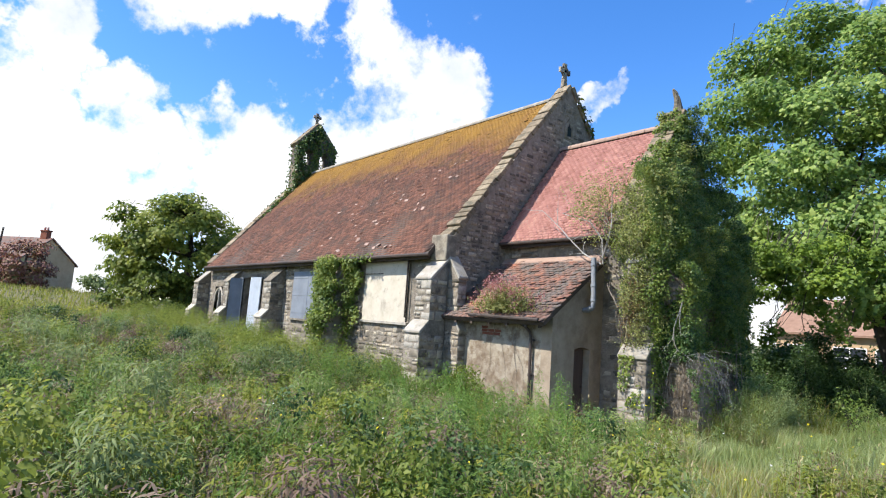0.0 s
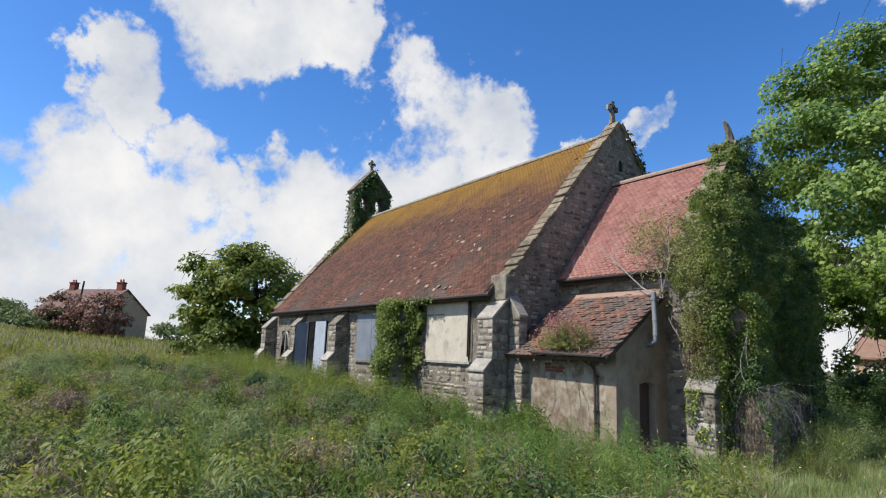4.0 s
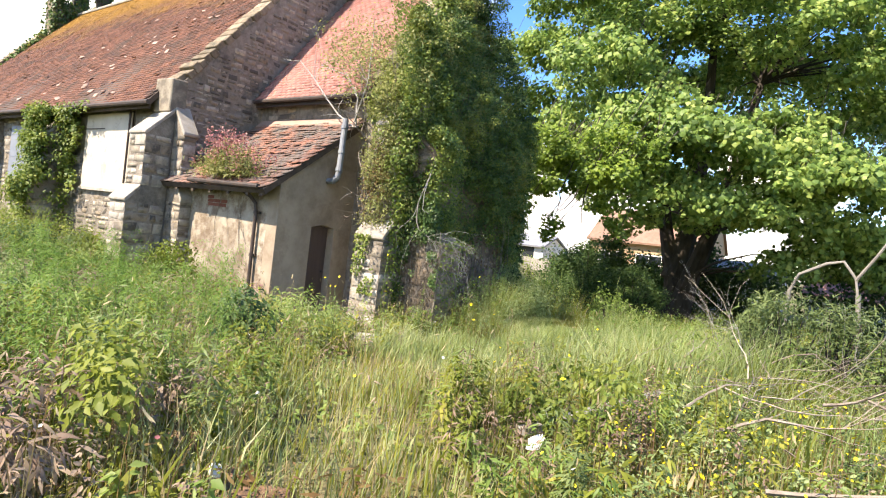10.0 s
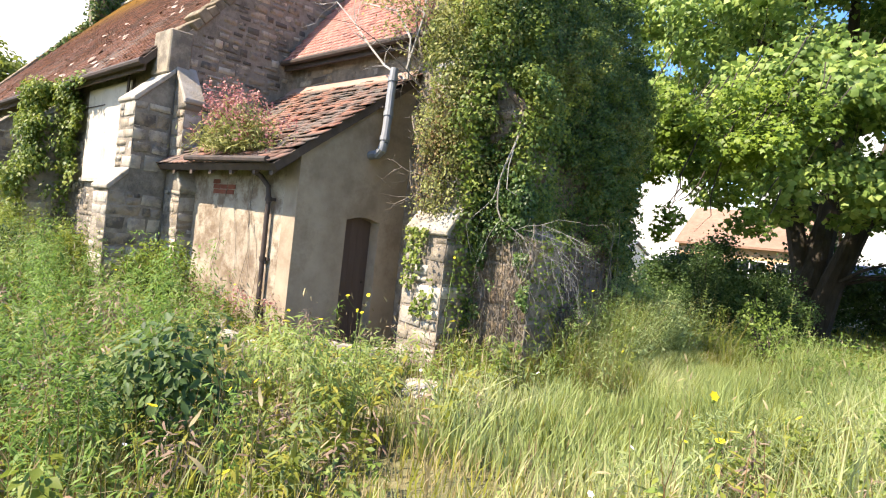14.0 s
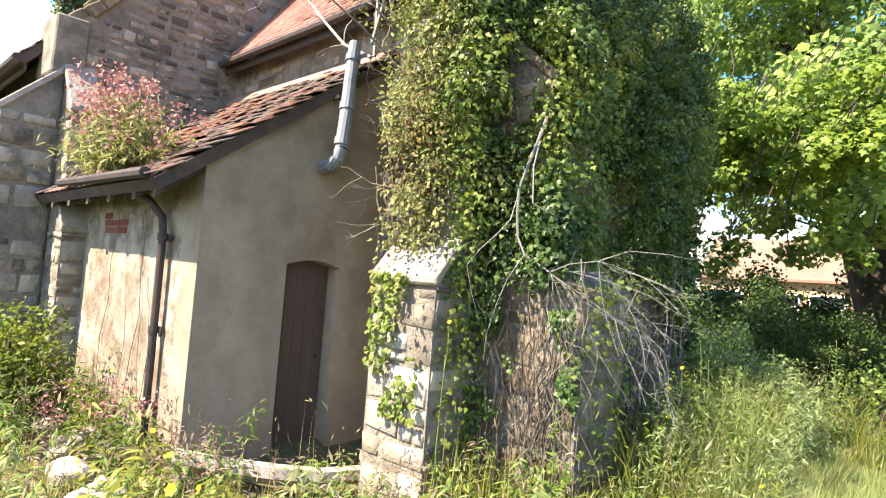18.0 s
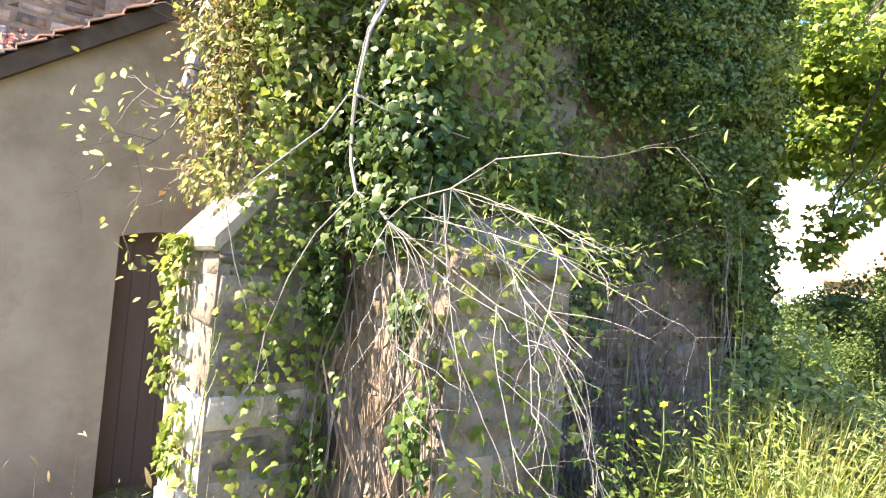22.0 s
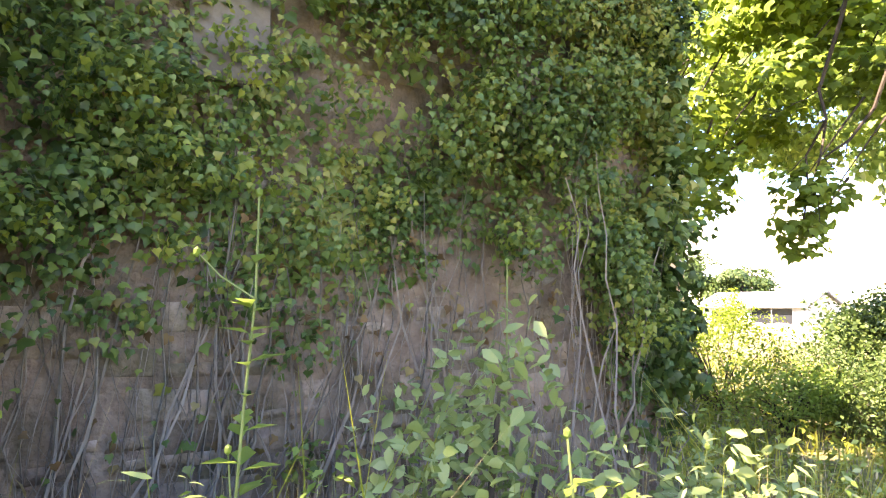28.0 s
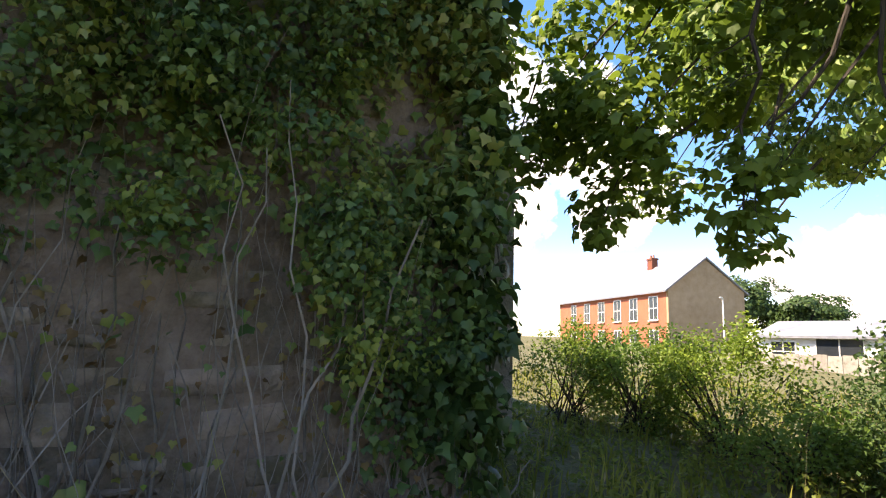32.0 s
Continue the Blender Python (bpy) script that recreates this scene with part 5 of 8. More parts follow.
# stems up the wall
bm = bmesh.new()
for k in range(300):
    y = random.uniform(CY0 + 0.2, CY1 + 0.1)
    z = ground_z(CX1 + 0.2, y) + random.uniform(-0.05, 0.6)
    x = CX1 + random.uniform(0.015, 0.05)
    if CY1 - 1.2 < y < CY1 - 0.5:
        x += random.uniform(0.0, 0.35)
    pts = [(x, y, float(z))]
    h = random.uniform(0.5, 2.2)
    drift = random.gauss(0, 0.03)
    for j in range(9):
        y += random.gauss(drift, 0.035)
        x = max(CX1 + 0.012, x + random.uniform(-0.012, 0.013))
        z += h / 9
        pts.append((x, y, float(z)))
    r = random.choice((0.002, 0.003, 0.003, 0.005, 0.008, 0.012))
    tube(bm, pts, [r * (1 - 0.07 * j) for j in range(10)], 3, cap=False)
part("stem_mass", bm, M["stem"], ivy_e, "brown dead ivy stems clinging to the stone", kind="stuff")

ivy_s = thing("ivy", "bushy sunlit ivy and creeper over the chancel's south corner", "ivy", (1.2, 2.0, 0.2))


def south_sample(n):
    m = n * 2
    x = rng.uniform(-0.35, CX1 + 0.25, m)
    z = rng.uniform(2.05, 7.6, m)
    left = 0.75 - 0.45 * np.clip((z - 3.9) / 0.8, 0, 1) + 0.25 * np.clip((z - 5.3) / 2, 0, 1)
    ok = (x > left + 0.15 * np.sin(z * 4)) & (x < CX1 + 0.25 - set_back(z)) & ~((z < 2.7) & (x < 0.95))
    x, z = x[ok][:n], z[ok][:n]
    wall = np.where(z < 4.7, CY0, CY0 + (z - 4.7) / 1.25)
    out = 0.25 + 0.45 * np.exp(-((z - 3.4) / 1.1) ** 2) * np.clip((x - 0.2), 0, 1) + 0.2 * np.sin(x * 4 + z * 3) * 0.5 + 0.25 * np.clip((x - 0.9), 0, 1)
    y = wall - out * (0.3 + 0.7 * rng.random(len(x)) ** 0.6)
    return np.stack([x, y, z], -1)


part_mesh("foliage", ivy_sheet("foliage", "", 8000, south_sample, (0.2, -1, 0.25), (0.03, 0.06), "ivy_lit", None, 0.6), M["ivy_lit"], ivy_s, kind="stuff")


def clump_leaves(centres, radii, per, leaf, size, up=0.5):
    """Leaves in rounded, drooping sprays about the centres."""
    n = (per * (radii / radii.mean()) ** 2).astype(int) + 4
    c, r = np.repeat(centres, n, 0), np.repeat(radii, n)[:, None]
    d = unit_rand(len(c)) * rng.random((len(c), 1)) ** 0.4
    d[:, 2] = d[:, 2] * 0.75 - 0.2 * (d[:, 0] ** 2 + d[:, 1] ** 2)
    nr = d * 0.8 + (0.05, -0.25, up) + rng.normal(0, 0.4, d.shape)
    dn = d * 0.8 + (0, 0, -0.6) + rng.normal(0, 0.4, d.shape)
    return leaves("foliage", leaf, c + d * r, nr, dn, rng.uniform(size * 0.65, size * 1.3, len(c)))


def clear_of_pipe(p, gap=2.75):
    """Growth stays back from the vent pipe."""
    return p[(p[:, 0] + 1.35 * p[:, 1] > gap) | (p[:, 2] > 4.4)]


def bush_centres(n):
    """Sprays that stand out from the wall, the corner and the chancel roof."""
    z = rng.uniform(2.35, 7.4, n)
    left = np.where(z < 4.0, 0.85, np.where(z < 4.6, 0.85 - 0.9 * (z - 4.0), 0.31 + 0.08 * (z - 4.6)))
    x = left + (1.95 - set_back(z) - left) * rng.random(n) ** 0.8
    wall = np.where(z < 4.7, CY0, CY0 + (z - 4.7) / 1.25)
    out = (0.35 + 0.55 * np.exp(-((z - 3.6) / 1.3) ** 2)) * np.clip((x - left) * 1.6 + 0.25, 0.2, 1)
    y = wall - out * rng.random(n) ** 0.5
    return clear_of_pipe(np.stack([x, y, z], -1), 3.05)


def buttress_centres(n):
    """Sprays over the upper stage of the east buttress and the corner."""
    z = rng.uniform(1.95, 6.4, n)
    y = rng.uniform(1.9, 2.6, n)
    x = np.where(z < 3.9, 2.15, 1.85 - set_back(z)) + rng.uniform(-0.15, 0.22, n)
    y = np.where(z > 3.0, y, np.where(rng.random(n) < 0.5, rng.uniform(1.84, 1.92, n), y))
    return np.stack([x, y, z], -1)


cen = buttress_centres(210)
hang = np.stack([rng.uniform(1.8, 2.5, 40), rng.uniform(1.78, 1.9, 40), rng.uniform(1.85, 2.6, 40)], -1)
cen = np.concatenate([cen, hang])
# sprays share one ivy; the colours paint some lit, the rest shaded
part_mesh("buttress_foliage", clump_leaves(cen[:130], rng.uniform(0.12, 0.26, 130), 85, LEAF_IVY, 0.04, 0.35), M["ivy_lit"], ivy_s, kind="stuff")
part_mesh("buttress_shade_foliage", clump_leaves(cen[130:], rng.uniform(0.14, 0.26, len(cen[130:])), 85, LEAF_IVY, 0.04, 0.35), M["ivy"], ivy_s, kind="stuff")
m = 90
cen = clear_of_pipe(np.stack([rng.uniform(1.02, 1.75, m), rng.uniform(1.25, 1.5, m), rng.uniform(2.05, 3.7, m)], -1), 2.95)
part_mesh("twiggy_foliage", clump_leaves(cen, rng.uniform(0.08, 0.2, len(cen)), 34, LEAF_BROAD, 0.042), M["shrub"], ivy_s, kind="stuff")
cen = bush_centres(430)[:330]
t = rng.random(80)
cop = np.stack([rng.uniform(0.2, 0.95, 80), CY0 - 0.05 + t * 2.2, 5.05 + t * 3.3 + rng.uniform(-0.1, 0.1, 80)], -1)
part_mesh("coping_foliage", clump_leaves(cop, rng.uniform(0.10, 0.22, 80), 60, LEAF_IVY, 0.06), M["ivy_lit"], ivy_s, kind="stuff")
part_mesh("young_foliage", clump_leaves(cen[:120], rng.uniform(0.14, 0.32, len(cen[:120])), 85, LEAF_IVY, 0.048), M["ivy_lit"], ivy_s, kind="stuff")
part_mesh("bushy_foliage", clump_leaves(cen[120:], rng.uniform(0.14, 0.30, len(cen[120:])), 90, LEAF_BROAD, 0.055), M["shrub"], ivy_s, kind="stuff")


def corner_sample(n):
    """Round the corner, over the side of the buttress and down to the ground behind the dead branches."""
    y = rng.uniform(1.35, 2.6, n)
    z = rng.uniform(0.5, 6.2, n)
    k = rng.random(n) < np.clip(0.25 + (z - 0.5) / 1.6, 0.15, 1)
    y, z = y[k], z[k]
    x = np.where(y < 1.8, 1.75, np.where(z < 1.9, 2.58, np.where(z < 3.6, 2.25, 1.75)))
    x = np.where((y > 1.8) & (z < 1.9) & (rng.random(len(y)) < 0.55), np.nan, x)
    ok = ~np.isnan(x)
    x, y, z = x[ok], y[ok], z[ok]
    return np.stack([x - set_back(z) + rng.uniform(0, 0.22, len(x)), y, z], -1)


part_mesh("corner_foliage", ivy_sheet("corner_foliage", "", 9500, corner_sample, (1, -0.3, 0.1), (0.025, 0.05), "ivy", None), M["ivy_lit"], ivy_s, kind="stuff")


def withered_sample(n):
    c = np.array((1.36, 1.47, 2.8))
    return clear_of_pipe(c + rng.normal(0, 1, (n, 3)) * (0.15, 0.14, 0.36))


part_mesh("withered_foliage", ivy_sheet("withered_foliage", "", 1700, withered_sample, (0.1, -1, 0.2), (0.022, 0.045), "brown_leaf", None, 0.8), M["brown_leaf"], ivy_s, "brown withered ivy leaves", kind="stuff")


def cap_sample(n):
    x = rng.uniform(1.08, 1.46, n)
    z = 1.82 - rng.random(n) ** 1.6 * 0.75
    x = 1.15 + (x - 1.08) * np.clip(1 - (1.8 - z) * 0.5, 0.3, 1)
    return np.stack([x, 1.255 - rng.uniform(0, 0.07, n), z], -1)


part_mesh("cap_foliage", ivy_sheet("cap_foliage", "", 230, cap_sample, (0, -1, 0.2), (0.035, 0.062), "ivy_lit", None), M["ivy_lit"], ivy_s, "fresh ivy hanging from the buttress cap", kind="stuff")


def low_sample(n):
    x = rng.uniform(1.35, 1.72, n)
    return np.stack([x, 1.25 - rng.uniform(0, 0.04, n), 0.75 + rng.random(n) * 0.65 * (x - 1.3) / 0.4], -1)


part_mesh("low_foliage", ivy_sheet("low_foliage", "", 110, low_sample, (0, -1, 0.2), (0.035, 0.06), "ivy_lit", None), M["ivy_lit"], ivy_s, kind="stuff")
# brown stems in the upper stage of the buttress
bm = bmesh.new()
for k in range(18):
    x, z = random.uniform(1.08, 1.72), 2.05
    y = 1.44
    pts = [(x, y, z)]
    for j in range(5):
        x += random.gauss(0, 0.03)
        y += random.gauss(-0.012, 0.02)
        z += random.uniform(0.08, 0.2)
        pts.append((x, y, z))
    tube(bm, pts, [random.choice((0.006, 0.01, 0.016))] * 6, 4, cap=False)
part("stem_mass", bm, M["stem"], ivy_s, "matted brown ivy stems", kind="stuff")

cen = east_sample(520)
cen[:, 0] += 0.06
part_mesh("spray_foliage", clump_leaves(cen, rng.uniform(0.10, 0.22, len(cen)), 72, LEAF_IVY, 0.034, 0.3), M["ivy"], ivy_e, kind="stuff")
m = 110
cen = np.stack([rng.uniform(1.3, 1.8, m), rng.uniform(CY1 - 0.25, CY1 + 0.08, m), rng.uniform(0.9, 5.0, m)], -1)
part_mesh("corner_spray", clump_leaves(cen, rng.uniform(0.12, 0.28, m), 46, LEAF_IVY, 0.06, 0.3), M["ivy"], ivy_e, kind="stuff")
cen = east_sample(150)
cen[:, 0] += 0.1
part_mesh("fresh_foliage", clump_leaves(cen, rng.uniform(0.08, 0.18, len(cen)), 60, LEAF_IVY, 0.032, 0.3), M["ivy_lit"], ivy_e, kind="stuff")
# ivy on the nave's south wall and buttress
ivy_n = thing("ivy", "yellow-green ivy over a nave buttress", "ivy", (-8.6, -0.4, 0.8))


def nave_sample(n):
    x = rng.uniform(-10.35, -7.35, n)
    z = rng.uniform(0.9, 4.1, n)
    k = (x < -7.6 - 0.25 * np.sin(z * 5)) & ~((z < 2.2) & ((x < -9.7) | (x > -8.2)) & (rng.random(n) < 0.8))
    x, z = x[k], z[k]
    y = np.where((x > -9.05) & (x < -8.3), np.where(z < 2.2, -0.78, -0.55 + 0.3 * np.clip(z - 3.4, 0, 0.6)), -0.03)
    return np.stack([x, y - rng.uniform(0.01, 0.22, len(x)), z], -1)


part_mesh("foliage", ivy_sheet("foliage", "", 5200, nave_sample, (0.2, -1, 0.25), (0.05, 0.11), "ivy_lit", None), M["ivy_lit"], ivy_n, kind="stuff")
m = 130
cen = np.stack([rng.uniform(-10.2, -7.8, m), np.zeros(m), 1.1 + 3.0 * rng.random(m) ** 0.7], -1)
cen[:, 1] = np.where((cen[:, 0] > -9.15) & (cen[:, 0] < -8.2), np.where(cen[:, 2] < 2.2, -0.85, -0.6), -0.15) - rng.uniform(0, 0.15, m)
cen = cen[(cen[:, 2] > 2.0) | (np.abs(cen[:, 0] + 8.7) < 0.6)]
part_mesh("spray_foliage", clump_leaves(cen, rng.uniform(0.16, 0.32, len(cen)), 60, LEAF_BROAD, 0.1), M["ivy_lit"], ivy_n, kind="stuff")
ivy_b = thing("ivy", "dark ivy smothering the bellcote and west coping", "ivy", (NX0 + 0.3, 4.0, 8.0))


def bell_sample(n):
    m = n * 2
    y = rng.uniform(2.2, 6.5, m)
    z = rng.uniform(6.4, 13.2, m)
    slope = 4.4 + (y - NY0) * 1.18
    inb = (y > 3.8) & (y < 6.4) & (z < 11.75 + 1.4 * (1 - np.abs(y - 5.1) / 1.25)) & (z > 8.3)
    hole = (((y - 4.6) / 0.26) ** 2 + ((z - 11.05) / 0.5) ** 2 < 1) | (((y - 5.6) / 0.26) ** 2 + ((z - 11.05) / 0.5) ** 2 < 1)
    cop = (z > slope - 0.25) & (z < slope + 0.45 - 0.2 * (3.4 - y).clip(0, 1)) & (y < 4.1)
    ok = ((inb & ~hole) | cop) & (rng.random(m) < np.where(y > 5.3, 0.5, 1))
    y, z = y[ok][:n], z[ok][:n]
    x = rng.choice((NX0 - 0.15, NX0 + 0.72), len(y), p=(0.2, 0.8)) + rng.normal(0, 0.08, len(y))
    x = np.where(rng.random(len(y)) < 0.25, rng.uniform(NX0 - 0.1, NX0 + 0.7, len(y)), x)
    return np.stack([x, y, z], -1)


part_mesh("foliage", ivy_sheet("foliage", "", 9500, bell_sample, (0.8, -0.5, 0.2), (0.09, 0.17), "ivy", None, 0.6, LEAF_QUAD), M["ivy"], ivy_b, kind="stuff")


def gable_n_sample(n):
    t = rng.random(n)
    y = NYM + 0.35 + t * 2.2
    z = 10.5 - (y - NYM) * 1.19 + rng.normal(0.05, 0.12, n)
    return np.stack([rng.uniform(NX1 - 0.6, NX1 + 0.15, n), y, z], -1)


ivy_g = thing("ivy", "small clump of ivy on the far slope of the gable", "ivy", (NX1, 6.0, 8.4))
part_mesh("foliage", ivy_sheet("foliage", "", 700, gable_n_sample, (0.4, 0.4, 0.8), (0.08, 0.15), "ivy", None), M["ivy"], ivy_g, kind="stuff")


def eave_sample(n):
    x = rng.uniform(-10, -6.5, n)
    return np.stack([x, NY0 - 0.42 + rng.normal(0, 0.05, n), 4.05 + rng.normal(0, 0.06, n)], -1)


part_mesh("eaves_foliage", ivy_sheet("eaves_foliage", "", 500, eave_sample, (0, -1, 0.3), (0.05, 0.1), "ivy_lit", None), M["ivy_lit"], ivy_n, kind="stuff")

# memorial slab among the ivy
slab = thing("wall_slab", "pale tilted stone slab among the ivy", "wall slab", (CX1 + 0.1, 3.5, 2.6))
bm = bmesh.new()
box(bm, (-0.03, 0.0, 0.0), (0.03, 0.33, 0.95), jitter=0.008)
bmesh.ops.bevel(bm, geom=bm.edges[:], offset=0.01, segments=1, affect="EDGES")
bm.transform(Matrix.Translation((CX1 + 0.06, 3.3, 2.6)) @ Matrix.Rotation(radians(3), 4, "X"))
part("slab", bm, M["panel"], slab)

# ---- dead branches in front of the corner ----
dead = thing("dead_branch", "bleached dead branches with a few green shoots hanging from the ivy", "dead branch", (2.2, 1.8, 2.6))
D_LIMBS = [([(2.0, 2.0, 3.5), (2.06, 1.78, 3.1), (2.0, 1.68, 2.82), (1.87, 1.7, 2.6), (1.88, 1.69, 2.38), (1.92, 1.68, 2.2), (2.04, 1.66, 2.05), (2.21, 1.68, 1.97), (2.36, 1.65, 1.91)], 0.019),
           ([(2.36, 1.65, 1.91), (2.6, 1.6, 1.97), (2.85, 1.6, 1.99), (3.1, 1.57, 2.05), (3.36, 1.55, 2.03)], 0.0045),
           ([(2.3, 1.66, 1.93), (2.55, 1.72, 1.92), (2.85, 1.8, 1.86), (3.12, 1.91, 1.78)], 0.004),
           ([(2.36, 1.65, 1.91), (2.6, 1.72, 1.78), (2.9, 1.79, 1.62), (3.1, 1.82, 1.56), (3.26, 1.82, 1.45)], 0.0045)]
D_LIMBS += [([(2.06, 1.75, 3.0), (2.12, 1.62, 2.75), (2.22, 1.53, 2.43), (2.3, 1.62, 2.37), (2.38, 1.8, 2.33), (2.47, 1.96, 2.29)], 0.008),
           ([(1.9, 1.66, 2.55), (1.98, 1.5, 2.32), (1.95, 1.38, 2.2), (1.85, 1.25, 2.06), (1.78, 1.16, 1.93), (1.84, 1.2, 1.7), (1.92, 1.25, 1.5)], 0.006),
           ([(2.04, 1.66, 2.05), (2.0, 1.5, 1.85), (1.98, 1.4, 1.65), (1.94, 1.33, 1.4), (1.96, 1.3, 1.2)], 0.005)]
D_LIMBS = [([tuple(Vector(p).lerp((4.2, 0.75, 1.75), max(0.04, 0.2 - 0.13 * (p[0] - 2.0)))) for p in q], r) for q, r in D_LIMBS]
D_LIMBS = [([tuple(Vector(p) + (Vector(p) - Vector((4.47, -0.4, 1.72))) * 0.09) for p in q], r) for q, r in D_LIMBS]
for k in range(20):
    p = Vector(random.choice(D_LIMBS[1][0][:4] + D_LIMBS[2][0][:3] + D_LIMBS[3][0][:4] + D_LIMBS[0][0][6:]))
    way = Vector((random.gauss(0.35, 0.4), random.gauss(0.15, 0.35), random.gauss(-0.5, 0.4))).normalized()
    q = [p]
    for j in range(6):
        way = (way + Vector((random.gauss(0, 0.13), random.gauss(0, 0.12), random.gauss(-0.08, 0.13)))).normalized()
        q.append(q[-1] + way * random.uniform(0.07, 0.14))
    D_LIMBS.append(([tuple(v) for v in q], random.choice((0.0012, 0.0016, 0.0022))))
tips = []
for pts, r in D_LIMBS:
    bm = bmesh.new()
    tube(bm, pts, [max(0.0012, r * 0.72 * (1 - 0.7 * k / len(pts))) for k in range(len(pts))], 6)
    for k in range(3 if r > 0.01 else 1, len(pts)):
        d = (Vector(pts[k]) - Vector(pts[k - 1])).normalized() * 0.6 + Vector((random.gauss(0.2, 0.4), random.gauss(0.1, 0.5), random.gauss(-0.35, 0.5)))
        if random.random() < 0.7:
            tips += twig(bm, pts[k], d, random.uniform(0.12, 0.34), 0.0016, 1, 0.7, 0.05, 2, 3)
    part("branch", bm, M["deadwood"], dead, "grey-white bare branch")
tp = np.array([tuple(t) for t in tips if t.x > 2.3 and t.z > 1.7])
sh = np.repeat(tp, 5, 0) + rng.normal(0, 0.035, (len(tp) * 5, 3))
part_mesh("shoot_mass", leaves("shoot_mass", LEAF_LONG, sh, unit_rand(len(sh)) + (0.3, -0.3, 0.6), unit_rand(len(sh)) + (0.2, 0, 0.3), rng.uniform(0.018, 0.042, len(sh))), M["weed_lit"], dead, "thin green shoots", kind="stuff")
# curtain of dead stems over the side of the east buttress
curtain = thing("dead_creeper", "brown dead ivy stems hanging over the east buttress", "creeper", (2.2, 1.7, 0.2))
bm = bmesh.new()
for k in range(95):
    x, z = random.uniform(1.74, 2.72), random.uniform(1.1, 2.1)
    y = 1.83 - random.uniform(0, 0.08)
    pts = [(x, y, z)]
    for j in range(8):
        x += random.gauss(0, 0.06)
        y = min(1.86, y + random.gauss(0, 0.02))
        z -= random.uniform(0.08, 0.24)
        pts.append((x, y, max(z, 0.1)))
    tube(bm, pts, random.choice((0.0015, 0.002, 0.003, 0.004, 0.007)), 3, cap=False)
part("stem_mass", bm, M["stem"], curtain, "", kind="stuff")
n = 5200
p = np.stack([rng.uniform(1.74, 2.72, n), 1.8 - rng.uniform(0, 0.12, n), 0.15 + 1.9 * rng.random(n) ** 0.6], -1)
p = p[vnoise(p, 2.6) > 0.0]
part_mesh("foliage", leaves("foliage", LEAF_IVY, p, unit_rand(len(p)) * 0.6 + (0, -1, 0.3), unit_rand(len(p)) * 0.5 + (0, 0, -1), rng.uniform(0.025, 0.05, len(p))), M["ivy"], curtain, "scattered green ivy leaves", kind="stuff")
# pale twigs against the chancel roof
dead2 = thing("dead_branch", "bare pale twigs leaning over the vestry roof", "dead branch", (-0.2, 1.9, 4.1))
for pts in ([(0.25, 1.75, 3.9), (-0.35, 1.85, 4.2), (-0.75, 1.85, 4.55), (-1.25, 1.9, 5.0), (-1.8, 1.9, 5.45)], [(0.3, 1.75, 3.9), (0.22, 1.8, 4.5), (-0.2, 1.85, 5.0), (-1.1, 1.9, 5.3)], [(0.3, 1.7, 4.0), (0.5, 1.75, 4.8), (0.45, 1.8, 5.6)]):
    bm = bmesh.new()
    tube(bm, pts, [0.02 * (1 - 0.6 * k / len(pts)) for k in range(len(pts))], 5)
    for k in range(1, len(pts)):
        for _ in range(2):
            twig(bm, pts[k], Vector((random.gauss(-0.3, 0.5), random.gauss(0, 0.3), random.gauss(0.6, 0.4))), random.uniform(0.4, 0.8), 0.008, 1, 0.5, 0, 2, 4)
    part("branch", bm, M["deadwood"], dead2, "grey-white bare twig")
# pale shrub growing above
shrub = thing("shrub", "straggly grey-green shrub growing from the ivy above the vestry", "shrub", (0.5, 1.8, 3.0))
bm = bmesh.new()
ends = []
for k in range(9):
    ends += twig(bm, (1.05 + random.uniform(-0.25, 0.4), 1.75 + random.uniform(-0.2, 0.2), random.uniform(2.7, 4.2)), (random.gauss(-0.25, 0.35), random.gauss(-0.15, 0.3), 1), random.uniform(0.8, 1.5), 0.014, 2, 0.55, 0, 2, 5)
for k in range(8):
    ends += twig(bm, (0.35 + random.uniform(-0.3, 0.3), 1.95 + random.uniform(-0.1, 0.1), random.uniform(4.2, 4.7)), (random.gauss(-0.12, 0.22), random.gauss(0.05, 0.15), 1), random.uniform(0.7, 1.25), 0.012, 2, 0.45, 0, 2, 5)
part("stem_mass", bm, M["stem"], shrub, "thin grey stems")
ep = np.array([tuple(e) for e in ends])
sp = np.repeat(ep, 16, 0) + rng.normal(0, 0.10, (len(ep) * 16, 3))
sp = clear_of_pipe(sp)
part_mesh("foliage", leaves("foliage", LEAF_OVAL, sp, unit_rand(len(sp)) + (0.2, -0.5, 0.8), unit_rand(len(sp)), rng.uniform(0.035, 0.07, len(sp))), M["shrub"], shrub, kind="stuff")
# shrub that leans out beside the door
bm = bmesh.new()
shrub2 = thing("shrub", "leggy brown-green shrub rooted on the buttress cap", "shrub", (1.1, 1.4, 2.1))
ends = []
for k in range(8):
    ends += twig(bm, (1.3 + random.uniform(-0.12, 0.25), 1.42, 2.3 + random.uniform(0, 0.6)), (random.gauss(-0.2, 0.4), random.gauss(-0.5, 0.35), random.gauss(0.45, 0.4)), random.uniform(0.35, 0.75), 0.008, 2, 0.6, 0.02, 2, 4)
part("stem_mass", bm, M["stem"], shrub2, "thin grey stems")
ep = np.array([tuple(e) for e in ends])
sp = np.repeat(ep, 9, 0) + rng.normal(0, 0.07, (len(ep) * 9, 3))
sp = clear_of_pipe(sp)
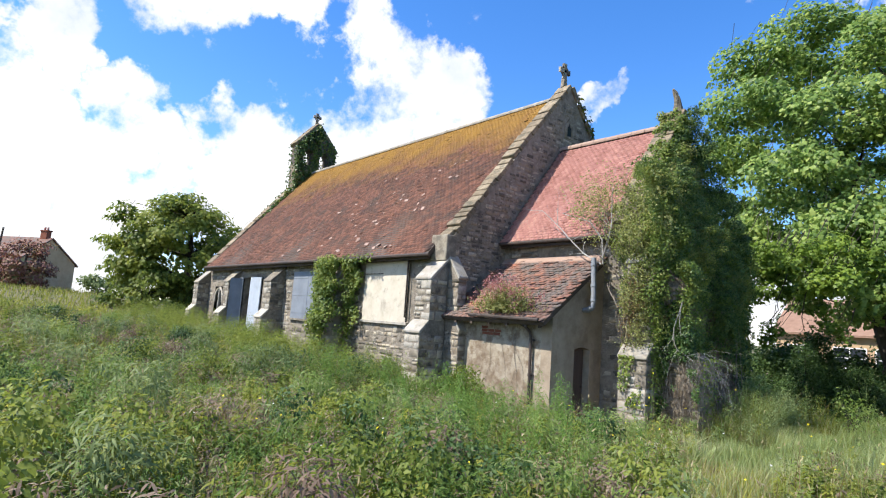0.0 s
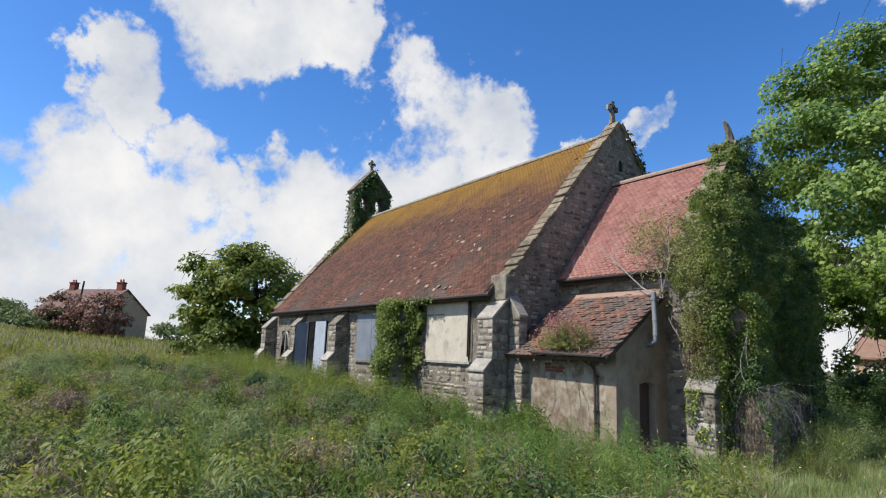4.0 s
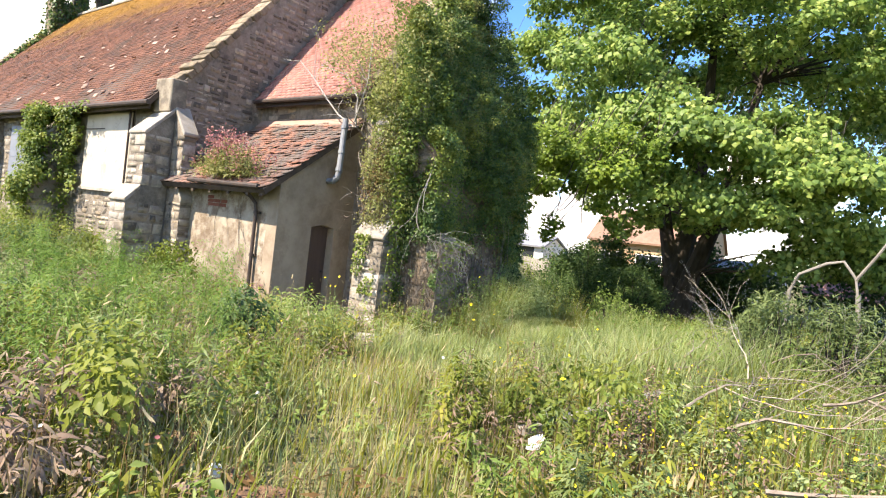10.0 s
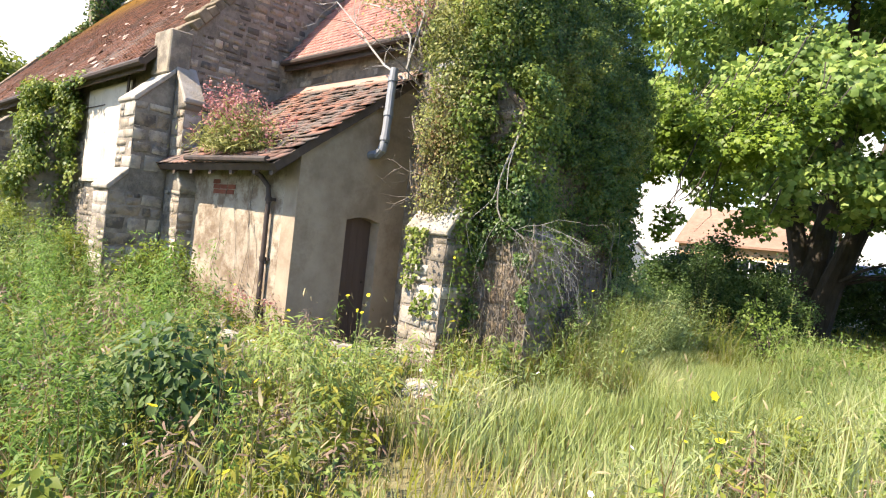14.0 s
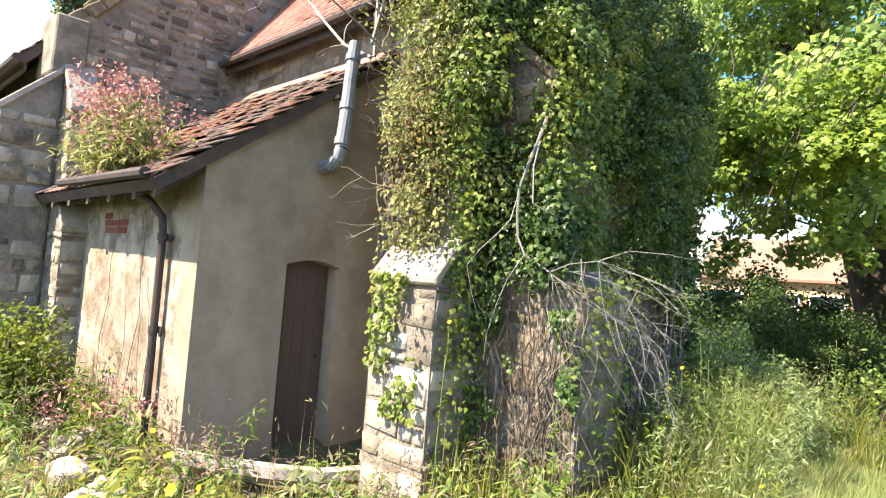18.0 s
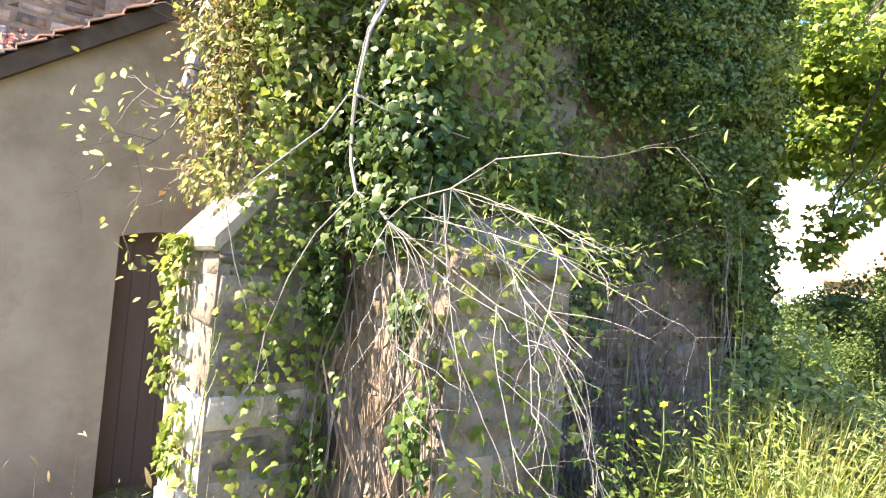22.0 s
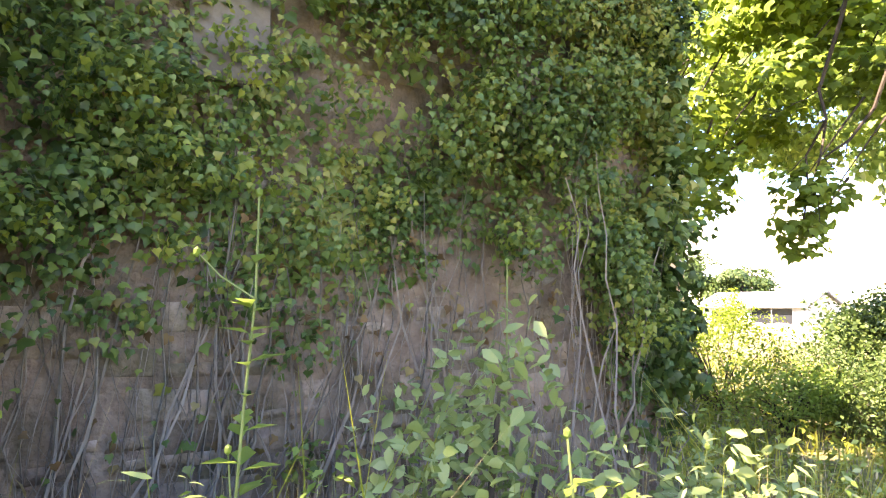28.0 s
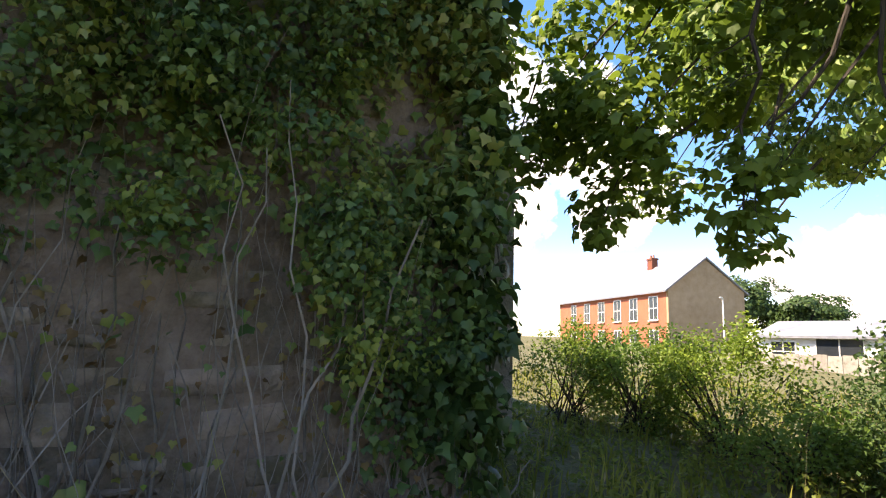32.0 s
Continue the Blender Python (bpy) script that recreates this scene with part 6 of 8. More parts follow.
part_mesh("foliage", leaves("foliage", LEAF_OVAL, sp, unit_rand(len(sp)) + (0.2, -0.5, 0.8), unit_rand(len(sp)), rng.uniform(0.03, 0.06, len(sp))), M["shrub"], shrub2, kind="stuff")

# ---- trees ----
def tree(name, label, base, trunk_r, stems, clumps, leaf, leaf_size, per, key, bark="bark", flat=0.4, rad=0.9, group="", low=()):
    """A tree: stems as lists of points, limbs from them to the clumps, and a crown of leaves in drooping clumps."""
    t = thing(name, label, "tree", base, group)
    bm = bmesh.new()
    forks = []
    for pts in stems:
        tube(bm, pts, [trunk_r * (1.25 - 0.9 * k / (len(pts) - 1)) if k else trunk_r * 1.5 for k in range(len(pts))], 10)
        forks += [Vector(p) for p in pts[1:]]
    part("trunk", bm, M[bark], t, "dark ridged trunk")
    bm = bmesh.new()
    for c, r in clumps:
        c = Vector(c)
        f = min(forks, key=lambda q: (q - c).length + max(0, q.z - c.z) * 1.2)
        mid = f.lerp(c, 0.5) + Vector((random.gauss(0, 0.25), random.gauss(0, 0.25), random.uniform(0.0, 0.5)))
        if (c.z < f.z + 0.3 and (c - f).length > 2.0) or (c - f).length > 4.5:
            f = c + Vector((0.25, 0.5, 1.1)) + Vector(random.gauss(0, 0.2) for _ in range(3))
            tube(bm, [f, f.lerp(c, 0.5) + Vector((0.05, 0, 0.1)), c], [0.012, 0.008, 0.003], 4, cap=False)
            continue
        tube(bm, [f, f.lerp(mid, 0.6) + Vector((0, 0, 0.1)), mid, mid.lerp(c, 0.6) + Vector((0, 0, 0.15)), c], [trunk_r * 0.2, trunk_r * 0.15, trunk_r * 0.1, trunk_r * 0.06, trunk_r * 0.025], 5, cap=False)
    part("limb_mass", bm, M[bark], t, "branching dark limbs", kind="stuff")
    pos, cen = [], []
    for c, r in clumps:
        n = int(per * (r / rad) ** 1.6)
        d = unit_rand(n) * (rng.random((n, 1)) ** 0.4)
        d[:, 2] = d[:, 2] * flat - 0.25 * (d[:, 0] ** 2 + d[:, 1] ** 2)
        pos.append(np.array(c)[None] + d * r)
        cen.append(np.repeat(np.array(c)[None], n, 0))
    pos, cen = np.concatenate(pos), np.concatenate(cen)
    out = pos - cen
    mid = np.array([tuple(c) for c, r in clumps]).mean(0)
    away = cen - mid
    away /= np.linalg.norm(away, axis=1, keepdims=True) + 1e-6
    nrm = out * 0.6 + away * 0.55 + (0, 0, 0.65) + rng.normal(0, 0.45, pos.shape)
    dn = out * 0.8 + (0, 0, -0.7) + rng.normal(0, 0.4, pos.shape)
    part_mesh("crown", leaves("crown", leaf, pos, nrm, dn, rng.uniform(leaf_size * 0.7, leaf_size * 1.3, len(pos))), M[key], t, kind="stuff")
    if low:
        cs, rs = np.array([tuple(c) for c, r in low]), np.array([r for c, r in low])
        # shade under the crown comes from the darker leaf colour
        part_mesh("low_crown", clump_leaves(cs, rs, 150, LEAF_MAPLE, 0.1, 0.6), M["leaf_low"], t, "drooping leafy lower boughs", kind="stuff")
        bm = bmesh.new()
        for c, r in low:
            f = Vector(c) + Vector((0.3, 0.55, 0.9)) + Vector(random.gauss(0, 0.15) for _ in range(3))
            tube(bm, [f, f.lerp(c, 0.5) + Vector((0.06, 0, 0.08)), c], [0.016, 0.011, 0.004], 4, cap=False)
        part("low_limb_mass", bm, M[bark], t, "thin dark drooping twigs", kind="stuff")
    return t


# the big tree beyond the church
TB = Vector((2.5, 18.4, -0.2))


def grown(p):
    """From the crown's own frame, about a trunk at (5, 14.8), to the tree's place and size."""
    return Vector((TB.x + (p.x - 5.0) * 1.08, TB.y + (p.y - 14.8) * 1.18, p.z * 1.14))


big = []
random.seed(11)
boughs = []
k = 0
while len(boughs) < 62 and k < 6000:
    k += 1
    v = Vector(random.gauss(0, 1) for _ in range(3)).normalized() * random.uniform(0.74, 0.98)
    p = Vector((5.0 + v.x * 6.8, 15.0 + v.y * 6.5, 8.4 + v.z * 6.6))
    low = 3.5 if p.x < 6.0 else 3.5 - (p.x - 6.0) * 0.6
    if p.z < low or (abs(p.x - 5) < 2.0 and p.z < 4.2 and p.y < 15.5) or any((p - q).length < 1.75 for q in boughs):
        continue
    boughs.append(p)
boughs += [Vector(p) for p in ((8.6, 11.4, 3.6), (10.3, 12.6, 3.0), (11.3, 14.6, 2.7), (9.7, 10.4, 4.4), (11.0, 16.4, 3.2), (10.9, 12.2, 4.6), (11.8, 15.0, 4.6), (9.3, 13.0, 2.4), (6.4, 10.2, 3.7), (7.7, 10.7, 3.4), (5.0, 10.6, 4.2), (3.6, 10.4, 5.0), (8.8, 10.9, 4.9), (7.0, 9.6, 5.2), (5.4, 9.2, 5.4))]
# each bough is a shelf of leafy sprays that droops at its rim
for b in boughs:
    s_ = random.uniform(0.9, 1.25)
    for m in range(10):
        a, q = m * 2.4 + random.uniform(-0.3, 0.3), math.sqrt((m + 0.5) / 10) * 1.45 * s_
        out = Vector((b.x - 5.0, b.y - 15.0, 0)).normalized()
        p = b + Vector((math.cos(a) * q, math.sin(a) * q, 0.35 * s_ - 0.34 * q * q + random.uniform(-0.15, 0.15))) + out * 0.2
        if p.x > 2.2 or p.z > 5.3:
            big.append((grown(p), random.uniform(0.5, 0.8) * 1.15))
for m in range(34):
    v = Vector(random.gauss(0, 1) for _ in range(3)).normalized() * random.uniform(0.2, 0.6)
    p = Vector((5.0 + v.x * 6.8, 15.0 + v.y * 6.5, 8.6 + v.z * 6.2))
    if p.z > 5:
        big.append((grown(p), random.uniform(0.8, 1.2) * 1.15))


def nearer(p):
    """Low boughs are drawn in towards the gable's corner."""
    return Vector((1.7 + (p[0] - 1.7) * 0.842, 2.3 + (p[1] - 2.3) * 0.842, 1.65 + (p[2] - 1.65) * 0.842))


low_boughs = []
# low boughs that come down to the chancel's corner
random.seed(12)
k = 0
while k < 58:
    p = Vector((random.uniform(-0.9, 4.8), random.uniform(8.4, 11.4), random.uniform(3.3, 6.0)))
    if p.z < (3.3 if p.x < 0.7 else 4.15 + 0.1 * (p.x - 0.7)):
        continue
    low_boughs.append((p, random.uniform(0.35, 0.6)))
    k += 1
for p, r in (((1.55, 9.45, 3.05), 0.32), ((1.4, 9.7, 2.75), 0.34), ((1.25, 10.0, 2.5), 0.26), ((1.75, 9.6, 2.9), 0.22), ((3.1, 9.9, 3.7), 0.4), ((3.3, 10.1, 3.2), 0.35), ((3.6, 10.0, 2.8), 0.3), ((-0.2, 9.6, 3.1), 0.36), ((0.0, 9.4, 2.75), 0.26), ((0.6, 9.3, 3.5), 0.4)):
    low_boughs.append((Vector(p), r))
low_boughs = [(nearer(p), r * 0.86) for p, r in low_boughs]
tree("sycamore_tree", "large sycamore in full leaf with drooping lower boughs", TB, 0.36,
     [[TB, TB + Vector((-0.1, 0.1, 1.6)), TB + Vector((-0.6, 0.2, 3.4)), TB + Vector((-1.2, 0.3, 6.0)), TB + Vector((-1.5, 0.4, 9.5))],
      [TB + Vector((0.1, -0.05, -0.4)), TB + Vector((0.6, -0.1, 1.8)), TB + Vector((1.2, -0.3, 3.6)), TB + Vector((1.8, -0.2, 6.5)), TB + Vector((2.2, 0.2, 9.5))],
      [TB + Vector((-0.1, 0.1, 1.6)), TB + Vector((0.2, 0.6, 4)), TB + Vector((0.3, 0.8, 8)), TB + Vector((0.2, 0.6, 12))]],
     big, LEAF_WIDE, 0.165, 280, "leaf_tree", flat=0.55, rad=1.0, low=low_boughs)

# hanging dark boughs seen against the sky from under the tree
random.seed(5)
bough = thing("hanging_bough", "dark leafless-ended bough hanging from the sycamore", "branch", (1.0, 10.0, 5.0))
for pts in ([(2.3, 9.2, 5.2), (2.1, 9.2, 4.5), (1.85, 9.25, 3.9), (1.88, 9.3, 3.6), (1.62, 9.4, 3.3), (1.6, 9.45, 2.95), (1.45, 9.6, 2.6)], [(2.9, 9.4, 5.0), (2.6, 9.55, 4.0), (2.5, 9.6, 3.4), (2.55, 9.65, 3.0)], [(2.3, 9.9, 4.4), (2.1, 9.8, 3.75), (1.9, 9.7, 3.45), (1.7, 9.6, 3.3)]):
    bm = bmesh.new()
    pts = [nearer(p) for p in pts]
    tube(bm, pts, [0.02 * (1 - 0.8 * k / len(pts)) for k in range(len(pts))], 6)
    for k in range(2, len(pts)):
        twig(bm, pts[k], (random.gauss(0, 0.5), random.gauss(0, 0.4), -0.6), 0.35, 0.006, 1, 0.5, 0.03, 2, 4)
    part("branch", bm, M["bark"], bough)


def round_clumps(c, rx, ry, rz, n, r, zmin=-9, holes=-0.2):
    out, c = [], Vector(c)
    k = 0
    while len(out) < n and k < 5000:
        k += 1
        v = Vector(random.gauss(0, 1) for _ in range(3)).normalized() * random.uniform(0.55, 1.0)
        p = c + Vector((v.x * rx, v.y * ry, v.z * rz))
        if p.z > zmin and noise.noise(p * 0.8) > holes:
            out.append((p, random.uniform(r * 0.7, r * 1.3)))
    return out


random.seed(21)
tree("field_tree", "round dark green tree on the rise", (-34.5, 2.6, 1.7), 0.3, [[(-34.5, 2.6, 1.7), (-34.5, 2.6, 3.5), (-34.2, 2.7, 5.5), (-34.4, 2.5, 8)]],
     round_clumps((-34.5, 1.7, 6.2), 3.6, 4.4, 4.2, 150, 0.95, 2.2), LEAF_QUAD, 0.27, 110, "weed")
tree("field_tree", "low dark bush at the foot of the tree", (-32.5, -0.2, 1.6), 0.1, [[(-32.5, -0.2, 1.6), (-32.5, -0.2, 2.6)]],
     round_clumps((-32.5, 0.2, 2.4), 1.6, 3.2, 1.5, 40, 0.7, 1.6), LEAF_QUAD, 0.22, 110, "weed")
tree("copper_tree", "maroon-leaved tree before the far house", (-66, -7.8, 2.7), 0.2, [[(-66, -7.8, 2.7), (-66, -7.8, 4.2), (-66, -7.7, 6.4)]],
     round_clumps((-66, -7.8, 5.0), 2.6, 2.6, 2.4, 60, 0.8, 2.8), LEAF_QUAD, 0.26, 80, "leaf_red")
tree("copper_tree", "small maroon-leaved tree beside the far house", (-62, -4.4, 2.6), 0.2, [[(-62, -4.4, 2.6), (-62, -4.4, 4.2), (-62, -4.3, 6.4)]],
     round_clumps((-62, -4.4, 5.0), 2.6, 2.8, 2.8, 60, 0.8, 2.8), LEAF_QUAD, 0.26, 80, "leaf_red")
for k, (x, y, s) in enumerate(((-66, -6.2, 2.2), (-66, -11.5, 2.0), (-70, -14, 2.4), (-75, -20, 2.2), (-66, -9, 1.4), (-58, 2.5, 1.6), (-50, 5, 1.8), (-80, -30, 2.6))):
    z = float(ground_z(x, y))
    tree("field_bush", "low green bush on the skyline", (x, y, z), 0.08, [[(x, y, z), (x, y, z + s * 0.6)]], round_clumps((x, y, z + s * 0.6), s * 1.2, s * 1.9, s * 0.9, 22, 0.9, z), LEAF_QUAD, 0.3, 70, "weed_grey", group="skyline bushes")
# scrubby hill on the western skyline
hx, hy = np.meshgrid(np.linspace(-215, -150, 14), np.linspace(-120, 20, 40), indexing="ij")
hz = 2.0 + 14 / (1 + np.exp((hy + 10) / 5.5)) * np.exp(-((hx + 185) / 22) ** 2) + 0.7 * np.sin(hy * 0.5 + hx * 0.2) * np.exp(-((hx + 185) / 22) ** 2)
idx = np.arange(14 * 40).reshape(14, 40)
hill = part_mesh("hill", mesh_np("hill", np.stack([hx, hy, hz - 0.6], -1).reshape(-1, 3), np.stack([idx[:-1, :-1], idx[1:, :-1], idx[1:, 1:], idx[:-1, 1:]], -1).reshape(-1, 4)), M["hillside"], smooth=True)
tagged(hill, "scrubby olive hillside on the skyline", "hill", kind="structure")
m = 150
hy = rng.uniform(-110, 2, m)
cen = np.stack([rng.uniform(-190, -168, m), hy, np.zeros(m)], -1)
cen[:, 2] = 2.0 + 14 / (1 + np.exp((hy + 10) / 5.5)) * np.exp(-((cen[:, 0] + 185) / 22) ** 2) + rng.uniform(-0.8, 0.4, m)
tagged(part_mesh("hill_scrub", clump_leaves(cen, rng.uniform(0.9, 2.2, m), 60, LEAF_QUAD, 0.6), M["leaf_dark"]), "dark scrub on the distant hillside", "scrub", kind="stuff")
# trees behind the terrace and along the far side
for x, y, r, h in ((-37, 59, 3.4, 8.0), (-31, 61, 3.0, 6.0), (-34, 63, 2.4, 6.5), (-14, 60, 3, 6.0), (14, 34, 3.5, 5.5), (20, 30, 4.0, 6.5), (10, 36, 3.2, 5.0)):
    z = float(ground_z(x, y))
    tree("far_tree", "hazy green tree behind the houses", (x, y, z), 0.25, [[(x, y, z), (x, y, z + h * 0.4), (x + 0.3, y, z + h * 0.8)]], round_clumps((x, y, z + h * 0.6), r, r, h * 0.42, 50, 1.1, z + 0.8), LEAF_QUAD, 0.34, 80, "leaf_dark", group="far trees")


# ---- bushes and hedge past the church ----
def bush(name, label, c, rx, ry, rz, n, key, size=0.07, per=130, leaf=LEAF_BROAD, group="", r=0.38):
    x, y, z = c
    g = float(ground_z(x, y))
    t = thing(name, label, "bush", (x, y, g), group)
    bm = bmesh.new()
    cl = round_clumps((x, y, g + rz * 0.95), rx, ry, rz, n, r, g + 0.15, -0.35)
    for q, _ in cl[: min(len(cl), 26)]:
        tube(bm, [(x + random.uniform(-0.3, 0.3) * rx, y + random.uniform(-0.3, 0.3) * ry, g - 0.05), Vector((x, y, g)).lerp(q, 0.6) + Vector((0, 0, 0.1)), q], [0.02, 0.012, 0.005], 4, cap=False)
    part("stem_mass", bm, M["bark"], t, "thin dark branches", kind="stuff")
    pos = np.concatenate([np.array(q)[None] + unit_rand(per) * (rng.random((per, 1)) ** 0.4) * s for q, s in cl])
    nr = unit_rand(len(pos)) + (0, -0.1, 0.8)
    part_mesh("foliage", leaves("foliage", leaf, pos, nr, unit_rand(len(pos)) + (0, 0, -0.3), rng.uniform(size * 0.7, size * 1.35, len(pos))), M[key], t, kind="stuff")
    return t


random.seed(31)
for c, rx, ry, rz, n, key in (((-4.2, 13.0, 0), 1.3, 1.0, 1.0, 40, "fennel"), ((-2.6, 13.4, 0), 1.3, 1.1, 1.1, 42, "leaf_low"), ((-1.1, 14.1, 0), 1.2, 1.0, 0.62, 32, "leaf_dark"), ((-5.8, 12.6, 0), 1.4, 0.9, 1.0, 34, "leaf_low"),
                              ((-1.0, 12.6, 0), 0.8, 0.7, 0.5, 20, "fennel"), ((0.2, 13.2, 0), 0.9, 0.8, 0.55, 22, "leaf_dark")):
    bush("hedge_bush", "leafy sunlit hedge bush", c, rx, ry, rz, n, key, group="hedge past the church", per=170)
# these bushes carry the sycamore's shade in their dark leaf colour
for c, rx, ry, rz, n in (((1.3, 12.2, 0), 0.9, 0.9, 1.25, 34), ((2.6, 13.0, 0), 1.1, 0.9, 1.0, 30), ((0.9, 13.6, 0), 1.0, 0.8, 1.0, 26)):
    bush("dark_bush", "dark bush under the sycamore with tree shade put into its leaf colour", c, rx, ry, rz, n, "leaf_dark", 0.07, 260, group="bushes under the tree")
for c, rx, ry, rz, n in (((-3.6, 22, 0), 1.5, 1.4, 1.15, 44), ((-1.6, 21, 0), 1.1, 1.2, 1.65, 40), ((0.4, 20.5, 0), 1.4, 1.3, 1.2, 44), ((2.2, 22, 0), 1.2, 1.3, 1.8, 44), ((4.4, 23, 0), 1.6, 1.3, 1.3, 40), ((8.5, 19.5, 0), 2.5, 1.6, 1.6, 34), ((11.5, 17.5, 0), 2.2, 1.6, 1.8, 34), ((13.8, 14.8, 0), 1.8, 1.8, 1.4, 26)):
    bush("dark_bush", "dark overgrown shrub on the boundary", c, rx, ry, rz, n, "leaf_dark", 0.13, 130, LEAF_QUAD, "boundary shrubs", 0.7)
bush("bramble", "green bramble bush against the vestry wall", (-1.9, -0.45, 0), 0.8, 0.4, 0.5, 30, "weed", 0.06, 130, LEAF_OVAL, "", 0.24)
bush("bramble", "low dark bramble at the nave wall", (-4.6, -1.0, 0), 0.7, 0.4, 0.35, 22, "weed", 0.06, 110, LEAF_OVAL, "", 0.24)

# ---- houses beyond ----
def house(name, label, base, ang, length, width, eave, ridge, wall, gable_key, roof_key, wins, chimneys=()):
    """A gabled house. base: its near corner; ang: the way its front runs, in degrees; wins: (along, z, w, h) on the front."""
    t = thing(name, label, "house", base)
    m = Matrix.Translation(base) @ Matrix.Rotation(radians(ang), 4, "Z")

    def put(nm, bm, key, par, lab=""):
        bm.transform(m)
        return part(nm, bm, M[key], par, lab)
    bm = bmesh.new()
    box(bm, (0, 0, -0.5), (length, width, eave))
    body = put("wall", bm, wall, t, "")
    for x0, x1 in ((-0.02, 0.25), (length - 0.25, length + 0.02)):
        bm = bmesh.new()
        prism(bm, [(-0.015, -0.5), (width + 0.015, -0.5), (width + 0.015, eave), (width / 2, ridge - 0.1), (-0.015, eave)], "x", x0, x1)
        put("gable_wall", bm, gable_key, t)
    for s in (0, 1):
        bm = bmesh.new()
        y0, y1 = (-0.35, width / 2) if s == 0 else (width + 0.35, width / 2)
        k = (ridge - eave) / (width / 2)
        prism(bm, [(y0, eave - 0.35 * k), (y1, ridge), (y1, ridge + 0.14), (y0, eave - 0.35 * k + 0.14)], "x", -0.2, length + 0.2)
        put("roof", bm, roof_key, t)
    for a, z, w, h in wins:
        bm = bmesh.new()
        for lo, hi in (((a - 0.07, -0.06, z - 0.07), (a, 0.02, z + h + 0.07)), ((a + w, -0.06, z - 0.07), (a + w + 0.07, 0.02, z + h + 0.07)), ((a, -0.06, z - 0.07), (a + w, 0.02, z)), ((a, -0.06, z + h), (a + w, 0.02, z + h + 0.07)),
                       ((a + w / 2 - 0.03, -0.05, z), (a + w / 2 + 0.03, 0.02, z + h)), ((a, -0.05, z + h / 2 - 0.03), (a + w, 0.02, z + h / 2 + 0.03))):
            box(bm, lo, hi)
        wi = put("window", bm, "whitewall", t, "white framed sash window")
        bm = bmesh.new()
        box(bm, (a, -0.03, z), (a + w, -0.01, z + h))
        put("pane", bm, "glass", wi, "dark glass")
        bm = bmesh.new()
        box(bm, (a - 0.12, -0.14, z - 0.15), (a + w + 0.12, 0.01, z - 0.075))
        put("sill", bm, "whitewall", wi)
    for a, y in chimneys:
        bm = bmesh.new()
        box(bm, (a - 0.45, y - 0.3, ridge - 0.8), (a + 0.45, y + 0.3, ridge + 1.0))
        box(bm, (a - 0.52, y - 0.37, ridge + 0.85), (a + 0.52, y + 0.37, ridge + 1.0))
        ch = put("chimney", bm, "brick", t, "brick chimney stack")
        for q in (-0.22, 0.22):
            bm = bmesh.new()
            tube(bm, [(a + q, y, ridge + 1.0), (a + q, y, ridge + 1.35)], [0.13, 0.1], 8)
            put("chimney_pot", bm, "tile_r", ch, "clay chimney pot")
    return t


# terrace: the front faces the church, and runs away to the west
wins = []
for a in (1.7, 5.0, 8.0, 11.3, 14.6, 18.0, 21.3):
    wins += [(a, 3.75, 1.25, 1.9), (a, 0.9, 1.25, 1.9)]
A = Vector((-31.2, 42.7, 0.0))
# the row lies along -x of its own frame, so the frame is turned to start at the far end
ux = Vector((-0.97, 0.25, 0)).normalized()
far_end = A + ux * 22.5
house("terraced_house", "two-storey red brick terrace with slate roof and sash windows", far_end, math.degrees(math.atan2(-ux.y, -ux.x)), 22.5, 7.1, 6.2, 8.9, "brickwall", "buff", "slate",
      [(22.5 - a - 1.1, z, w, h) for a, z, w, h in wins if a < 20], ((14.5, 3.5),))
house("house", "brick house with a pale brown tiled roof and white windows", (-8.6, 36.5, -0.2), 2, 8.4, 7, 3.7, 6.1, "buff", "buff", "pantile", [(0.8, 1.4, 1.6, 1.3), (3.6, 1.4, 1.8, 1.3), (6.0, 1.4, 1.6, 1.3)], ((7.2, 3.5),))
house("bungalow", "low bungalow with pale walls and a grey roof", (-20.3, 38.6, 0.0), 4, 6.6, 5, 2.35, 3.2, "whitewall", "whitewall", "slate", [(0.8, 0.9, 1.4, 1.1), (3.4, 0.2, 2.4, 2.0)])
house("shed", "low shed with an orange-red roof", (6.6, 25.5, 0.0), -5, 3.4, 3, 1.5, 2.4, "whitewall", "whitewall", "tile_r", [])
house("shed", "white painted outbuilding behind the tree", (2.2, 27, 0.0), 2, 3.2, 3, 2.0, 2.5, "whitewall", "whitewall", "slate", [])
house("far_house", "red-roofed house on the skyline with two chimneys", (-78, -10, 2.9), 35, 10, 7, 3.0, 5.6, "buff", "buff", "tile_p", [(2, 1, 1.2, 1.2), (6, 1, 1.2, 1.2)], ((1.0, 3.5), (9.0, 3.5)))
po = thing("telegraph_pole", "leaning wooden telegraph pole on the skyline", "pole", (-70, -6.5, 2.9))
bm = bmesh.new()
tube(bm, [(-70, -6.5, 2.5), (-70, -6.1, 9.0)], [0.14, 0.1], 8)
part("pole", bm, M["bark"], po)
bm = bmesh.new()
box(bm, (-70.7, -6.2, 8.5), (-69.3, -6.1, 8.6))
part("crossarm", bm, M["bark"], po)
lp = thing("street_lamp", "slim pale street lamp before the terrace", "street lamp", (-26.9, 43.8, 0))
bm = bmesh.new()
tube(bm, [(-26.9, 43.8, -0.2), (-26.9, 43.8, 5.2)], [0.08, 0.05], 8)
part("post", bm, M["whitewall"], lp)
bm = bmesh.new()
